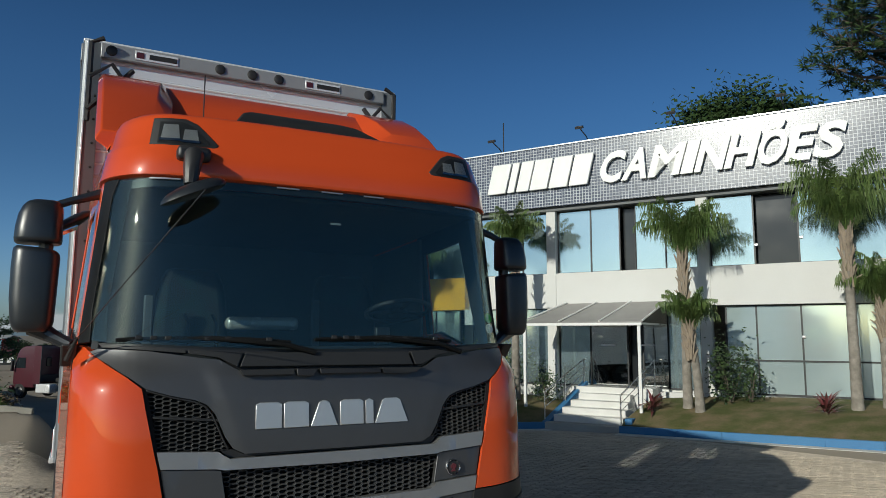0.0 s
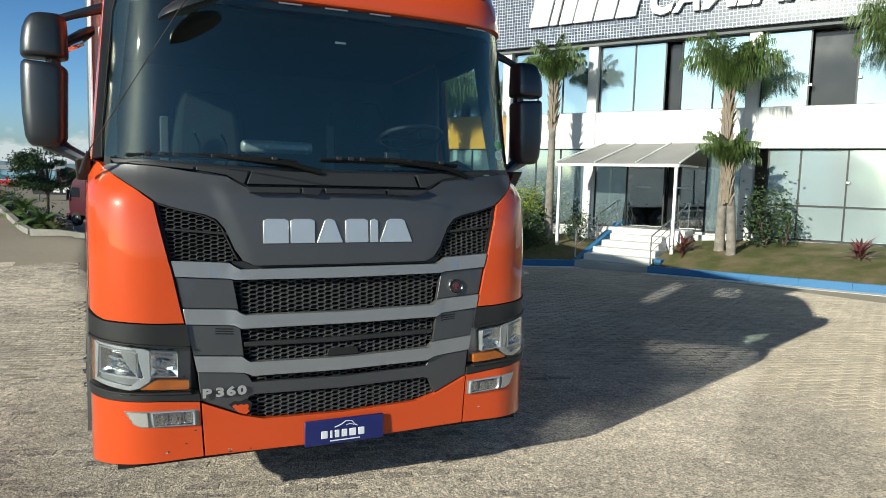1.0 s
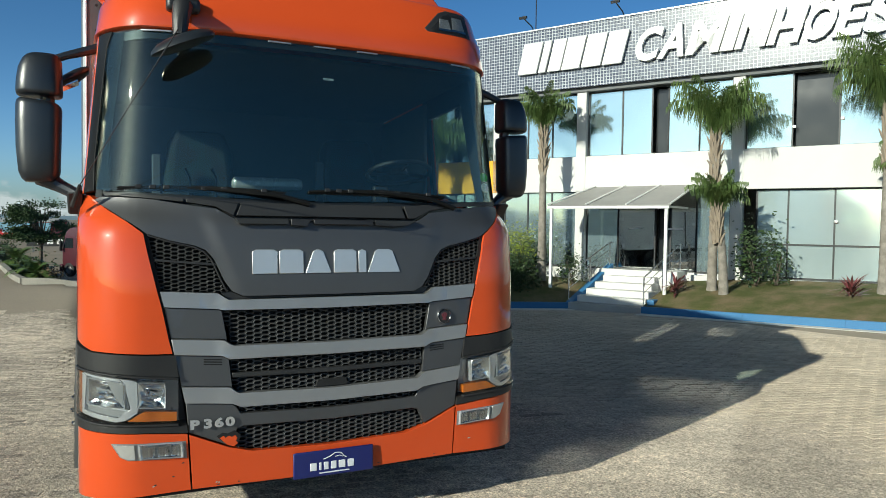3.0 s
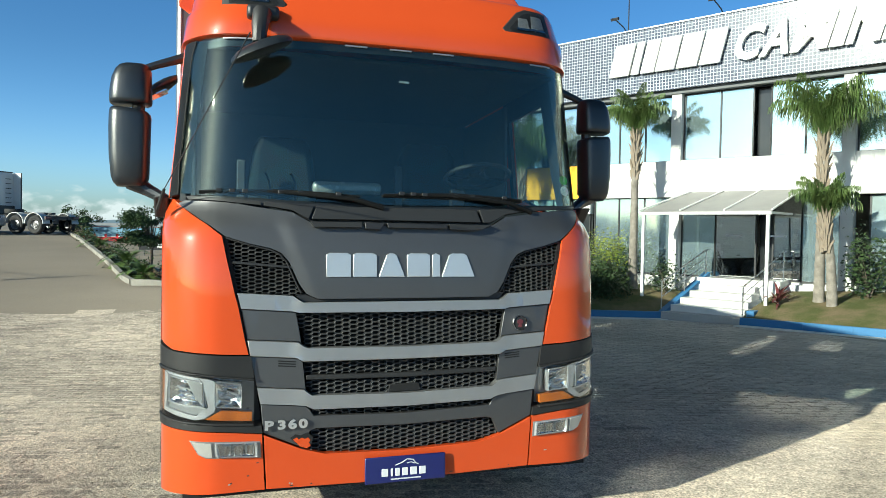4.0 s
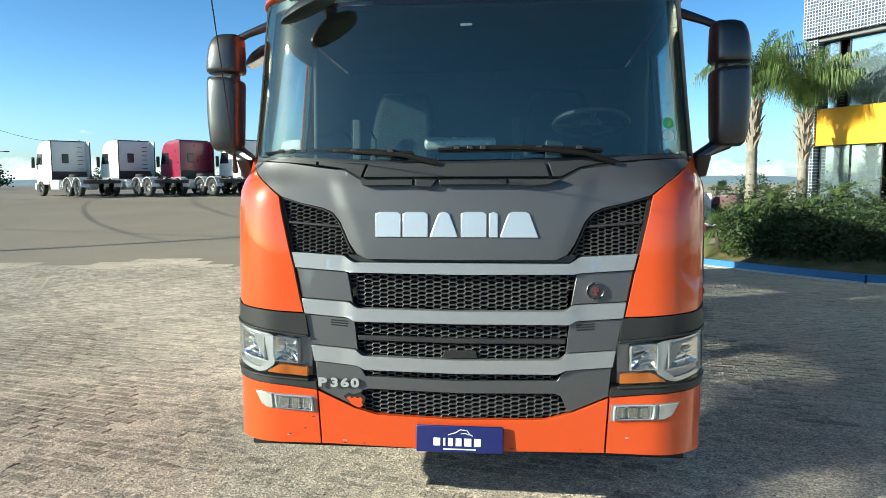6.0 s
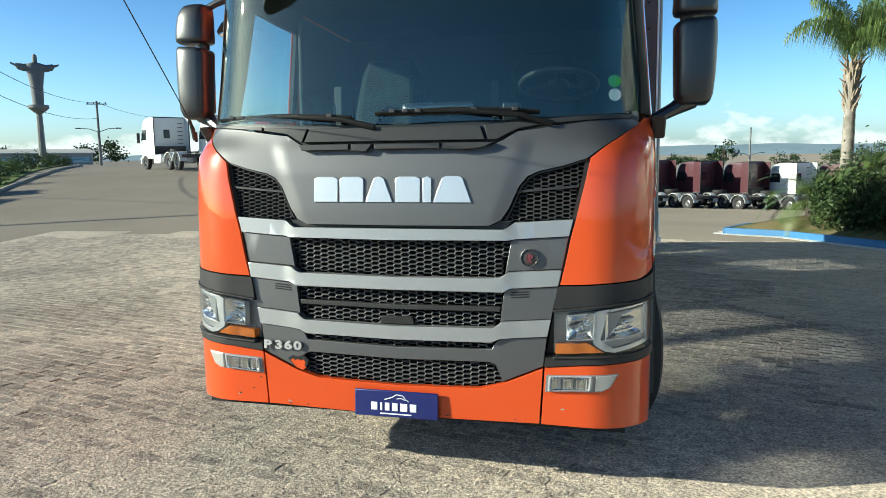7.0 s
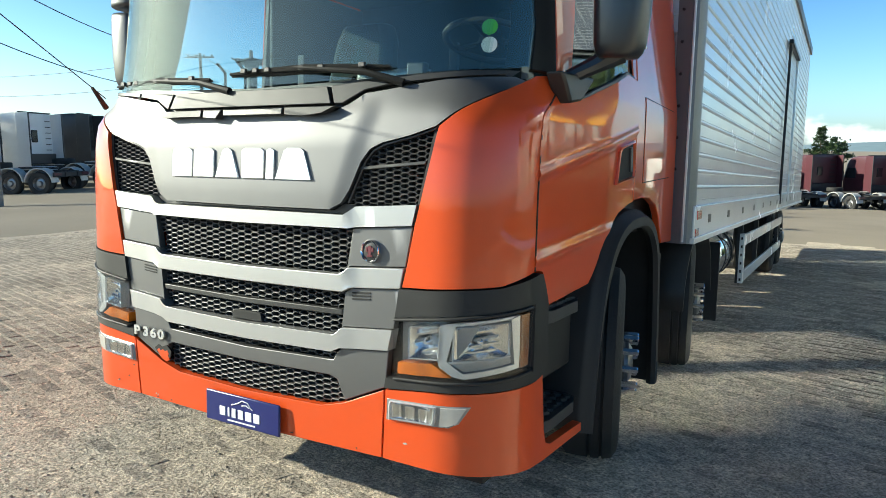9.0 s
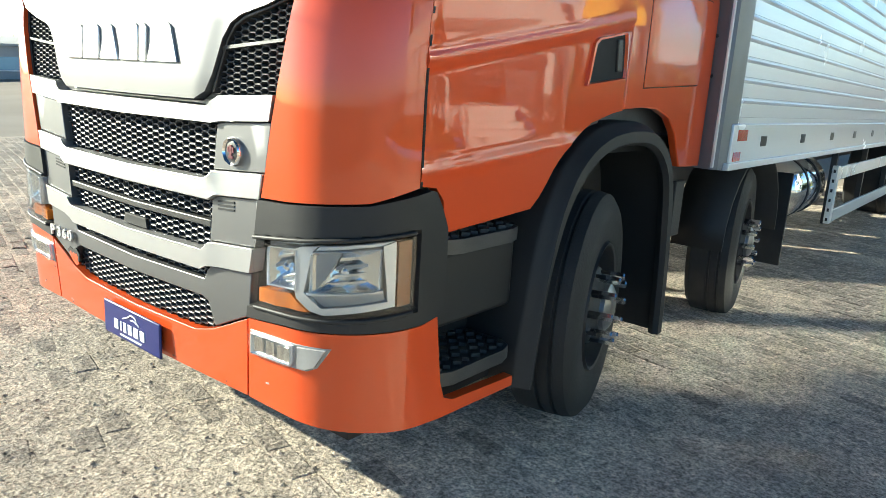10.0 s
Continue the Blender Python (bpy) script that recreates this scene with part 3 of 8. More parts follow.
# Entrance steps with blue cheek walls and rails
steps = thing("entrance_steps", FACADE, "pale stone entrance steps with blue cheek walls", "steps")
sb = fac_ground(-5.0, -2.9)
for i in range(6):
    z1 = lerp(sb, 0.40, (i + 1) / 6)
    part("step", Shape().box((-5.05 + 0.03 * i, -2.75 + 0.42 * i + 0.55, (sb + z1) / 2 - 0.2), (2.3 - 0.16 * i, 1.1, z1 - sb + 0.4)), MARBLE if i > 0 else CONCRETE, steps, "pale stone step", 0.012)
part("landing", Shape().box((-4.8, -0.3, -0.1), (2.6, 0.9, 1.0)), MARBLE, steps, "", 0.01)
part("cheek_wall", Shape().loft([[(-6.35, -2.6, sb - 0.1), (-6.15, -2.6, sb - 0.1), (-6.15, -2.6, sb + 0.18), (-6.35, -2.6, sb + 0.18)], [(-5.95, -0.2, sb - 0.1), (-5.75, -0.2, sb - 0.1), (-5.75, -0.2, 0.55), (-5.95, -0.2, 0.55)]]), BLUE, steps, "blue painted cheek wall", 0.01)
part("cheek_wall", Shape().box((-3.65, -1.5, -0.76), (0.2, 2.6, 0.9)), BLUE, steps, "", 0.01)
for ua, ub in ((-6.3, -5.85), (-3.95, -3.55)):
    rail = thing_part("handrail", steps, "brushed steel handrail")
    for dz in (0.85, 0.62, 0.4):
        part("bar", Shape().tube([(ua, -2.5, sb + 0.2 + dz), (ub, -0.3, 0.4 + dz), (ub, -0.1, 0.4 + dz)], 0.022 if dz > 0.8 else 0.012, 8), INOX, rail)
    for f in (0.0, 0.5, 1.0):
        u, v, zb = lerp(ua, ub, f), lerp(-2.5, -0.3, f), lerp(sb + 0.2, 0.4, f)
        part("post", Shape().tube([(u, v, zb - 0.1), (u, v, zb + 0.85)], 0.02, 8), INOX, rail)

# ---- planted beds and blue kerbs ----
def kerb(points, name, label):
    k = thing(name, Matrix(), label, "kerb", kind="structure")
    for (x0, y0), (x1, y1) in zip(points, points[1:]):
        d = Vector((x1 - x0, y1 - y0, 0))
        n = max(1, int(d.length / 1.0))
        w = Vector((-d.y, d.x, 0)).normalized() * 0.07
        for i in range(n):
            a, b = Vector((x0, y0, 0)) + d * (i / n), Vector((x0, y0, 0)) + d * ((i + 1) / n - 0.006 / d.length)
            rings = []
            for p in (a, b):
                g = ground_z(p.x, p.y)
                rings.append([(*(p + w * o).xy, g + z) for o, z in ((-1, -0.1), (-1, 0.19), (-0.8, 0.215), (0.8, 0.215), (1, 0.19), (1, -0.1))])
            part("kerb_stone", Shape().loft(rings), BLUE, k, smooth=30)
        part("gutter", Shape().loft([[(*(p + w * o).xy, ground_z(p.x, p.y) + z) for o, z in ((1, 0.026), (5.5, 0.022), (5.5, -0.05), (1, -0.05))] for p in [Vector((x0, y0, 0)) + d * (i / n) for i in range(n + 1)]]), GUTTER, k, "pale concrete gutter strip")
    return k


RIGHT_KERB = [(20.2, -8.0), (16.6, 0.6), (14.53, 5.83), (12.93, 10.27), (12.36, 11.85)]
LEFT_KERB = [(11.5, 14.05), (9.0, 14.9), (7.8, 17.2), (6.26, 20.45), (4.6, 21.2), (6.0, 25.0), (14.0, 33.0)]
kerb(RIGHT_KERB, "kerb", "blue painted kerb along the lawn")
kerb(LEFT_KERB, "kerb", "blue painted kerb round the shrub bed")


def bed(name, outer, inner, label, lift):
    n, rows = 60, 14
    def along(pts, f):
        ls = [math.dist(a, b) for a, b in zip(pts, pts[1:])]
        d = f * sum(ls)
        for (a, b), l in zip(zip(pts, pts[1:]), ls):
            if d <= l + 1e-9:
                return [lerp(p, q, d / l) for p, q in zip(a, b)]
            d -= l
        return pts[-1]
    sh = Shape()
    o3 = [(x, y, ground_z(x, y) + 0.17) for x, y in outer]
    vs = []
    for j in range(rows + 1):
        for i in range(n + 1):
            a, b = along(o3, i / n), along(inner, i / n)
            f = j / rows
            p = [lerp(q, r, f) for q, r in zip(a, b)]
            p[2] = lerp(a[2], b[2], f ** 0.8) + lift * math.sin(math.pi * f) + 0.03 * noise.noise(Vector((p[0] * 1.5, p[1] * 1.5, 0))) * math.sin(math.pi * min(1, f * 1.2 + 0.05))
            vs.append(p)
    sh.add(vs, [(j * (n + 1) + i, j * (n + 1) + i + 1, (j + 1) * (n + 1) + i + 1, (j + 1) * (n + 1) + i) for j in range(rows) for i in range(n)])
    ob = tagged(part(name, sh, LAWN, smooth=60), label, "lawn", kind="structure")
    return ob


def f3(u, v, z):
    return tuple(fac(u, v, z))


bed("lawn", RIGHT_KERB, [f3(11.9, -0.05, 0.5), f3(5, -0.05, 0.34), f3(0, -0.05, 0.28), f3(-2, -0.05, 0.2), f3(-3.55, -0.4, 0.1)], "thin patchy lawn bank below the windows", 0.05)
bed("shrub_bed", LEFT_KERB, [f3(-6.35, -0.4, -0.1), f3(-8, -0.05, 0.0), f3(-10.5, -0.05, -0.1), f3(-13.4, -0.05, -0.2), f3(-13.5, 1.0, -0.3), f3(-13.5, 4.0, -0.5), f3(-13.4, 8.5, -0.9)], "dark planted bed below the building", 0.12)


# ---- plants ----
LEAF_M = surface("palm_leaf", (0.075, 0.125, 0.033), 0.5, 0.0, (0.13, 0.17, 0.05), 2.5, 0.8, 12, 0.3, 0.0, spec=0.4)
LEAF_Y = surface("yellow_green_leaf", (0.2, 0.26, 0.03), 0.5, 0.0, (0.28, 0.30, 0.05), 3, 0.8, 12, 0.3, 0.0, spec=0.4)
LEAF_D = surface("dark_shrub_leaf", (0.026, 0.052, 0.016), 0.5, 0.0, (0.055, 0.085, 0.025), 3, 0.8, 12, 0.3, 0.0, spec=0.4)
LEAF_R = surface("red_cordyline_leaf", (0.16, 0.035, 0.04), 0.5, 0.0, (0.1, 0.05, 0.04), 4, 0.8, 12, 0.3, 0.0)
BARK = surface("palm_bark", (0.30, 0.27, 0.23), 0.9, 0.0, (0.17, 0.15, 0.125), 5, 0.9, 40, 0.3, 0.8, 25)
BOOTS = surface("dry_frond_stubs", (0.26, 0.21, 0.16), 0.9, 0.0, (0.32, 0.26, 0.19), 6, 0.8, 40, 0.3, 0.6, 25)
BARK_D = surface("dark_bark", (0.09, 0.07, 0.055), 0.9, 0.0, (0.14, 0.115, 0.09), 5, 0.8, 40, 0.3, 0.8, 25)


def palm(base, height, spread, label, seed, fronds=30, thick=0.16, lean=(0, 0)):
    r = random.Random(seed)
    t = thing("palm_tree", Matrix.Translation(base), label, "palm tree", "palms by the building")
    rings, steps_ = [], int(height / 0.12)
    for i in range(steps_ + 1):
        f = i / steps_
        rad = thick * (1.25 - 0.45 * f + 0.25 * math.exp(-f * 12)) + (0.012 if i % 2 else 0)
        if f > 0.8:
            rad += thick * 0.22 * math.sin((f - 0.8) / 0.2 * math.pi)
        rings.append([(lean[0] * f * f + rad * math.cos(a), lean[1] * f * f + rad * math.sin(a), -0.15 + f * (height + 0.15)) for a in [2 * math.pi * k / 12 for k in range(12)]])
    part("trunk", Shape().loft(rings), BARK, t, "ringed grey trunk", smooth=40)
    top = Vector((lean[0], lean[1], height))
    stubs = Shape()
    for i in range(46):
        a, z = 2.4 * i + r.uniform(-0.3, 0.3), -min(1.5, height * 0.35) * (i / 46) ** 1.2
        d = Vector((math.cos(a), math.sin(a), 0))
        out = r.uniform(1.2, 2.3) * (1.0 if i % 4 else 1.35)
        stubs.tube([top + d * thick * 0.7 + Vector((0, 0, z - 0.08)), top + d * (thick * 1.15) + Vector((0, 0, z + 0.1)), top + d * (thick * out) + Vector((0, 0, z + r.uniform(0.2, 0.4)))], [0.06, 0.045, 0.012], 5)
    part("stub_ring", stubs, BOOTS, t, "dry brown frond stubs")
    crown = Shape()
    for i in range(fronds):
        a = 2.399963 * i + r.uniform(-0.3, 0.3)
        q = i / fronds
        up = lerp(1.55, 1.22, q) + r.uniform(-0.12, 0.12)
        bend = lerp(1.2, 2.7, q) * r.uniform(0.85, 1.15)
        length = spread * r.uniform(1.0, 1.3)
        d = Vector((math.cos(a), math.sin(a), 0))
        pts, p, ang = [], top.copy(), up
        seg = 14
        for k in range(seg + 1):
            pts.append(p.copy())
            p = p + (d * math.cos(ang) + Vector((0, 0, math.sin(ang)))) * (length / seg)
            ang -= bend / seg * (0.35 + 1.3 * k / seg)
        crown.tube(pts, [lerp(0.024, 0.004, k / seg) for k in range(seg + 1)], 4, False)
        side = Vector((-d.y, d.x, 0))
        for k in range(8, 54):
            f = k / 54
            q = f * seg
            j = min(int(q), seg - 1)
            o = pts[j].lerp(pts[j + 1], q - j)
            tang = (pts[j + 1] - pts[j]).normalized()
            ll = spread * 0.36 * math.sin(math.pi * (0.12 + 0.78 * f)) * r.uniform(0.7, 1.15)
            for s in (-1, 1):
                w = (side * s * r.uniform(0.35, 1.0) + tang * r.uniform(0.3, 0.8) + Vector((0, 0, r.uniform(-0.3, 0.5)))).normalized()
                m1 = o + w * ll * 0.32
                m2 = m1 + (w * 0.3 + Vector((0, 0, -1.0))).normalized() * ll
                wd = tang * 0.014 + Vector((0, 0, 0.004))
                crown.add([o - wd * 0.6, o + wd * 0.6, m1 + wd, m1 - wd, m2], [(0, 1, 2, 3), (3, 2, 4)])
    c = part("crown", crown, LEAF_M, t, "drooping feathery green fronds", smooth=0)
    return t


def shrub(base, size, label, seed, material=LEAF_D, count=900, leaf=0.09, name="shrub", stems=7):
    r = random.Random(seed)
    t = thing(name, Matrix.Translation(base), label, "shrub", "shrubs by the building")
    st = Shape()
    tips = []
    for i in range(stems):
        a = r.uniform(0, 6.28)
        tip = Vector((math.cos(a) * size[0] * r.uniform(0.2, 0.9), math.sin(a) * size[1] * r.uniform(0.2, 0.9), size[2] * r.uniform(0.5, 0.95)))
        st.tube([(0, 0, -0.05), tip * 0.5 + Vector((0, 0, 0.1)), tip], [0.025, 0.016, 0.005], 5)
        tips.append(tip)
    part("branching_stem", st, BARK_D, t)
    lv = Shape()
    for i in range(count):
        if i % 3:
            c = r.choice(tips) * r.uniform(0.45, 1.08) + Vector([r.gauss(0, 0.22) * s for s in size])
        else:
            a, h = r.uniform(0, 6.28), r.uniform(0.05, 1)
            q = math.sqrt(max(0, 1 - (h - 0.45) ** 2 * 2.6)) * r.uniform(0.75, 1.05)
            c = Vector((math.cos(a) * size[0] * q, math.sin(a) * size[1] * q, h * size[2]))
        c.z = max(0.03, c.z)
        d = Vector([r.gauss(0, 1) for _ in range(3)]).normalized()
        e = d.orthogonal().normalized() * leaf * 0.28
        d *= leaf * r.uniform(0.6, 1.3)
        lv.add([c - d * 0.5, c + e, c + d * 0.6, c - e], [(0, 1, 2, 3)])
    part("foliage", lv, material, t, smooth=0)
    return t


def rosette(base, height, label, seed, material, name, blades=34, width=0.035, droop=0.16):
    r = random.Random(seed)
    t = thing(name, Matrix.Translation(base), label, "plant", "plants by the building")
    part("stem", Shape().tube([(0, 0, -0.05), (0, 0, height * 0.45)], [0.05, 0.04], 7), BARK_D, t)
    lv = Shape()
    for i in range(blades):
        a, ang = r.uniform(0, 6.28), r.uniform(0.15, 1.4)
        d = Vector((math.cos(a), math.sin(a), 0))
        side = Vector((-d.y, d.x, 0)) * width
        p, pts = Vector((0, 0, height * r.uniform(0.15, 0.5))), []
        for k in range(7):
            pts.append(p.copy())
            p += (d * math.cos(ang) + Vector((0, 0, math.sin(ang)))) * height * 0.62 / 6
            ang -= droop
        v = []
        for k, q in enumerate(pts):
            w = side * math.sin(math.pi * (0.15 + 0.85 * k / 6))
            v += [q - w, q + w]
        lv.add(v, [(2 * k, 2 * k + 1, 2 * k + 3, 2 * k + 2) for k in range(6)])
    part("leaf_crown", lv, material, t, smooth=0)
    return t


def cycad(base, height, spread, label, seed, material):
    """A low feather palm."""
    r = random.Random(seed)
    t = thing("cycad", Matrix.Translation(base), label, "plant", "plants by the building")
    part("stem", Shape().tube([(0, 0, -0.05), (0, 0, height * 0.4)], [0.2, 0.16], 9), BARK_D, t)
    lv = Shape()
    for i in range(26):
        a, ang = 2.4 * i, lerp(1.3, -0.1, i / 26) + r.uniform(-0.1, 0.1)
        d = Vector((math.cos(a), math.sin(a), 0))
        p, pts = Vector((0, 0, height * 0.4)), []
        for k in range(11):
            pts.append(p.copy())
            p += (d * math.cos(ang) + Vector((0, 0, math.sin(ang)))) * spread / 10
            ang -= 0.17
        side = Vector((-d.y, d.x, 0))
        for k in range(2, 40):
            q = k / 40 * 10
            j = min(int(q), 9)
            o, tang = pts[j].lerp(pts[j + 1], q - j), (pts[j + 1] - pts[j]).normalized()
            ll = spread * 0.22 * math.sin(math.pi * (0.15 + 0.8 * k / 40))
            for s in (-1, 1):
                w = (side * s + tang * 0.5 + Vector((0, 0, 0.25))).normalized()
                lv.add([o - tang * 0.014, o + tang * 0.014, o + w * ll - Vector((0, 0, ll * 0.2))], [(0, 1, 2)])
    part("frond_crown", lv, material, t, smooth=0)
    return t


def at(u, v, z):
    return fac(u, v, z)


palm(at(-7.75, -1.5, 0.1), 4.85, 1.35, "tall palm with drooping fronds beside the entrance", 1, 24, 0.11)
palm(at(-2.3, -1.5, -0.25), 4.65, 1.7, "tall palm with drooping fronds on the lawn", 2, 24, 0.11)
palm(at(-1.88, -1.9, -0.35), 2.6, 1.05, "small palm close beside a taller one", 3, 22, 0.11, (-0.25, 0.05))
palm(at(1.9, -1.5, 0.0), 4.8, 1.9, "tall palm with drooping fronds on the lawn", 4, 24, 0.11)
palm(at(2.6, -1.2, 0.1), 2.75, 1.35, "small palm close beside a taller one", 5, 24, 0.12)
palm(at(-13.85, -2.0, -0.5), 4.9, 2.2, "tall palm at the corner of the shrub bed", 6, 24, 0.17)
palm(at(-12.3, -1.5, -0.4), 4.3, 2.0, "tall palm in front of the tiled pier", 7, 24, 0.15)
shrub(at(-1.25, -0.8, 0.08), (0.75, 0.6, 1.65), "loose green shrub against the white pier", 11, LEAF_D, 1300, 0.11)
shrub(at(-0.7, -0.8, 0.1), (0.4, 0.4, 1.1), "small green shrub on the lawn", 12, LEAF_D, 400, 0.1)
shrub(at(-9.05, -1.0, 0.2), (0.85, 0.7, 1.35), "bright yellow-green shrub in the bed", 13, LEAF_Y, 1500, 0.1)
shrub(at(-6.75, -1.2, -0.1), (0.5, 0.5, 0.9), "rounded green shrub beside the steps", 14, LEAF_D, 700, 0.09)
rosette(at(-3.2, -1.9, -0.4), 0.95, "dark red spiky plant on the lawn", 21, LEAF_R, "cordyline")
rosette(at(1.22, -1.95, -0.3), 1.1, "dark red spiky plant on the lawn", 22, LEAF_R, "cordyline")
rosette(at(4.4, -1.9, -0.2), 1.0, "dark red spiky plant on the lawn", 23, LEAF_R, "cordyline")
for i, (u, v, s, h) in enumerate(((-8.3, -2.4, 0.9, 1.3), (-9.6, -2.6, 1.0, 1.6), (-10.9, -2.7, 1.1, 1.8), (-12.2, -2.7, 1.1, 1.8), (-10.3, -1.5, 0.9, 1.8), (-11.6, -1.6, 0.9, 1.9), (-13.2, -2.7, 0.95, 1.7), (-13.1, -1.7, 0.9, 1.9))):
    p = fac(u, v, 0)
    shrub((p.x, p.y, ground_z(p.x, p.y) + 0.22), (s, s, h), "dense dark green shrub in the bed", 30 + i, LEAF_D, 5200, 0.11, stems=16)
cycad(at(-14.6, -2.5, -0.42), 1.5, 2.1, "low feathery palm at the bed's corner", 41, LEAF_M)
cycad(at(-12.6, -2.3, 0.5), 1.5, 1.5, "low feathery palm in the bed", 42, LEAF_M)
cycad(at(-11.2, -1.2, 0.6), 1.4, 1.5, "low feathery palm in the bed", 43, LEAF_M)

# ---- the orange truck ----
# Its own frame: x across, y from the front to the rear, z up from the ground under it.
SLOPE = math.atan(0.044)
truck = thing("truck", pose(0, 0, 0, -math.degrees(SLOPE)), "orange rigid truck with silver cargo box parked on stone paving", "truck")

plan_pts = [(x, -0.045 + 0.012 * (x / 0.95) ** 2) for x in [0.05 * i for i in range(20)]]
c0 = plan_pts[-1]
plan_pts += [(c0[0] + 0.31 * math.sin(radians(a)), c0[1] + 0.285 * (1 - math.cos(radians(a)))) for a in range(8, 89, 8)] + [(1.26, c0[1] + 0.285)]
y_side = plan_pts[-1][1]
N_CORNER = len(plan_pts) - 1
plan_pts += [(1.26 + 0.04 * min(1, (y - y_side) / 0.7), y) for y in [y_side + 0.1 * i for i in range(1, 24)]]
PX, PY = np.array([p[0] for p in plan_pts]), np.array([p[1] for p in plan_pts])
PS = np.concatenate([[0], np.cumsum(np.hypot(np.diff(PX), np.diff(PY)))])
S_CORNER = float(PS[N_CORNER])


def sx(x):
    """Length along the plan curve to a place across the front."""
    return float(np.interp(abs(x), PX[:N_CORNER - 1], PS[:N_CORNER - 1])) * (1 if x >= 0 else -1)


def sy(y):
    """Length along the plan curve to a place along the side."""
    return float(np.interp(y, PY[22:], PS[22:]))


def rake(z):
    return float(np.interp(z, [0.3, 0.36, 0.7, 1.45, 1.65, 1.8, 1.9, 2.6, 2.82, 3.05, 3.15, 3.2, 3.25], [0.03, 0.015, 0, 0, 0.01, 0.04, 0.055, 0.116, 0.14, 0.19, 0.22, 0.25, 0.31]))


def wrap(s, z, o=0.0):
    """A point of the cab's skin, o inside it."""
    a = abs(s)
    x, y = float(np.interp(a, PS, PX)), float(np.interp(a, PS, PY))
    e = 0.02
    dx = float(np.interp(a + e, PS, PX) - np.interp(a - e, PS, PX))
    dy = float(np.interp(a + e, PS, PY) - np.interp(a - e, PS, PY))
    n = math.hypot(dx, dy) or 1
    if a < e:
        dx, dy, n = 1, 0, 1
    fade = 1 - ease((a - S_CORNER) / 1.3)
    x, y = x - o * dy / n, y + o * dx / n + (rake(z) + float(np.interp(z, [2.2, 2.8, 2.95], [0.08, 0.055, 0.04])) * (min(x, 1.25) / 1.06) ** 4 * ease((z - 1.74) / 0.16)) * fade
    x *= 1 - 0.07 * max(0, z - 1.9)
    return Vector((x if s >= 0 else -x, y, z))


def panel(name, poly, material, parent, label="", front=0.0, back=0.03, ds=0.05, dz=0.12, bevel=0.004, relief=None, skin=wrap):
    """A curved plate cut to an outline in (length along the skin, height)."""
    bm = bmesh.new()
    f = bm.faces.new([bm.verts.new((s, 0, z)) for s, z in poly])
    lo, hi = min(p[0] for p in poly), max(p[0] for p in poly)
    k = math.ceil(lo / ds) * ds
    while k < hi:
        bmesh.ops.bisect_plane(bm, geom=bm.verts[:] + bm.edges[:] + bm.faces[:], plane_co=(k, 0, 0), plane_no=(1, 0, 0), dist=1e-4)
        k += ds
    lo, hi = min(p[1] for p in poly), max(p[1] for p in poly)
    k = math.ceil(lo / dz) * dz
    while k < hi:
        bmesh.ops.bisect_plane(bm, geom=bm.verts[:] + bm.edges[:] + bm.faces[:], plane_co=(0, 0, k), plane_no=(0, 0, 1), dist=1e-4)
        k += dz
    big = [f for f in bm.faces if len(f.verts) > 4]
    bmesh.ops.triangulate(bm, faces=big)
    bm.verts.index_update()
    sh, n = Shape(), len(bm.verts)
    flat = [(v.co.x, v.co.z) for v in bm.verts]
    out = [skin(s, z, front - (relief(s, z) if relief else 0)) for s, z in flat] + [skin(s, z, back) for s, z in flat]
    faces = [tuple(v.index for v in f.verts) for f in bm.faces]
    faces += [tuple(v.index + n for v in reversed(f.verts)) for f in bm.faces]
    for e in bm.edges:
        if len(e.link_faces) == 1:
            a, b = e.verts[0].index, e.verts[1].index
            faces.append((a, b, b + n, a + n))
    bm.free()
    sh.add(out, faces)
    return part(name, sh, material, parent, label, bevel)


def both(pts):
    """Mirror a right half outline (from the middle, listed to the right and back) to a whole one."""
    return pts + [(-s, z) for s, z in reversed(pts) if s > 1e-6]


def mirrored(pts):
    return [(-s, z) for s, z in reversed(pts)]


def XF(x, z):
    """A place across the front, as length along the skin and height."""
    k = 1.0 if z > 1.86 else 0.985 - 0.02 * min(1, abs(x) / 0.9)
    a = float(np.interp(abs(x), [0, 0.3, 0.6, 0.95, 1.0, 1.1, 1.2, 1.3], [0, 0.294, 0.577, 0.893, 0.948, 1.07, 1.19, 1.3]))
    return (sx(math.copysign(a, x)), 1.6 - (1.6 - z) * k)


def X(pts):
    return [XF(x, z) for x, z in pts]


def inside(p, poly):
    x, y, hit = p[0], p[1], False
    for (x1, y1), (x2, y2) in zip(poly, poly[1:] + poly[:1]):
        if (y1 > y) != (y2 > y) and x < (x2 - x1) * (y - y1) / (y2 - y1) + x1:
            hit = not hit
    return hit


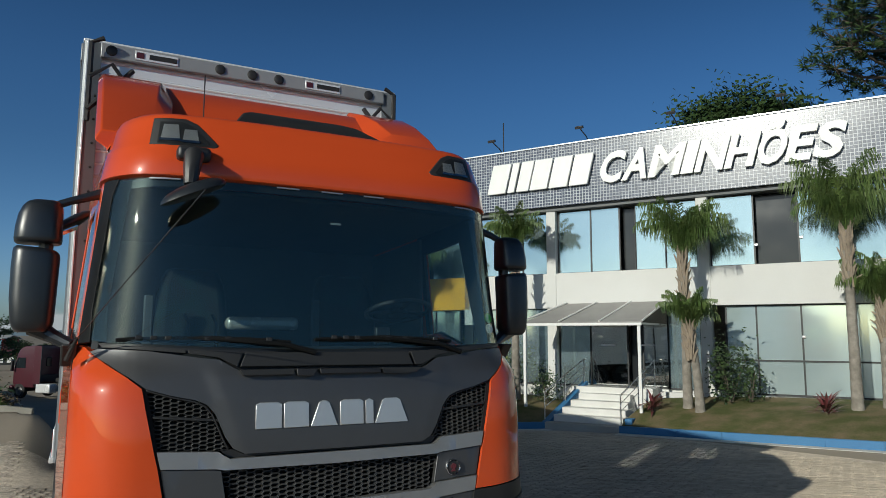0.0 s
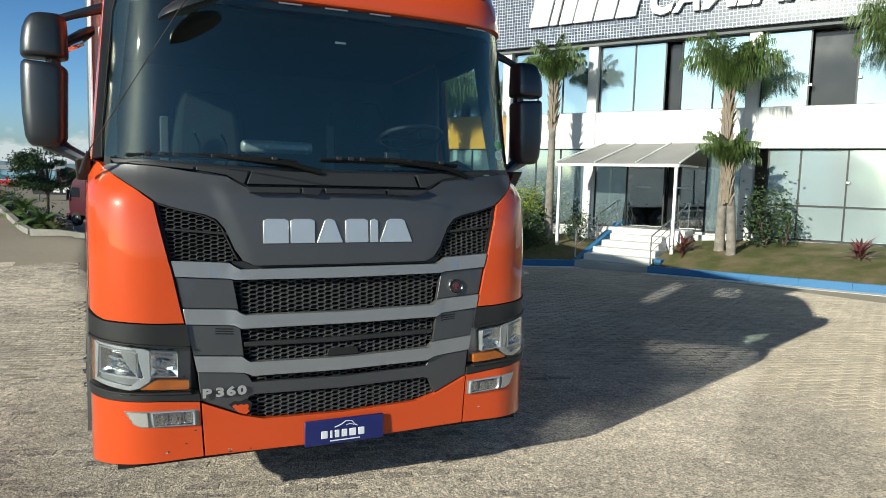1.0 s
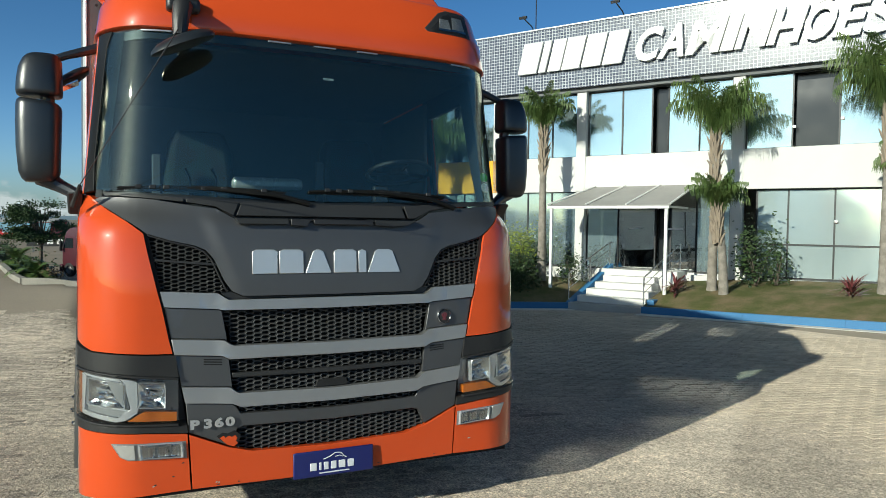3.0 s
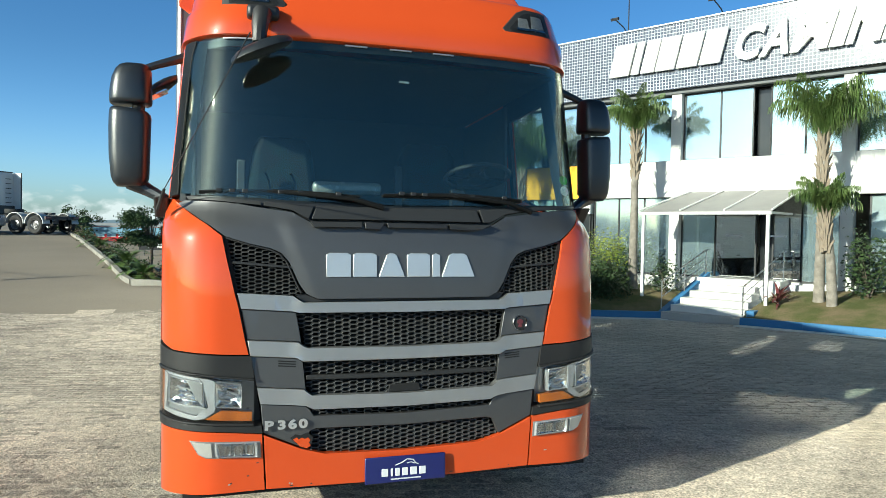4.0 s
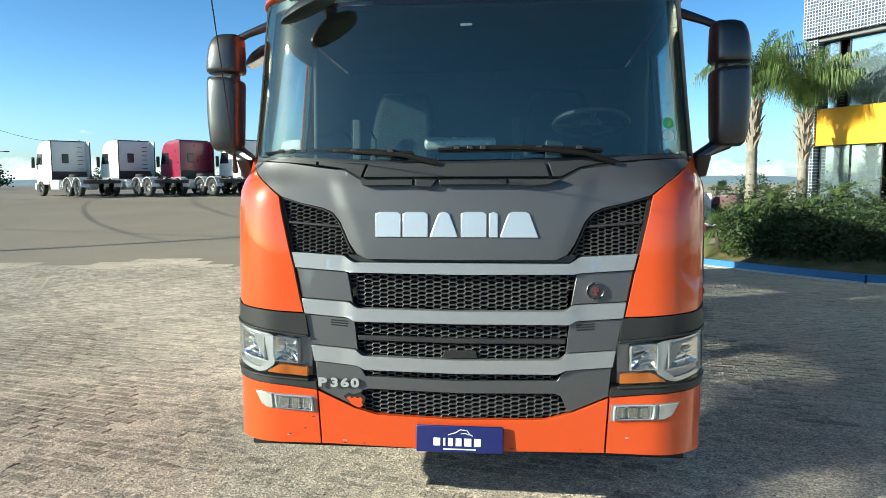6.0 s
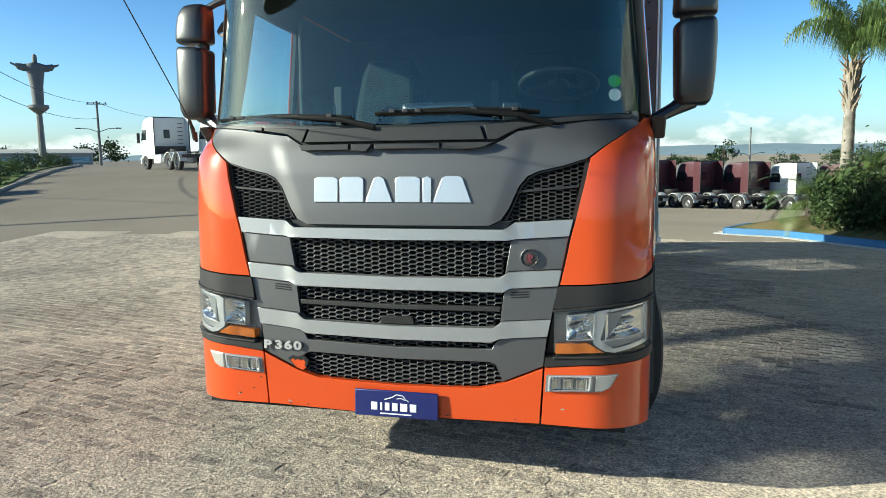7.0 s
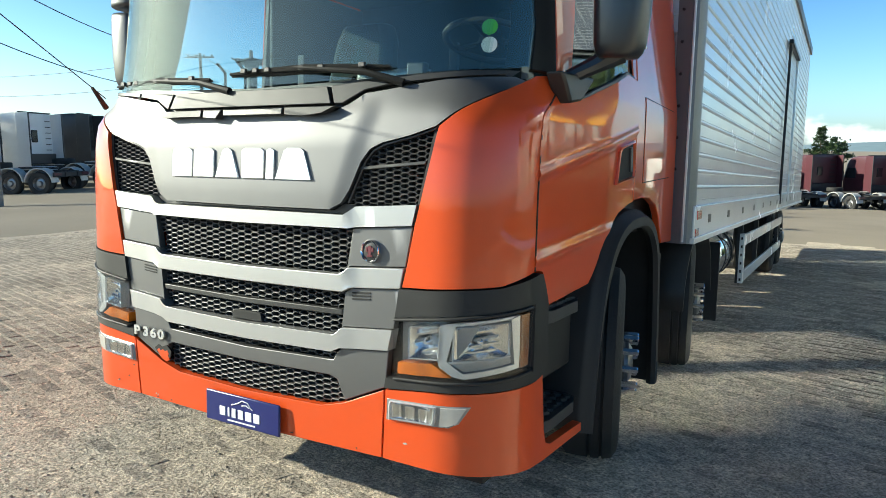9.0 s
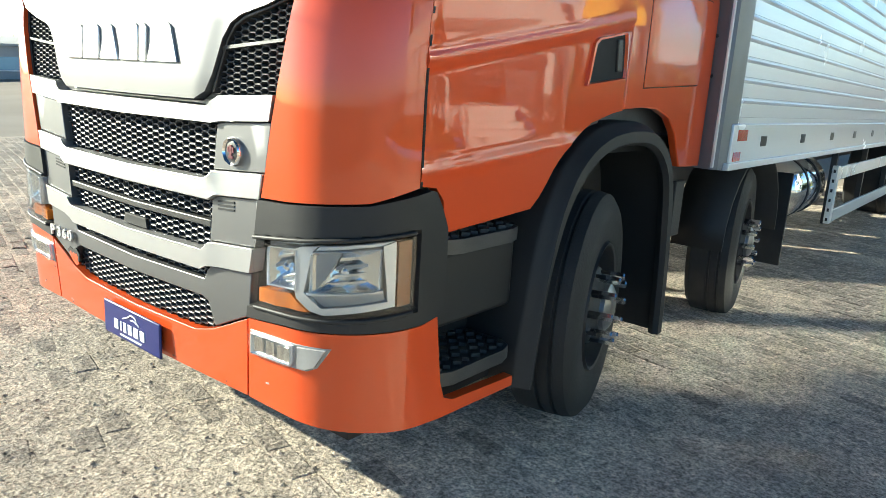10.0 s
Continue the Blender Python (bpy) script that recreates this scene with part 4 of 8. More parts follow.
def honeycomb(name, poly, parent, front=0.012, depth=0.03, w=0.05, h=0.0235, wall=0.0034, label="black honeycomb grille mesh"):
    """A mesh of flat-topped hexagonal cells inside an outline."""
    sh = Shape()
    lo, hi = min(p[0] for p in poly), max(p[0] for p in poly)
    zl, zh = min(p[1] for p in poly), max(p[1] for p in poly)
    ring = [(-0.5, 0.0), (-0.31, 0.5), (0.31, 0.5), (0.5, 0.0), (0.31, -0.5), (-0.31, -0.5)]
    clip = lambda q: (min(max(q[0], lo), hi), min(max(q[1], zl), zh))
    pitch = 0.81 * w
    half = int((hi - lo) / 2 / pitch) + 2
    mid = (lo + hi) / 2
    for c in range(-half, half + 1):
        s = mid + c * pitch
        z = zl + (h / 2 if c % 2 else 0)
        while z < zh + h:
            if inside((min(max(s, lo + 0.004), hi - 0.004), min(max(z, zl + 0.002), zh - 0.002)), poly):
                o = [clip((s + a * w, z + b * h)) for a, b in ring]
                i = [clip((s + a * (w - 2.2 * wall), z + b * (h - 2 * wall))) for a, b in ring]
                d = [clip((s + a * (w - 2.8 * wall), z + b * (h - 2.8 * wall))) for a, b in ring]
                v = [wrap(*q, front) for q in o] + [wrap(*q, front - 0.002) for q in i] + [wrap(*q, front + depth) for q in d]
                sh.add(v, [(k, (k + 1) % 6, 6 + (k + 1) % 6, 6 + k) for k in range(6)] + [(6 + k, 6 + (k + 1) % 6, 12 + (k + 1) % 6, 12 + k) for k in range(6)])
            z += h
    return part(name, sh, GRILLE, parent, label, smooth=0)


# Front: hood, grilles and silver bars
hood_edge = [(0.50, 1.372), (0.56, 1.40), (0.60, 1.455), (0.655, 1.57), (0.70, 1.62), (0.76, 1.645), (0.89, 1.672), (1.0, 1.707)]
seam = [(1.0, 1.707), (1.06, 1.765), (1.13, 1.83), (1.2, 1.885)]
cowl_edge = [(1.17, 1.90), (1.0, 1.885), (0.75, 1.858), (0.64, 1.845), (0.56, 1.80), (0.50, 1.775)]
panel("hood_panel", both(X([(0, 1.372)] + hood_edge + seam + cowl_edge + [(0, 1.772)])), GREY_PAINT, truck, "dark grey metallic front panel", -0.012, 0.03, ds=0.015, dz=0.03, relief=lambda s, z: 0.010 * ease((lerp(0.57, 0.715, (z - 1.38) / 0.40) - abs(s)) / 0.10) * ease((1.82 - z) / 0.06))
panel("cowl", both(X([(0, 1.776), (0.49, 1.779), (0.55, 1.806), (0.63, 1.85), (0.75, 1.865), (1.0, 1.892), (1.17, 1.906), (1.19, 1.93), (0.9, 1.915), (0.5, 1.895), (0, 1.885)])), BLACK, truck, "black plastic wiper cowl", 0.02, 0.06)
for pts in ([(-0.53, 1.808), (0.47, 1.806), (0.44, 1.872), (-0.50, 1.874)], [(0.485, 1.806), (0.53, 1.806), (0.64, 1.858), (0.78, 1.872), (0.77, 1.892), (0.62, 1.886), (0.46, 1.874)], [(0.79, 1.874), (1.15, 1.905), (1.16, 1.922), (0.9, 1.905), (0.785, 1.895)], [(-0.545, 1.808), (-0.515, 1.874), (-0.64, 1.88), (-0.80, 1.888), (-0.80, 1.87), (-0.64, 1.856)], [(-0.815, 1.872), (-0.815, 1.89), (-1.16, 1.924), (-1.15, 1.906)]):
    panel("cowl_cover", X(pts), COWL, truck, "dark grey cowl cover", -0.018, 0.02, bevel=0.005)
for pts in ([(-0.52, 1.762), (-0.25, 1.762), (-0.25, 1.792), (-0.54, 1.792)], [(-0.235, 1.757), (-0.15, 1.750), (-0.12, 1.790), (-0.235, 1.792)], [(-0.105, 1.762), (0.24, 1.762), (0.24, 1.79), (-0.11, 1.79)], [(0.255, 1.762), (0.36, 1.755), (0.46, 1.765), (0.52, 1.79), (0.255, 1.79)]):
    panel("cowl_lip", X(pts), COWL if pts[0][0] in (-0.52, 0.255) else BLACK, truck, "", -0.058, 0.0, bevel=0.005)
for sgn in (1, -1):
    side = (lambda p: p) if sgn > 0 else mirrored
    up = X([(0.945, 1.405), (0.985, 1.6), (1.0, 1.70), (0.89, 1.665), (0.76, 1.638), (0.70, 1.613), (0.66, 1.57), (0.607, 1.455), (0.57, 1.40), (0.64, 1.392)])
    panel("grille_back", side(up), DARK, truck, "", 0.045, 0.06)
    honeycomb("grille", side(up), truck, 0.012, 0.03, 0.043, 0.0205, 0.0026)
    panel("grille_bar", side(X([(0.60, 1.532), (0.965, 1.562), (0.97, 1.575), (0.605, 1.546)])), BLACK, truck, "", 0.0, 0.03)
    edge = [(0.58, 1.40), (0.61, 1.455), (0.665, 1.57), (0.708, 1.618), (0.765, 1.643), (0.89, 1.67), (1.0, 1.705), (1.0, 1.695), (0.89, 1.66), (0.768, 1.633), (0.715, 1.61), (0.675, 1.57), (0.62, 1.455), (0.592, 1.40)]
    panel("grille_trim", side(X(edge)), BLACK, truck, "", -0.002, 0.03)
panel("hood_shadow_strip", both(X([(0, 1.357), (0.58, 1.352), (0.62, 1.39), (0.56, 1.4), (0.50, 1.369), (0, 1.369)])), BLACK, truck, "black strip under the front panel", 0.015, 0.04)

bars = {
    "top": [(0, 1.355), (0.575, 1.352), (0.60, 1.365), (0.635, 1.388), (0.945, 1.404), (0.924, 1.322), (0.64, 1.305), (0.60, 1.298), (0, 1.296)],
    "middle": [(0, 1.105), (0.55, 1.107), (0.575, 1.118), (0.60, 1.137), (0.888, 1.152), (0.872, 1.068), (0.61, 1.052), (0.575, 1.033), (0, 1.036)],
    "low": [(0, 0.847), (0.525, 0.85), (0.545, 0.862), (0.57, 0.882), (0.833, 0.898), (0.815, 0.812), (0.56, 0.795), (0.515, 0.775), (0, 0.776)],
}
for k, pts in bars.items():
    panel("silver_bar", both(X(list(reversed(pts)))), SILVER, truck, "satin silver grille bar", -0.016, 0.04, relief=lambda s, z: 0.008 if abs(s) < 0.6 else 0.0)
grey_side = {
    "a": [(0.64, 1.301), (0.923, 1.318), (0.890, 1.156), (0.60, 1.141), (0.585, 1.13), (0.615, 1.296)],
    "b": [(0.61, 1.048), (0.87, 1.064), (0.834, 0.902), (0.57, 0.886), (0.56, 0.876), (0.578, 1.03)],
}
for pts in grey_side.values():
    for side in ((lambda p: p), mirrored):
        panel("grey_panel", side(X(pts)), GREY_PAINT, truck, "dark grey panel between the bars", -0.004, 0.03)
panel("lower_panel", both(X([(0, 0.668), (0.50, 0.668), (0.535, 0.655), (0.575, 0.567), (0.797, 0.655), (0.812, 0.808), (0.56, 0.791), (0.535, 0.77), (0.515, 0.737), (0, 0.733)])), GREY_PAINT, truck, "dark grey lower front panel", -0.004, 0.03)
# Near-black backs, the shade of the hollow put into their colour, with meshes
for name, pts, w, h in (("mid", [(0, 1.110), (0.555, 1.112), (0.61, 1.290), (0, 1.292)], 0.062, 0.036), ("slot", [(0, 0.958), (0.56, 0.96), (0.565, 1.03), (0, 1.032)], 0.062, 0.036), ("low", [(0, 0.851), (0.53, 0.853), (0.557, 0.93), (0, 0.93)], 0.062, 0.034), ("thin", [(0, 0.737), (0.51, 0.74), (0.52, 0.772), (0, 0.772)], 0.05, 0.024), ("bottom", [(0, 0.533), (0.45, 0.533), (0.572, 0.56), (0.53, 0.655), (0.5, 0.664), (0, 0.664)], 0.062, 0.036)):
    poly = both(X(pts))
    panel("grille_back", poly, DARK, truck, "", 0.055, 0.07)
    honeycomb("grille", poly, truck, 0.02, 0.03)
panel("grille_divider", both(X([(0, 0.931), (0.558, 0.931), (0.56, 0.957), (0, 0.957)])), BLACK, truck, "", 0.0, 0.04)
panel("tow_slot", X([(-0.095, 0.85), (0.095, 0.85), (0.085, 0.892), (-0.085, 0.892)]), DARK, truck, "black towing slot cover", 0.008, 0.03)
for sgn in (1, -1):
    for k in range(3):
        z = 1.033 - 0.013 * k
        pts = X([(0.615, z - 0.004), (0.715, z + 0.002), (0.715, z + 0.008), (0.615, z + 0.002)])
        panel("vent_slot", pts if sgn > 0 else mirrored(pts), DARK, truck, "", -0.007, 0.01, bevel=0)

# Raised maker's mark: six plain slanted blocks
for i, (a, b) in enumerate(((-0.437, -0.305), (-0.295, -0.165), (-0.155, -0.01), (0.005, 0.135), (0.148, 0.192), (0.202, 0.395))):
    d = 0.02 if i in (2, 5) else 0.0
    panel("mark_block", [(sx(a), 1.492), (sx(b), 1.492), (sx(b - d * 2.2), 1.612), (sx(b - d * 2.2 - 0.02), 1.622), (sx(a + d * 2.2 + 0.02), 1.622), (sx(a + d * 2.2), 1.612)], LETTER, truck, "silver raised block of the maker's mark", -0.030, -0.018, bevel=0.003)

# Small round badge
sh = Shape()
c = wrap(sx(0.682), 1.223)
sh.lathe(c, (0, -1, 0), [(-0.01, 0.047), (0.016, 0.047), (0.022, 0.043), (0.012, 0.037)], 9, False)
badge = part("badge", sh, CHROME, truck, "small chrome badge with dark centre")
part("badge_centre", Shape().lathe(c, (0, -1, 0), [(0.0, 0.037), (0.014, 0.037), (0.016, 0.03), (0.017, 0.002)], 12), BLACK, badge)
emblem = Shape()
for dx, dz, w, h in ((0, 0.004, 0.014, 0.034), (-0.013, 0.006, 0.008, 0.018), (0.013, 0.006, 0.008, 0.018), (0, -0.018, 0.024, 0.008)):
    emblem.box(c + Vector((dx, -0.017, dz)), (w, 0.006, h))
part("badge_emblem", emblem, BADGE_RED, badge, "dull red enamel emblem")


for word, x in (("P", -0.75), ("3", -0.684), ("6", -0.629), ("0", -0.574)):
    lettering("model_character", word, 0.062, 0.004, LETTER, truck, pose(x, -0.058, 0.705, 90, 0, 0), width=1.42, heavy=0.0028, label="silver raised character of the model number")

# Bumper
panel("bumper", both(X([(0, 0.362), (0.776, 0.352), (0.794, 0.645), (0.575, 0.559), (0.45, 0.529), (0, 0.527)])), ORANGE, truck, "orange painted bumper with scuffed lower edge", -0.012, 0.04, bevel=0.008)
corner = [XF(0.786, 0.352), XF(1.0, 0.345), XF(1.2, 0.34), (sy(0.34), 0.37), (sy(0.74), 0.375), (sy(0.74), 0.415), (sy(0.40), 0.42), (sy(0.355), 0.44), (sy(0.335), 0.50), (sy(0.31), 0.74), (sy(0.24), 0.725), XF(1.0, 0.668), XF(0.804, 0.65)]
surround = [XF(0.80, 0.656), XF(1.0, 0.674), (sy(0.24), 0.731), (sy(0.31), 0.746), (sy(0.34), 0.78), (sy(0.33), 1.03), (sy(0.30), 1.10), (sy(0.27), 1.15), (sy(0.25), 1.155), XF(1.2, 1.095), XF(1.0, 1.073), XF(0.868, 1.068)]
orange_corner = [XF(0.881, 1.076), XF(1.0, 1.080), XF(1.2, 1.102), (sx(1.257), 1.165), (sx(1.256), 1.57), (sx(1.257), 1.68), (sx(1.254), 1.86), (sx(1.25), 1.925), XF(1.215, 1.91), XF(1.2, 1.893), XF(1.142, 1.834), XF(1.071, 1.768), XF(1.014, 1.708), XF(0.997, 1.6), XF(0.958, 1.404), XF(0.937, 1.32), XF(0.901, 1.152)]
front_gap = [(0.862, 1.07), (0.882, 1.152), (0.917, 1.32), (0.938, 1.404), (0.978, 1.6), (0.996, 1.712), (1.055, 1.775), (1.128, 1.842), (1.19, 1.897), (1.20, 1.885), (1.15, 1.826), (1.083, 1.757), (1.03, 1.70), (1.012, 1.6), (0.973, 1.404), (0.952, 1.32), (0.916, 1.152), (0.892, 1.07)]
HL0, HL1 = XF(0.848, 0.8)[0], sx(1.253)


def lamp_at(f, v):
    """A place on the headlight: share across from the inner end, share down from the top."""
    top, low = 0.954 + 0.066 * f, 0.746 + 0.034 * f + 0.055 * max(0, f - 0.6) ** 1.5
    return (lerp(HL0, HL1, f), lerp(top, low, v))


def lamp_poly(f0, f1, v0, v1, n=6):
    return [lamp_at(lerp(f0, f1, k / n), v1) for k in range(n + 1)] + [lamp_at(lerp(f1, f0, k / n), v0) for k in range(n + 1)]


def outline(poly, n):
    """Evenly spaced places along a closed outline."""
    ls = [math.dist(a, b) for a, b in zip(poly, poly[1:] + poly[:1])]
    out, total = [], sum(ls)
    for k in range(n):
        d = k * total / n
        for a, b, l in zip(poly, poly[1:] + poly[:1], ls):
            if d <= l:
                out.append((lerp(a[0], b[0], d / l), lerp(a[1], b[1], d / l)))
                break
            d -= l
    return out


def chamber(sgn, poly, rim, deep, parent, name="reflector", flutes=0.0, rim_out=-0.012, n=28):
    """A polished bowl sunk behind a bright rim."""
    pts = outline(poly, n)
    cs, cz = sum(p[0] for p in pts) / n, sum(p[1] for p in pts) / n
    scaled = lambda k: [(cs + (s - cs) * k, cz + (z - cz) * k) for s, z in pts]
    ring = lambda k, o: [wrap(sgn * s, z, o) for s, z in scaled(k)]
    part("bezel", Shape().loft([ring(1.0, rim_out + deep), ring(1.0, rim_out - 0.002), ring(1 - rim * 0.5, rim_out - 0.005), ring(1 - rim, rim_out + 0.004)], True, False), BEZEL, parent, "bright lamp bezel", smooth=30)
    rr, jit = [], random.Random(5)
    for t in (0.0, 0.08, 0.18, 0.3, 0.44, 0.6, 0.78, 0.95):
        base, round_ = scaled((1 - rim) * (1 - t)), ease(t / 0.45)
        rad = 0.5 * min(max(q[0] for q in pts) - min(q[0] for q in pts), max(q[1] for q in pts) - min(q[1] for q in pts)) * (1 - rim) * (1 - t)
        disc = [(cs + rad * math.cos(math.atan2(z - cz, s - cs)), cz + rad * math.sin(math.atan2(z - cz, s - cs))) for s, z in pts]
        base = [(lerp(p[0], q[0], round_), lerp(p[1], q[1], round_)) for p, q in zip(base, disc)]
        rr.append([wrap(sgn * s, z, rim_out + 0.004 + deep * (1 - (1 - t) ** 2) + jit.uniform(-1, 1) * 0.0016 * (0.1 < t < 0.9) - (flutes * t * (k % 2))) for k, (s, z) in enumerate(base)])
    cup = Shape().loft(rr, True, False)
    cup.f.append(tuple(range(len(cup.v) - n, len(cup.v))))
    bowl = part(name, cup, REFLECTOR, parent, "polished lamp bowl", smooth=12)
    return wrap(sgn * cs, cz, rim_out + deep * 0.7), bowl


for sgn in (1, -1):
    side = (lambda p: p) if sgn > 0 else mirrored
    panel("bumper_corner", side(corner), ORANGE, truck, "orange bumper corner", -0.012, 0.03, ds=0.03, bevel=0.008)
    panel("headlight_surround", side(surround), MATT, truck, "matt black headlight surround", 0.052, 0.075, ds=0.02, dz=0.008, relief=lambda s, z: 0.070 * max(ease((z - lamp_at((abs(s) - HL0) / (HL1 - HL0), 0)[1] - 0.004) / 0.012), ease((lamp_at((abs(s) - HL0) / (HL1 - HL0), 1)[1] - 0.004 - z) / 0.012), ease((abs(s) - HL1 - 0.002) / 0.02)))
    panel("panel_gap", side(X(front_gap)), DARK, truck, "", 0.004, 0.03, ds=0.03, bevel=0)
    panel("corner_panel", side(orange_corner), ORANGE, truck, "orange corner panel", -0.014, 0.03, ds=0.03, dz=0.06, bevel=0.008)
    whole = lamp_poly(0, 1, 0, 1)
    lampob = panel("headlight", side(whole), LAMP_BODY, truck, "clear halogen headlight with amber indicator", 0.046, 0.065, ds=0.03, bevel=0.002)
    p, b1 = chamber(sgn, lamp_poly(0.11, 0.35, 0.07, 0.67), 0.06, 0.045, lampob, flutes=0.0012)
    part("bulb", Shape().lathe(p, (0, -1, 0), [(-0.01, 0.014), (0.012, 0.014), (0.02, 0.006)], 10), CHROME, b1)
    p, b2 = chamber(sgn, lamp_poly(0.44, 0.82, 0.10, 0.68), 0.05, 0.048, lampob, flutes=0.0012)
    part("bulb", Shape().lathe(p, (0, -1, 0), [(-0.01, 0.014), (0.012, 0.014), (0.02, 0.006)], 10), CHROME, b2)
    shape_at = lambda *p: side([lamp_at(f, v) for f, v in p])
    panel("bezel", shape_at((0.35, 0.06), (0.39, 0.03), (0.49, 0.02), (0.455, 0.09), (0.40, 0.68), (0.44, 0.76), (0.51, 0.89), (0.86, 0.83), (0.90, 0.92), (0.52, 0.985), (0.44, 0.94), (0.35, 0.78), (0.335, 0.66)), BEZEL, lampob, "bright lamp bezel", -0.013, 0.02, ds=0.02, bevel=0.003)
    panel("bezel", shape_at((0.825, 0.065), (0.895, 0.03), (0.90, 0.92), (0.858, 0.83)), BEZEL, lampob, "bright lamp bezel", -0.014, 0.03, ds=0.02, bevel=0.003)
    panel("bezel", shape_at((0.495, 0.02), (0.89, 0.015), (0.823, 0.065), (0.47, 0.085)), BEZEL, lampob, "bright lamp bezel", -0.013, 0.02, ds=0.02, bevel=0.003)
    panel("bezel", shape_at((0.415, 0.69), (0.835, 0.67), (0.835, 0.70), (0.42, 0.725)), BEZEL, lampob, "bright lamp bezel", -0.012, 0.03, ds=0.02, bevel=0.002)
    panel("lamp_tray", shape_at((0.425, 0.73), (0.838, 0.705), (0.85, 0.82), (0.515, 0.875), (0.45, 0.77)), LAMP_TRAY, lampob, "grey moulded tray in the lamp", 0.0, 0.03, ds=0.02, bevel=0.002)
    panel("lamp_tray", shape_at((0.46, 0.11), (0.62, 0.10), (0.54, 0.42), (0.46, 0.67), (0.415, 0.68)), LAMP_TRAY, lampob, "grey moulded tray in the lamp", -0.002, 0.03, ds=0.02, bevel=0.002)
    for v0, f0, f1 in ((0.20, 0.60, 0.81), (0.32, 0.58, 0.81), (0.43, 0.56, 0.80), (0.54, 0.52, 0.80)):
        panel("reflector_step", shape_at((f0, v0), (f1, v0 - 0.02), (f1, v0 + 0.025), (f0 - 0.01, v0 + 0.05)), REFLECTOR if f0 != 0.58 else LAMP_TRAY, b2, "", 0.010, 0.028, ds=0.02, bevel=0.002)
    for v0, f0, f1 in ((0.16, 0.15, 0.33), (0.30, 0.13, 0.24), (0.46, 0.20, 0.33), (0.58, 0.14, 0.30)):
        panel("reflector_step", shape_at((f0, v0 + 0.05), (f1, v0 - 0.03), (f1, v0 + 0.02), (f0, v0 + 0.11)), REFLECTOR if v0 != 0.30 else LAMP_TRAY, b1, "", 0.008, 0.028, ds=0.02, bevel=0.002)
    panel("indicator", side([lamp_at(0.02, 0.75), lamp_at(0.29, 0.74), lamp_at(0.35, 0.83), lamp_at(0.43, 0.965), lamp_at(0.02, 0.97)]), AMBER, lampob, "amber indicator strip", -0.008, 0.045, ds=0.02, bevel=0.002, relief=lambda s, z: 0.003 * math.sin(s * 260))
    panel("side_marker", side(lamp_poly(0.91, 0.99, 0.04, 0.94, 2)), AMBER_DARK, lampob, "amber side reflector", -0.012, 0.045, ds=0.02, bevel=0.002)
    panel("lens", side(whole), LENS, lampob, "clear lamp lens", -0.024, -0.020, ds=0.03, bevel=0)
    lip = lambda v: [lamp_at(k / 10, v) for k in range(11)]
    panel("surround_lip", side([(s, z + 0.018) for s, z in lip(0)] + [(s, z + 0.006) for s, z in reversed(lip(0))]), MATT, truck, "", -0.028, 0.01, ds=0.03, bevel=0.004)
    panel("surround_lip", side([(s, z - 0.006) for s, z in lip(1)] + [(s, z - 0.018) for s, z in reversed(lip(1))]), MATT, truck, "", -0.026, 0.01, ds=0.03, bevel=0.004)
    fog_poly = [XF(0.806, 0.524), XF(1.07, 0.535), XF(1.10, 0.555), XF(1.135, 0.628), XF(0.812, 0.614)]
    fog = panel("fog_light", side(fog_poly), LAMP_BODY, truck, "clear fog lamp set in the bumper", -0.013, 0.0, ds=0.03, bevel=0.002)
    inner = [XF(0.822, 0.530), XF(0.93, 0.534), XF(1.03, 0.540), XF(1.035, 0.616), XF(0.93, 0.612), XF(0.826, 0.608)]
    chamber(sgn, inner, 0.14, 0.02, fog, "lamp_box", 0.0, -0.022)
    for a, b in ((0.84, 0.89), (0.905, 0.955), (0.97, 1.025)):
        panel("fluted_reflector", side([XF(a, 0.545), XF(b, 0.547), XF(b, 0.598), XF(a, 0.596)]), REFLECTOR, fog, "", -0.017, 0.0, ds=0.006, dz=0.02, bevel=0, relief=lambda s, z: 0.004 * math.sin(s * 420))
    panel("day_lamp", side([XF(1.044, 0.541), XF(1.068, 0.543), XF(1.094, 0.558), XF(1.122, 0.622), XF(1.048, 0.616)]), LAMP_PALE, fog, "pale clear outer lamp section", -0.022, -0.01, bevel=0.003)
    panel("lens", side(inner), LENS, fog, "", -0.031, -0.028, ds=0.03, bevel=0)

# Chipped corner of the lower panel and worn spots along the bumper
panel("chipped_edge", X([(-0.645, 0.622), (-0.615, 0.640), (-0.585, 0.634), (-0.548, 0.648), (-0.515, 0.622), (-0.524, 0.590), (-0.552, 0.566), (-0.585, 0.574), (-0.62, 0.598)]), DARK, truck, "broken edge of the lower panel", -0.0075, 0.0, bevel=0)
panel("chipped_patch", X([(-0.628, 0.612), (-0.606, 0.624), (-0.598, 0.612), (-0.578, 0.622), (-0.562, 0.614), (-0.545, 0.622), (-0.532, 0.606), (-0.540, 0.592), (-0.528, 0.578), (-0.552, 0.562), (-0.59, 0.574)]), ORANGE, truck, "orange showing through the broken panel", -0.0085, 0.0, bevel=0.001)
rs = random.Random(12)
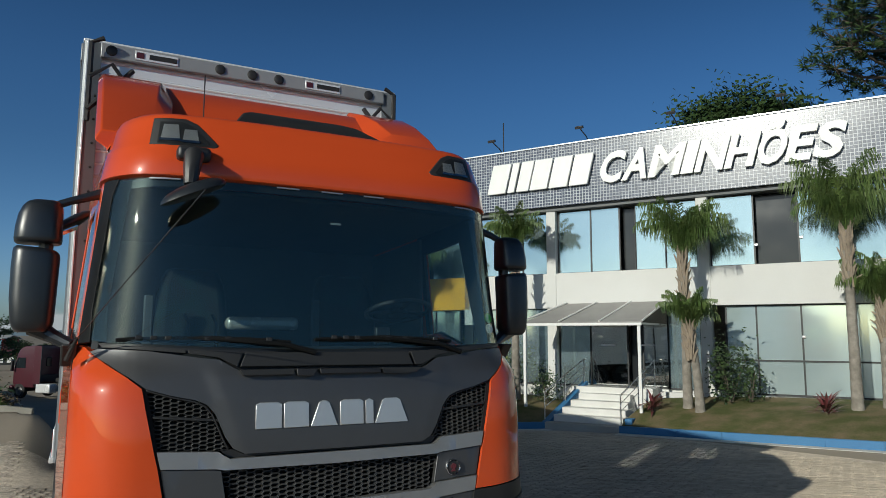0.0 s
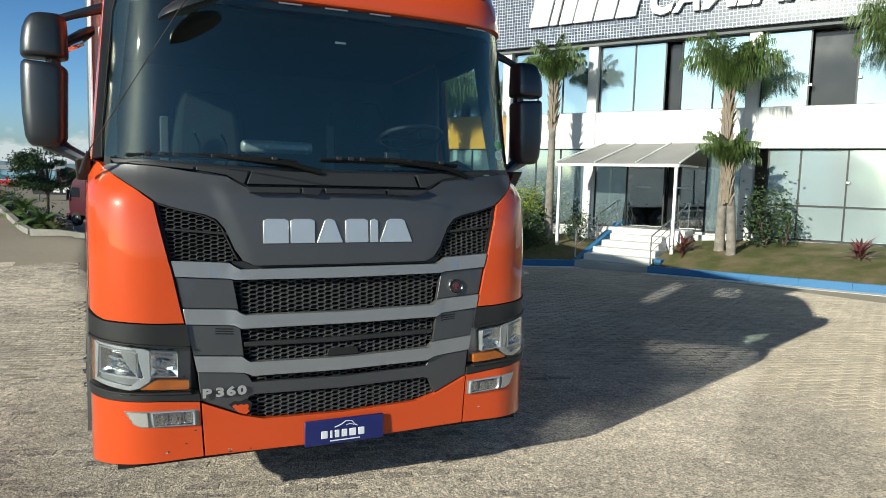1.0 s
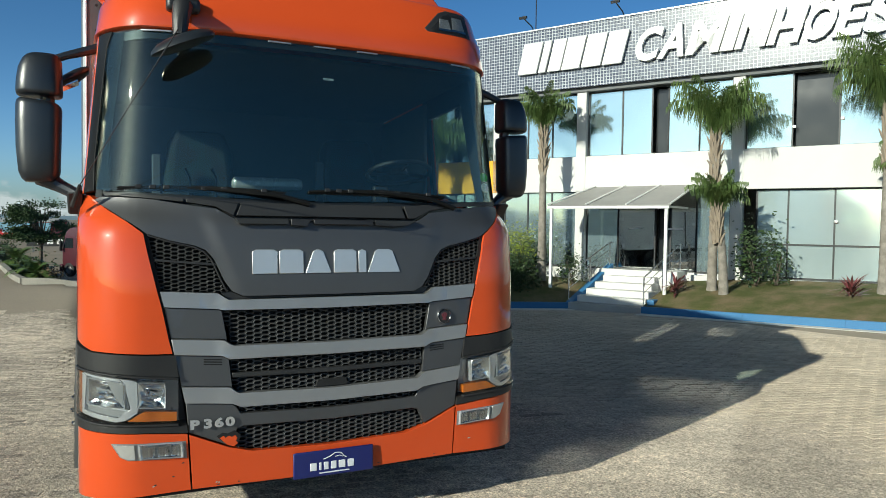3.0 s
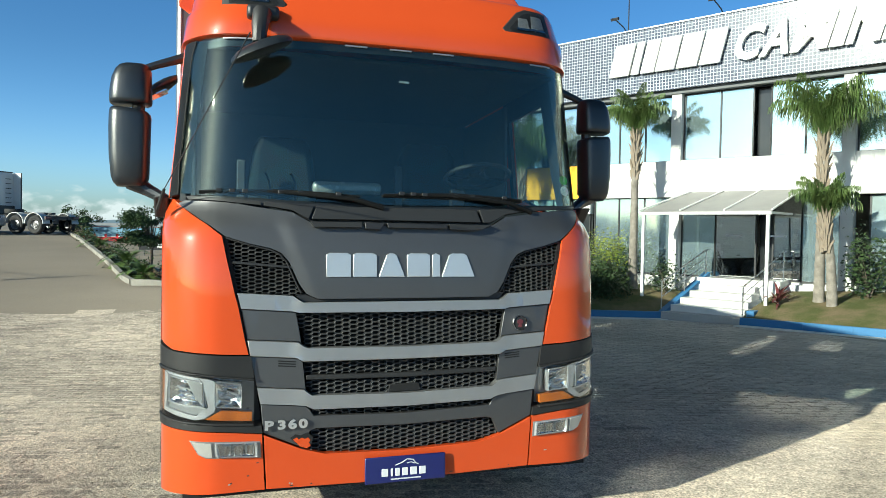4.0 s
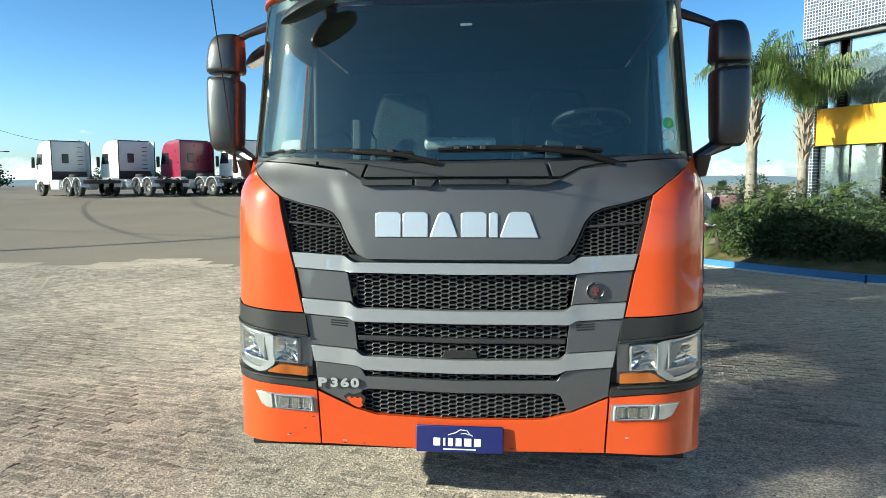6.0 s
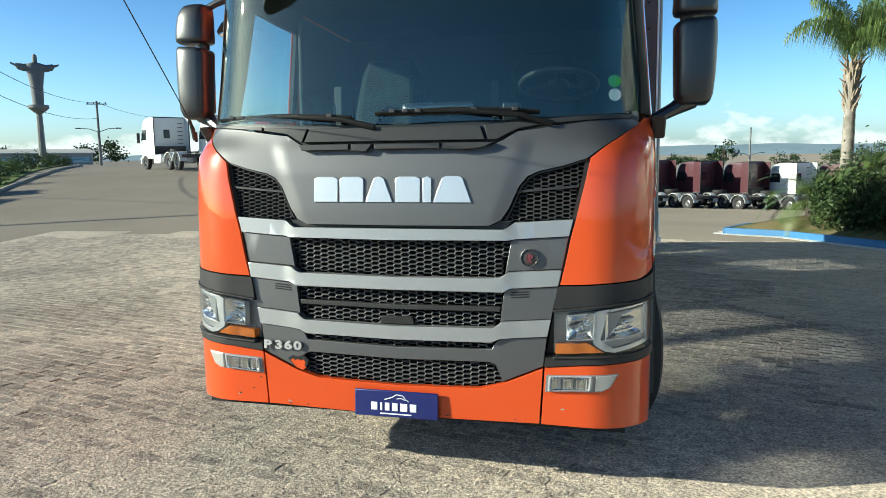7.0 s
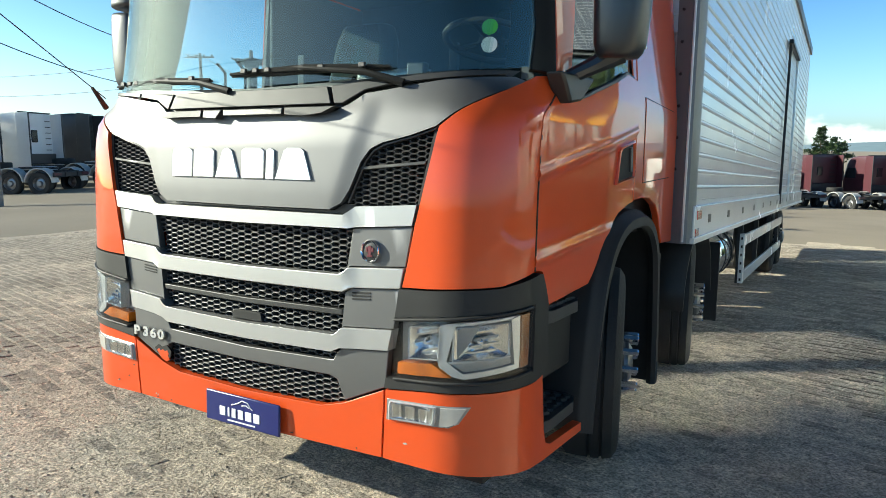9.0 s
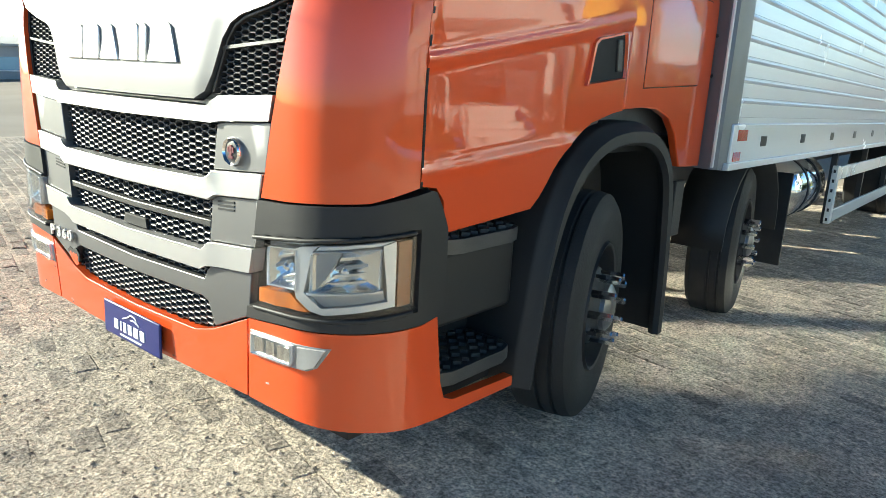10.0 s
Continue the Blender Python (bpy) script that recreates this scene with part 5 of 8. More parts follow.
for i in range(16):
    x = rs.uniform(-0.72, 0.72) if i < 11 else rs.choice((-1, 1)) * rs.uniform(0.82, 1.05)
    z = 0.362 + (abs(rs.gauss(0, 0.012)) if i < 11 else rs.uniform(0.02, 0.16))
    w, h = rs.uniform(0.004, 0.016), rs.uniform(0.003, 0.007)
    panel("paint_chip", X([(x - w, z), (x - w * 0.3, z - h * 0.6), (x + w, z + h * 0.1), (x + w * 0.4, z + h), (x - w * 0.5, z + h * 0.8)]), DARKSTEEL if i % 3 else LAMP_PALE, truck, "", -0.0128, -0.005, bevel=0)

# Dealer plate on the bumper, with plain bars for its print
plate = part("dealer_plate", Shape().box((0, -0.068, 0.448), (0.452, 0.012, 0.142)), NAVY, truck, "navy blue dealer plate with white print", 0.012)
part("plate_bracket", Shape().box((0, -0.056, 0.46), (0.40, 0.012, 0.08)), BLACK, plate)
for i, w in enumerate((0.036, 0.012, 0.026, 0.032, 0.038, 0.036)):
    x = (-0.117, -0.078, -0.046, -0.004, 0.044, 0.094)[i]
    part("print_bar", Shape().box((x, -0.075, 0.434), (w, 0.004, 0.042)), PRINT, plate, "", 0.002)
part("print_line", Shape().box((0, -0.075, 0.397), (0.17, 0.004, 0.006)), PRINT, plate)
part("print_line", Shape().tube([(-0.06, -0.075, 0.471), (-0.02, -0.075, 0.484), (0.005, -0.075, 0.500), (0.04, -0.075, 0.496), (0.055, -0.075, 0.476), (0.07, -0.075, 0.468)], 0.003, 5), PRINT, plate)
part("print_line", Shape().tube([(0.005, -0.075, 0.478), (0.03, -0.075, 0.482), (0.05, -0.075, 0.474)], 0.0025, 5), PRINT, plate)

# Windscreen, seals and pillars
ws = both(X([(0, 1.89), (0.6, 1.90), (0.95, 1.915), (1.15, 1.93), (1.205, 1.945), (1.216, 2.1), (1.208, 2.70), (1.19, 2.785), (1.05, 2.797), (0, 2.80)]))
windscreen = panel("windscreen", ws, WINDSCREEN, truck, "large tinted windscreen", 0.0, 0.006, ds=0.06, dz=0.2, bevel=0)
for side in ((lambda p: p), mirrored):
    panel("screen_seal", side([(sx(1.198), 1.935), (sx(1.25), 1.93), (sx(1.25), 2.80), (sx(1.18), 2.79), (sx(1.20), 2.70), (sx(1.209), 2.1)]), PILLAR, truck, "black windscreen pillar trim", -0.004, 0.05, ds=0.03)
    panel("screen_border", side(X([(1.15, 1.94), (1.203, 1.95), (1.214, 2.1), (1.206, 2.70), (1.188, 2.78), (1.14, 2.78), (1.145, 2.72), (1.165, 2.1)])), PILLAR, windscreen, "", 0.008, 0.012, ds=0.03, bevel=0)
panel("top_border", both(X([(0, 2.75), (1.05, 2.74), (1.14, 2.73), (1.15, 2.775), (1.05, 2.79), (0, 2.795)])), BLACK, windscreen, "", 0.008, 0.012, bevel=0)
for x in (-1.0, -0.28, 0.0, 0.28, 1.0):
    panel("clearance_lamp", X([(x - 0.07, 2.778), (x + 0.07, 2.778), (x + 0.07, 2.787), (x - 0.07, 2.787)]), SILVER, truck, "", -0.006, 0.0, bevel=0.001)
for x, z, mt in ((1.085, 2.085, GREEN_DOT), (1.083, 2.018, PAPER)):
    part("sticker", Shape().lathe(wrap(sx(x), z, 0.0085), (0.25, -1, 0.2), [(0, 0.031), (0.001, 0.031)], 20), mt, windscreen, "round inspection sticker")
part("top_sticker", Shape().box(wrap(0.02, 2.60, 0.012), (0.06, 0.003, 0.012)), LAMP_PALE, windscreen)
part("bunk_edge", Shape().box((-0.11, 1.27, 2.1), (0.50, 0.12, 0.09)), LAMP_PALE, truck, "pale cushion inside the cab", 0.03)


def wiper(x0, z0, x1, z1, xp):
    w = thing_part("wiper", truck, "black wiper arm and blade")
    base = wrap(sx(xp), 1.872, -0.02)
    a, b = wrap(sx(x0), z0, -0.022), wrap(sx(x1), z1, -0.022)
    mid = a.lerp(b, 0.45) + Vector((0, -0.02, 0.012))
    part("arm", Shape().tube([base, base.lerp(mid, 0.3) + Vector((0, -0.03, 0.02)), mid], [0.017, 0.013, 0.009], 8), PILLAR, w)
    part("blade", Shape().tube([a, a.lerp(b, 0.25) + Vector((0, -0.012, 0.006)), a.lerp(b, 0.5) + Vector((0, -0.015, 0.01)), a.lerp(b, 0.75) + Vector((0, -0.012, 0.006)), b], [0.006, 0.011, 0.014, 0.011, 0.006], 6), PILLAR, w)
    for f in (0.12, 0.2, 0.28, 0.5, 0.62, 0.86):
        part("clip", Shape().box(a.lerp(b, f) + Vector((0, -0.022, 0.008)), (0.03, 0.014, 0.02)), BLACK, w, "", 0.003)
    part("rubber", Shape().tube([a + Vector((0, 0.012, -0.006)), b + Vector((0, 0.012, -0.006))], 0.007, 5), RUBBER, w)


wiper(-1.08, 1.945, -0.25, 1.930, -0.12)
wiper(-0.12, 1.945, 0.72, 1.938, 0.78)

# Cab sides
def crease(s, z):
    y = s - S_CORNER
    a = z - (1.54 + 0.20 * y)
    b = z - (1.21 + 0.10 * y)
    return 0.013 * math.exp(-(a / 0.02) ** 2) + 0.006 * ease((a + 0.01) / 0.03) + 0.012 * math.exp(-(b / 0.025) ** 2) * ease((1.1 - y) / 0.4) - 0.012 * math.exp(-((z - 1.0 - 0.05 * y) / 0.08) ** 2)


door_poly = [(sx(1.2595), 1.17), (sy(0.275), 1.16), (sy(0.31), 1.12), (sy(0.335), 1.01), (sy(0.79), 1.05), (sy(0.83), 1.09), (sy(0.90), 1.19), (sy(1.0), 1.29), (sy(1.15), 1.36), (sy(1.33), 1.40), (sy(1.41), 1.41), (sy(1.425), 2.03), (sy(1.2), 2.04), (sy(1.0), 1.99), (sy(0.6), 1.90), (sy(0.40), 1.84), (sy(0.30), 1.84), (sy(0.275), 1.88), (sx(1.259), 1.88)]
quarter = [(sy(1.425), 1.415), (sy(1.6), 1.425), (sy(1.77), 1.42), (sy(1.92), 1.38), (sy(2.01), 1.31), (sy(2.08), 1.20), (sy(2.12), 1.14), (sy(2.40), 1.13), (sy(2.40), 2.83), (sy(1.44), 2.83)]
for sgn in (1, -1):
    side = (lambda p: p) if sgn > 0 else mirrored
    door = panel("door", side(door_poly), ORANGE, truck, "orange cab door", -0.01, 0.03, ds=0.02, dz=0.011, bevel=0.006, relief=crease)
    for wf in ([(sx(1.25), 1.93), (sy(0.30), 1.86), (sy(0.46), 2.70), (sy(0.46), 2.83), (sy(0.25), 2.83), (sx(1.25), 2.81)], [(sy(0.46), 2.70), (sy(1.33), 2.70), (sy(1.43), 2.70), (sy(1.43), 2.83), (sy(0.46), 2.83)], [(sy(1.36), 2.04), (sy(1.43), 2.04), (sy(1.43), 2.70), (sy(1.33), 2.70)]):
        panel("window_frame", side(wf), ORANGE, door, "", -0.006, 0.003, ds=0.06, bevel=0.003)
        panel("frame_lining", side([(a + (0.025 if a < sy(0.9) and b < 2.72 else -0.025 if b < 2.69 else 0), b - (0.025 if b > 2.6 and b < 2.75 else 0)) for a, b in wf]), DASH, door, "", 0.014, 0.04, ds=0.06, bevel=0)
    panel("window", side([(sy(0.30), 1.845), (sy(0.40), 1.845), (sy(0.6), 1.905), (sy(1.0), 1.995), (sy(1.2), 2.045), (sy(1.36), 2.035), (sy(1.33), 2.70), (sy(0.46), 2.70)]), SIDE_GLASS, door, "tinted side window", 0.008, 0.013, ds=0.1, dz=0.3, bevel=0)
    panel("window_seal", side([(sy(0.30), 1.83), (sy(0.40), 1.83), (sy(0.6), 1.89), (sy(1.0), 1.98), (sy(1.2), 2.03), (sy(1.36), 2.02), (sy(1.36), 2.045), (sy(1.2), 2.055), (sy(1.0), 2.005), (sy(0.6), 1.915), (sy(0.40), 1.855), (sy(0.30), 1.855)]), BLACK, door, "", -0.014, 0.0, bevel=0.003)
    panel("door_gap", side([(sx(1.2575), 1.165), (sx(1.2575) + 0.008, 1.165), (sx(1.2575) + 0.008, 1.90), (sx(1.2575), 1.90)]), DARK, door, "dark door gap", -0.0162, 0.0, bevel=0)
    hole = outline([(sy(1.075), 1.505), (sy(1.385), 1.54), (sy(1.365), 1.715), (sy(1.11), 1.668)], 24)
    hc = (sum(q[0] for q in hole) / 24, sum(q[1] for q in hole) / 24)
    hr = lambda kk, o: [wrap(sgn * (hc[0] + (a - hc[0]) * kk), hc[1] + (b - hc[1]) * kk, o) for a, b in hole]
    part("handle_frame", Shape().loft([hr(1.09, -0.008), hr(1.07, -0.022), hr(0.99, -0.024), hr(0.95, -0.010)], True, False), ORANGE, door, "raised orange frame of the door handle", smooth=40)
    part("handle_recess", Shape().loft([hr(0.96, -0.012), hr(0.90, -0.0115)]), DARK, door, "black handle recess")
    panel("handle", side([(sy(1.30), 1.56), (sy(1.345), 1.565), (sy(1.325), 1.69), (sy(1.285), 1.685)]), BLACK, door, "black door grip", -0.022, -0.008, bevel=0.004)
    panel("rear_quarter", side(quarter), ORANGE, truck, "orange rear cab panel", -0.01, 0.03, ds=0.08, bevel=0.006)
    panel("flap_gap", side([(sy(1.5865), 1.506), (sy(2.222), 1.541), (sy(2.3035), 1.954), (sy(1.5865), 1.969)]), DARK, truck, "", -0.0115, 0.0, ds=0.08, bevel=0)
    panel("filler_flap", side([(sy(1.59), 1.51), (sy(2.22), 1.545), (sy(2.30), 1.95), (sy(1.59), 1.965)]), ORANGE, truck, "orange filler flap", -0.014, 0.0, ds=0.08, bevel=0.003)
    # steps behind the bumper corner
    step = thing_part("entry_step", truck, "black two-tread cab step")
    k = sgn
    part("side_plate", Shape().box((k * 1.15, 0.60, 0.785), (0.10, 0.5, 0.27)), MATT, step, "", 0.02)
    part("back_plate", Shape().box((k * 0.98, 0.60, 0.70), (0.06, 0.56, 0.7)), DARK, step)
    for z in (0.955, 0.49):
        edge = [(0.98, 0.35), (1.20, 0.35), (1.25, 0.37), (1.27, 0.42), (1.27, 0.72), (1.25, 0.78), (1.20, 0.81), (0.98, 0.81)]
        rim_in = [(1.0 + (x - 1.0) * 0.94, 0.58 + (y - 0.58) * 0.93) for x, y in edge]
        part("tread", Shape().loft([[(k * x, y, z + h) for x, y in ring] for ring, h in ((edge, -0.024), (edge, 0.02), (edge, 0.026), (rim_in, 0.026), (rim_in, 0.016))]), TREAD, step, "black ribbed step tread with raised rim", 0.004)
        sh = Shape()
        for i in range(5):
            for j in range(8):
                sh.box((k * (1.02 + 0.05 * i), 0.39 + 0.054 * j, z + 0.026), (0.024, 0.03, 0.014), pose(0, 0, 0, 0, 0, 35 * (1 if (i + j) % 2 else -1)))
        part("tread_studs", sh, TREAD, step, smooth=0)
    # mudguard arch
    path = [(0.80, 0.34), (0.84, 0.62), (0.885, 0.86), (0.965, 1.08), (1.10, 1.24), (1.30, 1.335), (1.55, 1.365), (1.78, 1.345), (1.95, 1.26), (2.07, 1.11), (2.13, 0.85), (2.17, 0.55), (2.19, 0.26)]
    path = curve_through(path, 4)
    rings = []
    for i, (y, z) in enumerate(path):
        a, b = Vector(path[max(i - 1, 0)]), Vector(path[min(i + 1, len(path) - 1)])
        d = (b - a).normalized()
        n = Vector((d.y, -d.x))
        q = Vector((y, z))
        kw = lerp(0.62, 1.0, ease((i - 4) / 12))
        rows = [(0.92, 0.0), (1.255, 0.0), (1.275, 0.006), (1.285, 0.022), (1.31, 0.03), (1.325, 0.042), (1.325, 0.09 * kw), (1.30, 0.105 * kw), (1.27, 0.09 * kw), (1.26, 0.04 * kw), (0.92, 0.03 * kw)]
        rings.append([(k * xx, (q + n * o).x, (q + n * o).y) for xx, o in rows])
    part("mudguard", Shape().loft(rings), MATT, truck, "black plastic wheel-arch mudguard", smooth=50)
# tall narrow gap seams and cab back wall, floor
part("cab_back", Shape().box((0, 2.37, 2.03), (2.36, 0.06, 1.6)), LINING, truck, "", 0.02)
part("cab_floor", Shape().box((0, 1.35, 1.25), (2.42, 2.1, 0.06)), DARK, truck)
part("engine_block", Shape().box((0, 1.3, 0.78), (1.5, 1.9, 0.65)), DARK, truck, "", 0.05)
# unseen plate, added to keep sun off the ground under the bumper
part("sun_block_tray", Shape().box((0, 0.47, 0.375), (2.3, 0.84, 0.05)), DARK, truck)
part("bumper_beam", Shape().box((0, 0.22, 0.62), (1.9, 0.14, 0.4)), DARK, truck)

# Roof: rings drawn in from the skin, then the cap
def roof_skin(s, z, o=0.0):
    """The roof's own skin: drawn in above the doors, with a tight upper edge."""
    p = wrap(s, min(z, 3.18), o)
    k = 1 - 0.022 * ease((z - 2.80) / 0.05) - 0.02 * ease((z - 2.9) / 0.25)
    return Vector((p.x * k, p.y, z))


S_END = sy(2.36)
svals = [S_END * (i / 60) for i in range(-60, 61)]
rings = []
for z, o in ((2.806, 0.01), (2.812, -0.008), (2.83, -0.014), (2.95, -0.020), (2.965, -0.012), (3.10, -0.010), (3.135, -0.004), (3.152, 0.010), (3.162, 0.035), (3.178, 0.12), (3.19, 0.4)):
    rings.append([roof_skin(s, z, o) if o < 0.05 else roof_skin(s * (1 - (o - 0.03) * 0.12), z, o) for s in svals])
sh = Shape().loft(rings, False, False)
n = len(svals)
sh.f.append(tuple(range((len(rings) - 1) * n, len(rings) * n)))
roof = part("roof", sh, ORANGE, truck, "orange cab roof", smooth=60)
m = roof.modifiers.new("thick", "SOLIDIFY")
m.thickness, m.offset = 0.02, 1
for sgn in (1, -1):
    side = (lambda p: p) if sgn > 0 else mirrored
    S = lambda pts: side([(sx(x * 1.075), z) for x, z in pts])
    panel("roof_seam", S([(1.012, 2.83), (1.019, 2.83), (1.021, 3.13), (1.014, 3.13)]), DARK, truck, "", -0.026, 0.0, bevel=0, skin=roof_skin)
    rl = panel("roof_lamp", S([(0.69, 2.945), (1.0, 2.95), (1.008, 3.132), (0.85, 3.132), (0.785, 3.105), (0.655, 2.985)]), BLACK, truck, "black roof spotlight unit", -0.036, 0.0, bevel=0.008, skin=roof_skin)
    panel("lamp_pocket", S([(0.72, 2.972), (0.965, 2.975), (0.972, 3.107), (0.86, 3.107), (0.81, 3.085), (0.705, 2.99)]), DARK, rl, "", -0.0375, -0.02, bevel=0, skin=roof_skin)
    for a, b, z0, z1 in ((0.765, 0.85, 2.995, 3.065), (0.865, 0.955, 3.0, 3.09)):
        panel("reflector", S([(a, z0), (b, z0), (b, z1), (a + 0.02, z1)]), LAMP_TRAY, rl, "", -0.041, -0.03, ds=0.01, dz=0.01, bevel=0, skin=roof_skin, relief=lambda s, z: 0.003 * math.sin(s * 300) * math.sin(z * 200))
        panel("lamp_rim", S([(a - 0.006, z0 - 0.008), (b + 0.006, z0 - 0.008), (b + 0.006, z0 + 0.006), (a - 0.006, z0 + 0.006)]), REFLECTOR, rl, "", -0.0425, -0.03, bevel=0, skin=roof_skin)
    panel("lens", S([(0.72, 2.972), (0.965, 2.975), (0.972, 3.107), (0.86, 3.107), (0.81, 3.085), (0.705, 2.99)]), LENS, rl, "", -0.050, -0.047, bevel=0, skin=roof_skin)
# Air deflector with raised wings
for sgn in (1, -1):
    rr = []
    for y, z1, xi in ((0.75, 3.20, 0.93), (1.0, 3.40, 0.90), (1.25, 3.62, 0.87), (1.5, 3.80, 0.84), (1.75, 3.94, 0.81), (1.98, 4.035, 0.78), (2.25, 4.04, 0.77)):
        zb = min(3.03 + 0.35 * y, z1 - 0.07)
        rr.append([(sgn * x, y, z) for x, z in ((1.14, 3.12), (1.165, zb - 0.05), (1.235, zb), (1.235, z1 - 0.05), (1.205, z1), (xi, z1), (xi - 0.1, z1 - 0.10 * ease((y - 0.9) / 0.7) - 0.02), (xi - 0.12, 3.12))])
    part("deflector_wing", Shape().loft(rr), ORANGE, truck, "orange raised roof deflector wing", 0.012)
rr = [[(-0.78, y, z0), (0.78, y, z0), (0.78, y + 0.03, z0 - 0.06), (-0.78, y + 0.03, z0 - 0.06)] for y, z0 in ((1.05, 3.17), (1.3, 3.46), (1.55, 3.72), (1.8, 3.92), (1.99, 4.01), (2.25, 4.01))]
part("deflector", Shape().loft(rr), ORANGE, truck, "orange roof air deflector", 0.01)
rr = [[(x0, y, z - 0.10), (x1, y, z - 0.10), (x1 - 0.05, y, z), (x0 + 0.05, y, z)] for x0, x1, y, z in ((-0.56, 0.60, 0.50, 3.22), (-0.52, 0.57, 0.56, 3.30), (-0.44, 0.45, 0.74, 3.43), (-0.38, 0.38, 0.86, 3.485), (-0.36, 0.36, 1.1, 3.49))]
part("roof_hatch", Shape().loft(rr), MATT, truck, "black roof hatch", 0.015)
ant = part("roof_aerial", Shape().tube([(-0.64, 0.7, 3.25), (-0.64, 0.7, 3.62)], 0.004, 6), BLACK, truck, "thin roof aerial")
part("aerial_base", Shape().box((-0.66, 0.7, 3.27), (0.16, 0.07, 0.06)), WHITE, ant, "", 0.01)

# Mirrors
def mirror(sgn):
    m = thing_part("mirror", truck, "black two-part side mirror on arms")
    for z0, z1, prof in ((2.455, 2.685, ((0, 0.90, 0), (0.03, 0.99, 0), (0.10, 1.02, 0), (0.35, 1.0, 0), (0.65, 0.95, -0.004), (0.85, 0.86, -0.012), (0.95, 0.74, -0.018), (1, 0.56, -0.022))), (1.995, 2.425, ((0, 0.66, -0.004), (0.04, 0.80, -0.002), (0.12, 0.90, 0), (0.4, 0.97, 0.004), (0.75, 1.0, 0.004), (0.93, 1.0, 0.002), (0.975, 0.97, 0.002), (1, 0.88, 0.002)))):
        rr = []
        for f, g, shift in prof:
            z = lerp(z0, z1, f)
            out = []
            for a in range(0, 360, 15):
                ca, sa = math.cos(radians(a)), math.sin(radians(a))
                px = math.copysign(abs(ca) ** 0.55, ca) * 0.110 * g
                py = math.copysign(abs(sa) ** 0.75, sa) * (0.12 if sa < 0 else 0.05) * g
                out.append((sgn * (1.467 + px + shift), 0.52 + py, z + 0.012 * ca * (z1 < 2.5) * (f > 0.9)))
            rr.append(out)
        h = part("housing", Shape().loft(rr), MIRROR_HOUSING, m, "satin black mirror housing", smooth=60)
        part("glass", Shape().box((sgn * 1.47, 0.573, (z0 + z1) / 2), (0.17, 0.006, (z1 - z0) * 0.8)), CHROME, h, "", 0.004)
    part("post", Shape().tube([(sgn * 1.43, 0.53, 2.38), (sgn * 1.43, 0.53, 2.47)], 0.035, 10), MIRROR_HOUSING, m)
    part("arm", Shape().tube([(sgn * 1.45, 0.53, 2.65), (sgn * 1.34, 0.53, 2.70), (sgn * 1.17, 0.56, 2.77)], [0.022, 0.022, 0.03], 10), MIRROR_HOUSING, m)
    part("arm", Shape().tube([(sgn * 1.46, 0.53, 2.03), (sgn * 1.37, 0.50, 1.975), (sgn * 1.28, 0.45, 1.925)], [0.055, 0.036, 0.03], 10), MIRROR_HOUSING, m)
    part("bracket", Shape().loft([[(sgn * x, y, z) for y, z in ((0.27, 1.925), (0.66, 1.945), (0.60, 1.90), (0.50, 1.835), (0.38, 1.815))] for x in (1.25, 1.325)]), BLACK, m, "black mirror base on the door", 0.012)
    if sgn > 0:
        return
    rr = [[(sgn * x, 0.70 + dy * math.cos(a), zc + dz * math.sin(a) * (1.0 if math.sin(a) > 0 else 0.45)) for a in [2 * math.pi * i / 14 for i in range(14)]] for x, zc, dy, dz in ((1.415, 2.545, 0.03, 0.012), (1.40, 2.555, 0.07, 0.03), (1.36, 2.58, 0.095, 0.05), (1.31, 2.61, 0.095, 0.055), (1.27, 2.64, 0.07, 0.045), (1.235, 2.665, 0.04, 0.03))]
    small = part("kerb_housing", Shape().loft(rr), MIRROR_HOUSING, m, "small black downward mirror", smooth=60)
    part("kerb_glass", Shape().loft([[(sgn * x, y, z) for x, z in ((1.395, 2.535), (1.29, 2.592), (1.293, 2.597), (1.398, 2.54))] for y in (0.645, 0.76)]), CHROME, small)


mirror(1)
mirror(-1)
km = thing_part("kerb_mirror", truck, "black front kerb-view mirror on a short arm")
part("arm", Shape().tube([(-0.765, 0.10, 2.905), (-0.775, 0.0, 2.88), (-0.785, -0.02, 2.82), (-0.79, -0.03, 2.72)], [0.055, 0.05, 0.044, 0.034], 10), BLACK, km)
part("bracket", Shape().box((-0.765, 0.10, 2.915), (0.17, 0.10, 0.075)), BLACK, km, "", 0.02)
rr = [[(-0.775 + 0.155 * math.cos(radians(a)) * g, -0.055 + 0.085 * math.sin(radians(a)) * g + dz * 0.3, 2.675 + dz + 0.07 * math.cos(radians(a)) * g) for a in range(0, 360, 20)] for dz, g in ((0.052, 0.35), (0.045, 0.6), (0.03, 0.85), (0.005, 1.0), (-0.015, 1.0), (-0.02, 0.9))]
part("housing", Shape().loft(rr), MIRROR_HOUSING, km, smooth=60)
base = Vector((-1.29, 0.19, 1.9))
pth = [base + Vector((0.775, -2.24, 1.0)) * k for k in [0.55 * i / 12 for i in range(13)]]
wh = part("whip_aerial", Shape().tube(pth, 0.0028, 5), BLACK, truck, "thin black whip aerial")
part("aerial_base", Shape().tube([base - Vector((0, 0, 0.05)), pth[1] + Vector((0, 0, 0.0))], [0.016, 0.008], 8), RUBBER, wh)

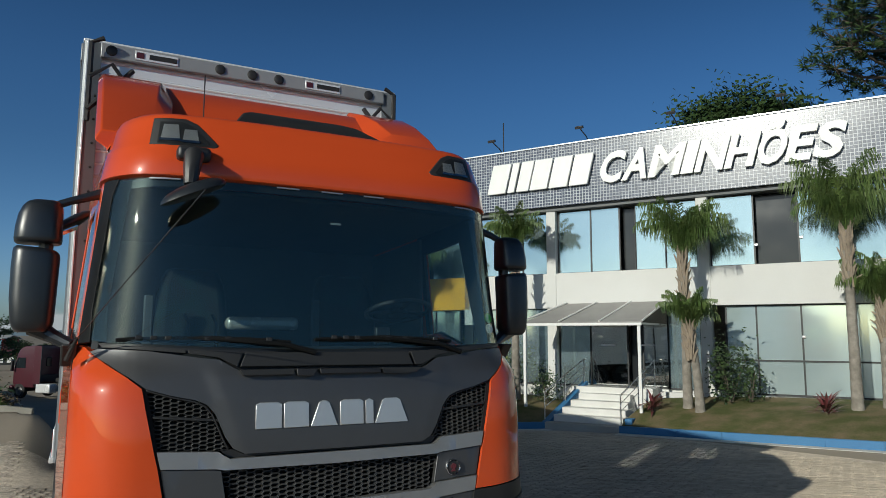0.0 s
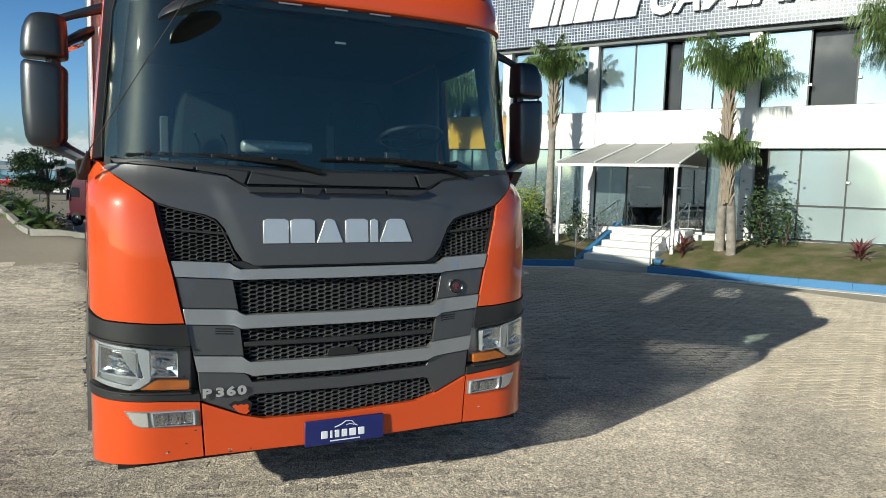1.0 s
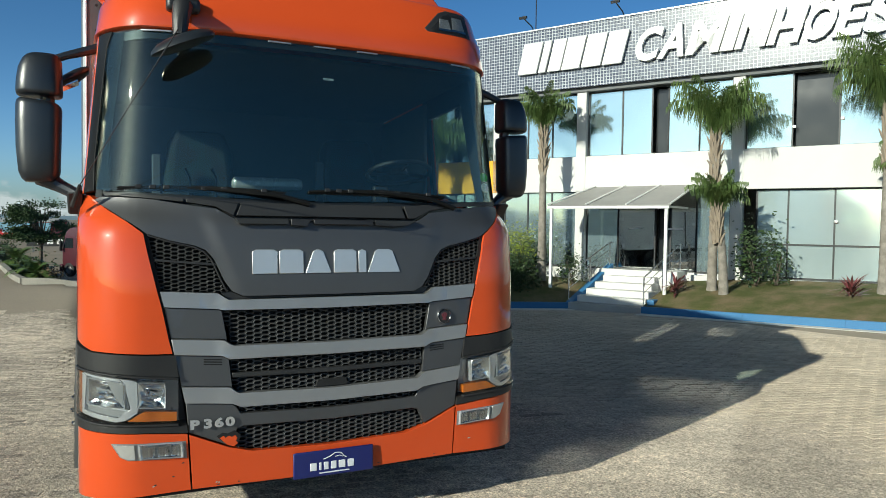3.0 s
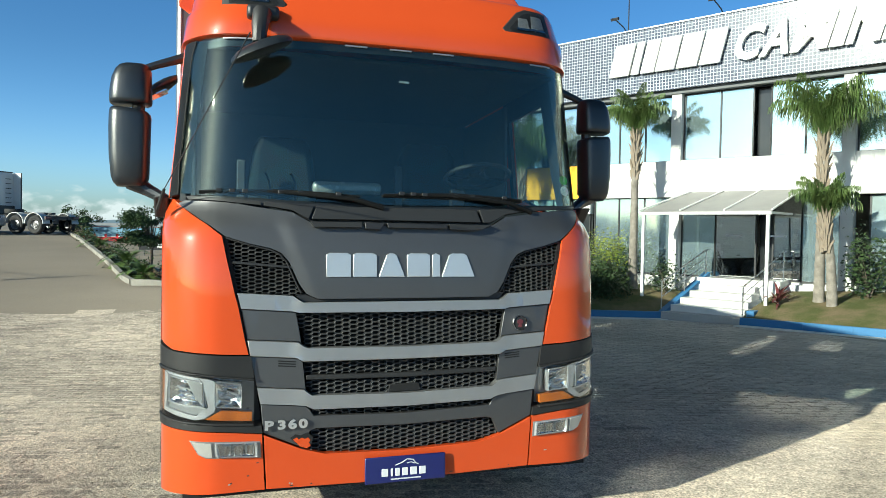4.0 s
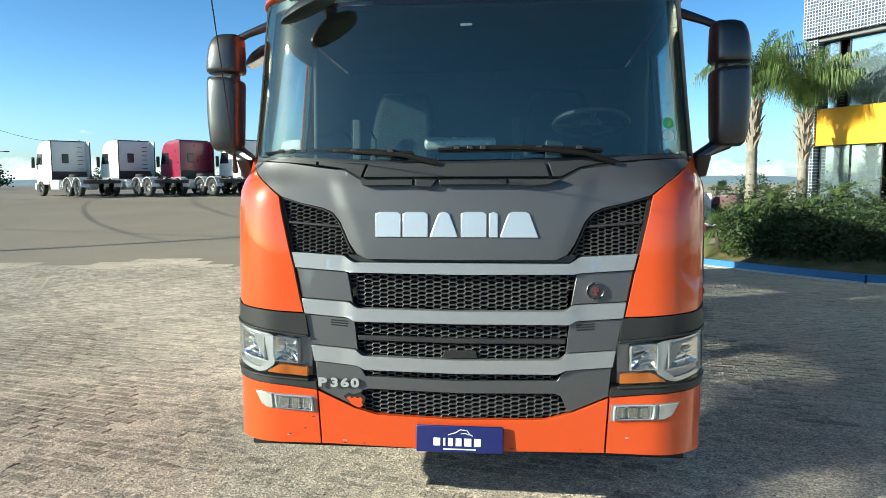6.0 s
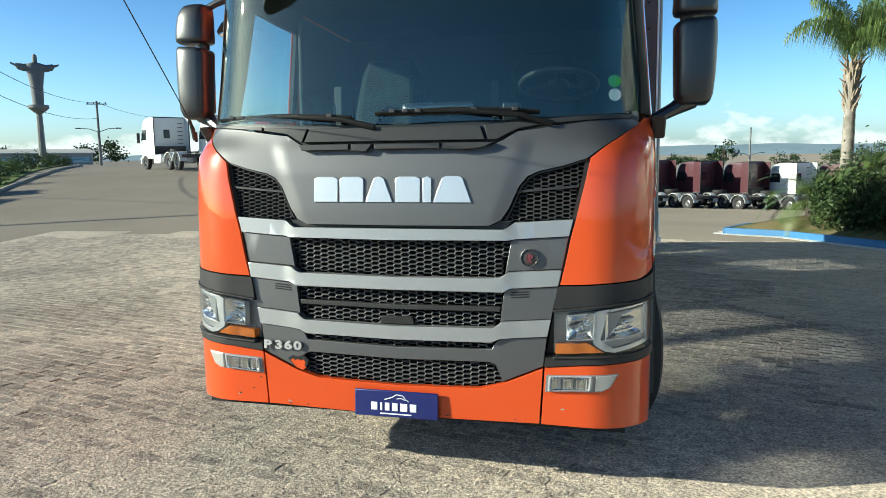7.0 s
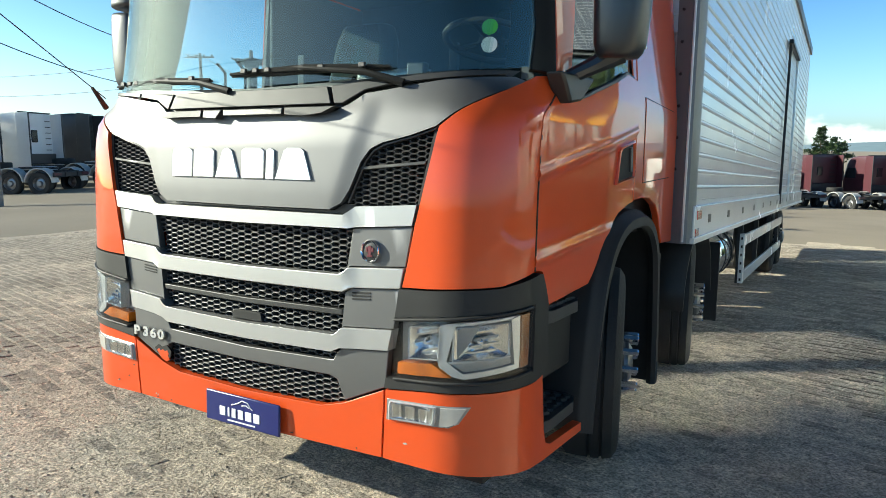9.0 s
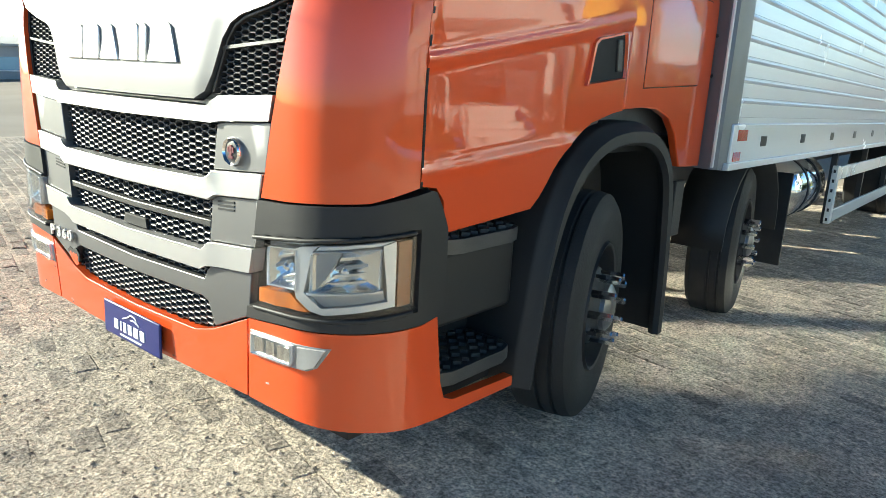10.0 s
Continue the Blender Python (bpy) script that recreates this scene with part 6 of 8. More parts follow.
# Interior
part("dashboard", Shape().loft([[(x, 0.30, 1.82), (x, 0.42, 1.90), (x, 0.78, 1.93), (x, 0.95, 1.80), (x, 0.9, 1.4), (x, 0.35, 1.4)] for x in (-1.15, -0.6, 0.0, 0.6, 1.15)]), DASH, truck, "dark dashboard", 0.02)
wheel_m = pose(0.74, 0.84, 2.17, -15)
sh = Shape()
sh.tube([wheel_m @ Vector((0.225 * math.cos(a), 0.225 * math.sin(a), 0)) for a in [2 * math.pi * i / 32 for i in range(33)]], 0.016, 8, False)
for a in (0.2, 2.94, -1.57):
    sh.tube([wheel_m @ Vector((0, 0, 0)), wheel_m @ Vector((0.21 * math.cos(a), 0.21 * math.sin(a), 0))], 0.014, 6)
sh.lathe(wheel_m @ Vector((0, 0, -0.03)), wheel_m.to_3x3() @ Vector((0, 0, 1)), [(0, 0.07), (0.05, 0.06)], 16)
part("steering_wheel", sh, DASH, truck, "black steering wheel")
part("camera_box", Shape().box((0.50, 0.56, 1.99), (0.1, 0.05, 0.11)), BLACK, truck, "small black device on the dashboard", 0.01)
for x in (-0.55, 0.58):
    st = thing_part("seat", truck, "grey cloth cab seat")
    part("backrest", Shape().loft([[(x + sx_ * w, 1.45 + 0.16 * f + dy, lerp(1.75, 2.5, f)) for sx_, dy in ((-0.25, -0.03), (-0.2, -0.08), (0.2, -0.08), (0.25, -0.03), (0.24, 0.07), (-0.24, 0.07))] for f, w in ((0, 1), (0.5, 1), (0.85, 0.9), (1, 0.7))]), SEAT, st, "", 0.02)
    part("cushion", Shape().box((x, 1.25, 1.68), (0.5, 0.5, 0.16)), SEAT, st, "", 0.04)
    part("belt_post", Shape().box((x - 0.3 * (1 if x > 0 else 1), 1.3, 2.1), (0.06, 0.04, 0.36)), LINING, st, "", 0.01)
for k in (1, -1):
    part("door_lining", Shape().loft([[(k * 1.215, y, 1.30), (k * 1.17, y, 1.32), (k * 1.17, y, 1.78), (k * 1.205, y, 1.83 + 0.16 * (y - 0.35))] for y in (0.36, 0.9, 1.40)]), DASH, truck, "dark door lining", 0.01)
    part("side_lining", Shape().box((k * 1.165, 1.86, 2.05), (0.03, 1.04, 1.5)), LINING, truck, "grey cab wall lining", 0.01)
    part("pillar_lining", Shape().loft([[(k * (1.19 - 0.06 * f), lerp(0.26, 0.40, f) + d, lerp(1.9, 2.78, f)), (k * (1.16 - 0.06 * f), lerp(0.26, 0.40, f) + d, lerp(1.9, 2.78, f))] for f, d in ((0, 0.0), (1, 0.0), (1, 0.05), (0, 0.05))], True, True), LINING, truck)
part("roof_lining", Shape().box((0, 1.4, 2.82), (2.3, 1.85, 0.03)), LINING, truck, "", 0.01)
for x in (-0.70, -0.55):
    part("dash_bracket", Shape().tube([(x, 0.5, 1.9), (x, 0.5, 2.05), (x - 0.03, 0.47, 2.1)], 0.008, 6), BLACK, truck)

# Wheels
def road_wheel(parent, x, y, steer=True, width=0.28, turn=0):
    k = 1 if x > 0 else -1
    w = thing_part("wheel", parent, "black truck tyre on a worn steel rim")
    w.matrix_basis = pose(x, y, 0.525, 0, 0, turn)
    c = Vector((0, 0, 0))
    r = 0.525
    part("tyre", Shape().lathe(c, (k, 0, 0), [(-width, r - 0.14), (-width, r - 0.05), (-width + 0.03, r - 0.008), (-0.16, r), (-0.155, r - 0.012), (-0.145, r - 0.012), (-0.14, r), (-0.10, r), (-0.095, r - 0.012), (-0.085, r - 0.012), (-0.08, r), (-0.035, r - 0.01), (-0.008, r - 0.05), (0.0, r - 0.12), (-0.012, r - 0.22), (-0.03, r - 0.235), (-0.12, r - 0.24)], 48, False), RUBBER, w, smooth=40)
    rim = part("rim", Shape().lathe(c, (k, 0, 0), [(-0.02, 0.30), (-0.002, 0.295), (-0.006, 0.282), (-0.09, 0.268), (-0.14, 0.245), (-0.13, 0.20), (-0.035, 0.178), (-0.02, 0.14), (0.01, 0.12), (0.012, 0.02)] if steer else [(-0.02, 0.30), (-0.005, 0.29), (-0.16, 0.27), (-0.2, 0.2), (-0.2, 0.15), (-0.05, 0.13), (-0.02, 0.12)], 32, False), DARKSTEEL, w, "", smooth=40)
    part("hub", Shape().lathe(c, (k, 0, 0), [(-0.1, 0.115), (0.03, 0.11), (0.05, 0.08), (0.055, 0.04)], 20), STEEL, w)
    for i in range(10):
        a = 2 * math.pi * i / 10
        part("wheel_nut", Shape().lathe(c + Vector((0, 0.15 * math.cos(a), 0.15 * math.sin(a))), (k, 0, 0), [(-0.03, 0.019), (0.075 if steer else -0.0, 0.019), (0.082 if steer else 0.005, 0.013)], 6), CHROME, w)
    return w


for k in (1, -1):
    road_wheel(truck, k * 1.275, 1.50, width=0.30, turn=15)
    road_wheel(truck, k * 1.245, 3.72, width=0.30, turn=10)
    for y in (10.9, 12.25):
        road_wheel(truck, k * 1.27, y, False, 0.6)
    part("mud_flap", Shape().box((k * 1.12, 4.42, 0.62), (0.42, 0.02, 0.72)), RUBBER, truck, "black rubber mud flap", 0.004)
    part("axle_guard", Shape().loft([[(k * 0.95, 3.72 + r * math.cos(a), 0.55 + r * math.sin(a)), (k * 1.28, 3.72 + r * math.cos(a), 0.55 + r * math.sin(a))] for r in (0.62,) for a in [math.pi * i / 12 for i in range(13)]], False, False), MATT, truck).modifiers.new("thick", "SOLIDIFY").thickness = 0.02
    part("axle", Shape().tube([(0, 1.5, 0.525), (k * 1.0, 1.5, 0.525)], 0.07, 8), DARKSTEEL, truck)
    part("chassis_rail", Shape().box((k * 0.42, 7.6, 0.92), (0.08, 12.4, 0.28)), DARKSTEEL, truck, "dark steel chassis rail", 0.006)
    # side guard
    gd = thing_part("side_guard", truck, "galvanised two-rail side guard")
    for z in (0.90, 0.50):
        part("rail", Shape().box((k * 1.35, 8.4, z), (0.03, 4.9, 0.12)), ALU, gd, "", 0.006)
    for y in (5.95, 7.5, 9.2, 10.6):
        part("post", Shape().box((k * 1.31, y, 0.78), (0.05, 0.06, 0.72)), DARKSTEEL, gd)
    part("end_plate", Shape().box((k * 1.34, 5.93, 0.70), (0.05, 0.10, 0.54)), WHITE, gd, "", 0.004)
    for i in range(6):
        part("plate_hole", Shape().box((k * 1.34, 5.878, 0.47 + 0.09 * i), (0.018, 0.006, 0.03)), DARKSTEEL, gd)
    if k < 0:
        continue
    tank = part("air_tank", Shape().lathe((k * 0.98, 5.0, 0.77), (0, 1, 0), [(0, 0.12), (0.02, 0.2), (0.06, 0.26), (0.12, 0.28), (1.0, 0.28), (1.06, 0.26), (1.1, 0.16)], 28), CHROME, truck, "polished cylindrical tank", smooth=40)
    for y in (5.3, 5.75):
        part("tank_strap", Shape().lathe((k * 0.98, y, 0.77), (0, 1, 0), [(0, 0.28), (0.0, 0.288), (0.04, 0.288), (0.04, 0.28)], 28), DARKSTEEL, tank)
# unseen boxes on the far side, added to cut the sun beneath into strips
for y0, y1 in ((4.2, 5.85), (6.15, 7.2), (7.5, 9.3)):
    part("side_sun_block", Shape().box((-0.98, (y0 + y1) / 2, 0.78), (0.62, y1 - y0, 0.7)), ALU, truck, "unseen box added to block sun under the chassis", 0.06)
# blocks added in place of drive parts, to stop sun between the axles
part("middle_sun_block", Shape().box((0, 2.85, 0.78), (0.7, 1.3, 0.62)), DARKSTEEL, truck, "dark block added under the chassis to stop the sun", 0.08)
part("left_sun_block", Shape().box((-0.95, 2.62, 0.74), (0.55, 0.62, 0.6)), DARKSTEEL, truck, "unseen dark box added to block sun between the axles", 0.03)
part("step_bracket", Shape().box((1.24, 2.33, 0.9), (0.03, 0.12, 0.3)), DARKSTEEL, truck, "", 0.005)

# Cargo box
BX0, BX1, BY0, BY1, BZ0, BZ1 = -1.36, 1.415, 2.42, 15.2, 1.13, 4.47
box_empty = thing_part("cargo_box", truck, "tall riveted aluminium cargo box with horizontal planks")
part("core", Shape().box(((BX0 + BX1) / 2, (BY0 + BY1) / 2, (BZ0 + BZ1) / 2), (BX1 - BX0 - 0.05, BY1 - BY0 - 0.05, BZ1 - BZ0 - 0.02)), ALU, box_empty, "")
def plank_profile(d, z0, z1):
    """Section of one plank: flat web with a rounded ridge at the top."""
    return [(0, z0 + 0.002), (d * 0.6, z0 + 0.006), (d * 0.6, z1 - 0.028), (d, z1 - 0.022), (d * 1.25, z1 - 0.012), (d, z1 - 0.004), (0, z1 - 0.002)]
planks = 27
pz0 = BZ0 + 0.26
ph = (BZ1 - 0.14 - pz0) / planks
for i in range(planks):
    z0, z1 = pz0 + i * ph, pz0 + (i + 1) * ph
    pr = plank_profile(0.013, z0, z1)
    for xs_, k in ((BX1 - 0.03, 1), (BX0 + 0.03, -1)):
        part("plank", Shape().loft([[(xs_ + k * o, y, z) for o, z in pr] for y in (BY0 + 0.08, BY1 - 0.06)]), ALU, box_empty, smooth=25)
    part("plank", Shape().loft([[(x, BY0 + 0.03 - o, z) for o, z in pr] for x in (BX0 + 0.08, BX1 - 0.08)]), ALU, box_empty, smooth=25)
for xs_, k in ((BX1, 1), (BX0, -1)):
    part("corner_post", Shape().loft([[(xs_ - k * 0.14, BY0 - 0.005, z), (xs_ - k * 0.05, BY0 - 0.02, z), (xs_ - k * 0.012, BY0 + 0.0, z), (xs_ + k * 0.002, BY0 + 0.06, z), (xs_ + k * 0.002, BY0 + 0.19, z), (xs_ - k * 0.03, BY0 + 0.19, z), (xs_ - k * 0.14, BY0 + 0.06, z)] for z in (BZ0 - 0.01, BZ1)]), ALU_GREY, box_empty, "grey aluminium corner post", smooth=30)
    part("post_trim", Shape().box((xs_ - k * 0.035, BY0 - 0.018, (BZ0 + BZ1) / 2), (0.014, 0.02, BZ1 - BZ0)), ALU, box_empty, "", 0.003)
    part("base_rail", Shape().box((xs_ - k * 0.005, (BY0 + BY1) / 2, BZ0 + 0.115), (0.04, BY1 - BY0 - 0.2, 0.23)), ALU, box_empty, "aluminium base rail", 0.006)
    part("base_lip", Shape().box((xs_, (BY0 + BY1) / 2, BZ0 + 0.005), (0.06, BY1 - BY0 - 0.1, 0.04)), ALU, box_empty, "", 0.006)
    part("top_rail", Shape().box((xs_ - k * 0.01, (BY0 + BY1) / 2, BZ1 - 0.08), (0.05, BY1 - BY0 - 0.1, 0.16)), ALU_GREY, box_empty, "", 0.01)
    for i in range(12):
        part("tie_slot", Shape().box((xs_ + k * 0.012, 3.1 + 0.95 * i, BZ0 + 0.13), (0.01, 0.12, 0.06)), DARKSTEEL, box_empty, "", 0.002)
    part("reflector", Shape().box((xs_ + k * 0.012, 2.68, BZ0 + 0.17), (0.012, 0.16, 0.06)), REDLENS, box_empty)
    part("reflector", Shape().box((xs_ + k * 0.012, 2.62, BZ0 + 0.055), (0.012, 0.12, 0.05)), REDLENS, box_empty)
    # side door with upright lock bar
    for y in (9.3, 10.9):
        part("door_post", Shape().box((xs_ + k * 0.012, y, (BZ0 + 3.6) / 2 + 0.05), (0.035, 0.05, 2.4)), DARKSTEEL if y < 10 else ALU, box_empty, "", 0.004)
    part("hinge_cover", Shape().box((xs_ + k * 0.02, 10.1, 3.58), (0.06, 1.7, 0.06)), DARKSTEEL, box_empty, "", 0.004)
part("header", Shape().box(((BX0 + BX1) / 2, BY0 - 0.008, BZ1 - 0.068), (BX1 - BX0 - 0.26, 0.05, 0.125)), HEADER_GREY, box_empty, "grey header beam", 0.008)
part("top_cap", Shape().box(((BX0 + BX1) / 2, (BY0 + BY1) / 2, BZ1 + 0.008), (BX1 - BX0, BY1 - BY0, 0.03)), ALU, box_empty, "", 0.008)
for x in (-0.28, 0.0, 0.24, 1.12, -1.15):
    part("header_lamp", Shape().lathe((x, BY0 - 0.03, BZ1 - 0.068), (0, -1, 0), [(0, 0.045), (0.012, 0.045), (0.02, 0.03)], 12), BLACK, box_empty, "small dark marker lamp")
for x in (-0.80, 0.66):
    lp = part("maker_plate", Shape().box((x, BY0 - 0.036, BZ1 - 0.068), (0.34, 0.006, 0.08)), ALU, box_empty, "small metal maker's plate", 0.002)
    part("plate_mark", Shape().box((x - 0.13, BY0 - 0.041, BZ1 - 0.068), (0.06, 0.005, 0.05)), MAROON, lp)
    part("plate_print", Shape().box((x + 0.05, BY0 - 0.041, BZ1 - 0.068), (0.22, 0.005, 0.04)), DARKSTEEL, lp)
for x0, x1 in ((-1.3, -0.98), (1.36, 1.06)):
    part("brace", Shape().tube([(x0, BY0 - 0.1, BZ1 - 0.62), (x1, BY0 - 0.05, BZ1 - 0.22)], 0.022, 6), DARKSTEEL, box_empty)
    part("brace", Shape().tube([(x0, BY0 - 0.1, BZ1 - 0.34), ((x0 + x1) / 2, BY0 - 0.12, BZ1 - 0.22), (x1 * 0.93, BY0 - 0.05, BZ1 - 0.5)], 0.018, 6), DARKSTEEL, box_empty)
    part("roof_bow", Shape().tube([(x0, BY0 - 0.06, BZ1 - 0.7), (x0, BY0 - 0.1, BZ1 - 0.05), (x0 * 0.93, BY0 - 0.1, BZ1 + 0.0)], 0.022, 6), DARKSTEEL, box_empty)
    for i in range(14):
        part("rivet", Shape().lathe((x0 + (0.05 if x0 < 0 else -0.05), BY0 - 0.02, 1.6 + 0.2 * i), (0, -1, 0), [(0, 0.012), (0.008, 0.008)], 6), DARKSTEEL, box_empty)

# ---- parked tractor units across the yard ----
BLACK_PAINT = surface("black_truck_paint", (0.02, 0.021, 0.024), 0.35, 0.0, (0.035, 0.035, 0.038), 2, 0.4, 90, 0.06, 0.0, coat=0.3)
GREY_TRIM = surface("pale_fender_plastic", (0.55, 0.55, 0.54), 0.5, 0.0, (0.42, 0.42, 0.41), 2, 0.5, 90, 0.06, 0.05)
TRUCK_GLASS = surface("dark_truck_glass", (0.015, 0.02, 0.024), 0.08, 0.0, (0.02, 0.025, 0.03), 2, 0.3, 90, 0.05, 0.0)


def tractor(paint, fender, label):
    """A tractor unit without trailer; it heads along +y, its cab's back at y = 0."""
    t = thing("tractor_unit", Matrix(), label, "truck", "parked tractor units")
    rr = []
    for z, f, b, w in ((0.75, 2.15, 0.05, 1.18), (1.1, 2.2, 0.03, 1.22), (1.9, 2.18, 0.0, 1.23), (2.2, 2.12, 0.0, 1.22), (2.85, 1.95, 0.0, 1.2), (3.0, 1.92, 0.0, 1.19), (3.25, 1.78, 0.0, 1.18), (3.42, 1.55, 0.0, 1.17), (3.52, 1.2, 0.0, 1.15), (3.57, 0.6, 0.02, 1.12)):
        rr.append([(-w, b, z), (-w, f - 0.25, z), (-w + 0.2, f, z), (w - 0.2, f, z), (w, f - 0.25, z), (w, b, z)])
    cab = part("cab", Shape().loft(rr), paint, t, "", 0.04, 40)
    for k in (-1, 1):
        part("side_fin", Shape().loft([[(k * 1.24, -0.55, z), (k * 1.24, 0.1, z), (k * 1.2, 0.1, z), (k * 1.2, -0.55, z)] for z in (1.0, 2.4, 3.55)]), paint, cab, "", 0.01)
        part("fin_trim", Shape().box((k * 1.22, -0.57, 2.3), (0.06, 0.04, 2.5)), BLACK, cab)
        part("side_window", Shape().loft([[(k * 1.235, y0, z), (k * 1.235, y1, z), (k * 1.2, y1, z), (k * 1.2, y0, z)] for z, y0, y1 in ((2.05, 0.85, 1.85), (2.75, 0.9, 1.6))]), TRUCK_GLASS, cab)
        part("wing_mirror", Shape().box((k * 1.42, 1.85, 2.2), (0.2, 0.12, 0.7)), BLACK, cab, "", 0.03)
        part("tank", Shape().box((k * 0.95, -0.85, 0.72), (0.6, 1.3, 0.62)), ALU, t, "", 0.08)
        part("rail", Shape().box((k * 0.42, -1.95, 0.92), (0.09, 5.7, 0.26)), DARKSTEEL, t)
        part("rear_lamp", Shape().box((k * 0.95, -4.79, 0.92), (0.42, 0.06, 0.12)), MAROON, t, "", 0.01)
        for y in (-2.7, -4.05):
            part("fender", Shape().loft([[(k * x, y + r * math.cos(a), 0.53 + r * math.sin(a)) for r, x in ((0.62, 0.78), (0.62, 1.26), (0.66, 1.26), (0.66, 0.78))] for a in [math.pi * (0.02 + 0.96 * i / 10) for i in range(11)]]), fender, t, "", 0, 40)
        for y in (1.35, -2.7, -4.05):
            w = part("tyre", Shape().lathe((k * 1.22, y, 0.51), (k, 0, 0), [(-0.3, 0.3), (-0.3, 0.46), (-0.26, 0.505), (-0.04, 0.51), (0, 0.46), (0, 0.38), (-0.02, 0.29)], 24, False), RUBBER, t, "black truck tyre")
            part("rim", Shape().lathe((k * 1.22, y, 0.51), (k, 0, 0), [(-0.03, 0.3), (-0.01, 0.28), (-0.12, 0.22), (-0.1, 0.13), (-0.02, 0.1), (-0.02, 0.01)], 16, False), STEEL, w)
    part("back_window", Shape().box((-0.15, -0.02, 2.45), (0.42, 0.06, 0.6)), TRUCK_GLASS, cab, "", 0.02)
    for i in range(7):
        part("ladder_rung", Shape().box((0.78, -0.08, 1.5 + 0.28 * i), (0.36, 0.04, 0.035)), DARKSTEEL, cab)
    part("roof_deflector", Shape().box((0, 0.0, 3.58), (2.3, 0.1, 0.06)), BLACK, cab, "", 0.02)
    part("back_lower", Shape().box((0, -0.12, 1.35), (2.2, 0.2, 0.5)), BLACK, t, "", 0.03)
    part("coupling", Shape().loft([[(-0.5, -2.6, z), (0.5, -2.6, z), (0.42, -3.9, z), (0.12, -3.9, z), (0, -3.3, z), (-0.12, -3.9, z), (-0.42, -3.9, z)] for z in (1.1, 1.2)]), DARKSTEEL, t, "dark fifth-wheel coupling", 0.02)
    part("spare_wheel", Shape().lathe((0, -1.35, 1.12), (0, 0, 1), [(0, 0.3), (0, 0.48), (0.05, 0.51), (0.22, 0.51), (0.27, 0.48), (0.27, 0.3)], 20), RUBBER, t)
    part("cross_member", Shape().box((0, -4.72, 0.9), (2.3, 0.1, 0.2)), DARKSTEEL, t)
    part("windscreen", Shape().loft([[(-1.0, y + 0.012, z), (1.0, y + 0.012, z), (1.0, y - 0.05, z), (-1.0, y - 0.05, z)] for y, z in ((2.115, 2.12), (1.86, 2.93))]), TRUCK_GLASS, cab)
    part("bumper", Shape().box((0, 2.17, 0.62), (2.44, 0.3, 0.5)), paint, t, "", 0.08)
    return t


WHITE_T = tractor(WHITE, WHITE, "white tractor unit without trailer, parked in a row")
RED_T = tractor(RED_PAINT, GREY_TRIM, "red tractor unit without trailer, parked in a row")
MAROON_T = tractor(MAROON, GREY_TRIM, "dark red tractor unit without trailer, parked in a row")
PALE_T = tractor(WHITE, GREY_TRIM, "white tractor unit with grey fenders, without trailer")
BLACK_T = tractor(BLACK_PAINT, MATT, "black tractor unit without trailer, parked in a row")


def park(src, x, y, head, first=[]):
    m = Matrix.Translation((x, y, ground_z(x, y) - 0.01)) @ pose(0, 0, 0, 0, 0, head)
    if src not in first:
        first.append(src)
        src.matrix_basis = m
        return src
    return copy_thing(src, m)


for src, x, y in ((WHITE_T, -29.3, 39.8), (WHITE_T, -25.1, 40.4), (RED_T, -21.3, 41.1), (WHITE_T, -17.5, 41.8), (PALE_T, -13.8, 42.8)):
    park(src, x, y, 57)
for i, src in enumerate((MAROON_T, MAROON_T, MAROON_T, MAROON_T, MAROON_T, WHITE_T, MAROON_T)):
    park(src, -2.84 + 3.55 * i, 52.34 + 0.75 * i, 42)
for src, x, y, h in ((BLACK_T, -34.7, 22.0, 128), (PALE_T, -32.3, 17.8, 114), (PALE_T, -31.8, 14.5, 114)):
    park(src, x, y, h)

# ---- poles, statue, far buildings ----
POLE = surface("grey_concrete_pole", (0.2, 0.2, 0.195), 0.85, 0.0, (0.14, 0.14, 0.135), 2, 0.5, 40, 0.15, 0.3)
STATUE = surface("grey_statue_stone", (0.15, 0.16, 0.17), 0.8, 0.0, (0.11, 0.115, 0.12), 2, 0.5, 30, 0.1, 0.2)
WIRE = surface("black_cable", (0.03, 0.03, 0.03), 0.7)


def utility_pole(x, y, height, lamps=False, cross=True, label="grey concrete utility pole with cross-arm"):
    z = ground_z(x, y)
    t = thing("utility_pole", Matrix.Translation((x, y, z)), label, "utility pole", "utility poles")
    part("shaft", Shape().tube([(0, 0, -0.2), (0, 0, height)], [0.15, 0.1], 8), POLE, t)
    if cross:
        part("cross_arm", Shape().box((0, 0, height - 0.3), (2.0, 0.1, 0.1), pose(0, 0, 0, 0, 0, 25)), POLE, t)
        for k in (-0.85, -0.3, 0.3, 0.85):
            part("insulator", Shape().lathe((k * 0.9, k * 0.42, height - 0.25), (0, 0, 1), [(0, 0.05), (0.12, 0.06), (0.16, 0.03)], 8), POLE, t)
    if lamps:
        for k in (-1, 1):
            arm = part("lamp_arm", Shape().tube([(0, 0, height * 0.52), (k * 0.8, k * 0.4, height * 0.57), (k * 1.5, k * 0.75, height * 0.58)], 0.035, 6), POLE, t)
            part("lamp_head", Shape().box((k * 1.75, k * 0.87, height * 0.58), (0.5, 0.24, 0.12), pose(0, 0, 0, 0, 0, 26)), POLE, arm, "", 0.03)
    return (x, y, z + height)


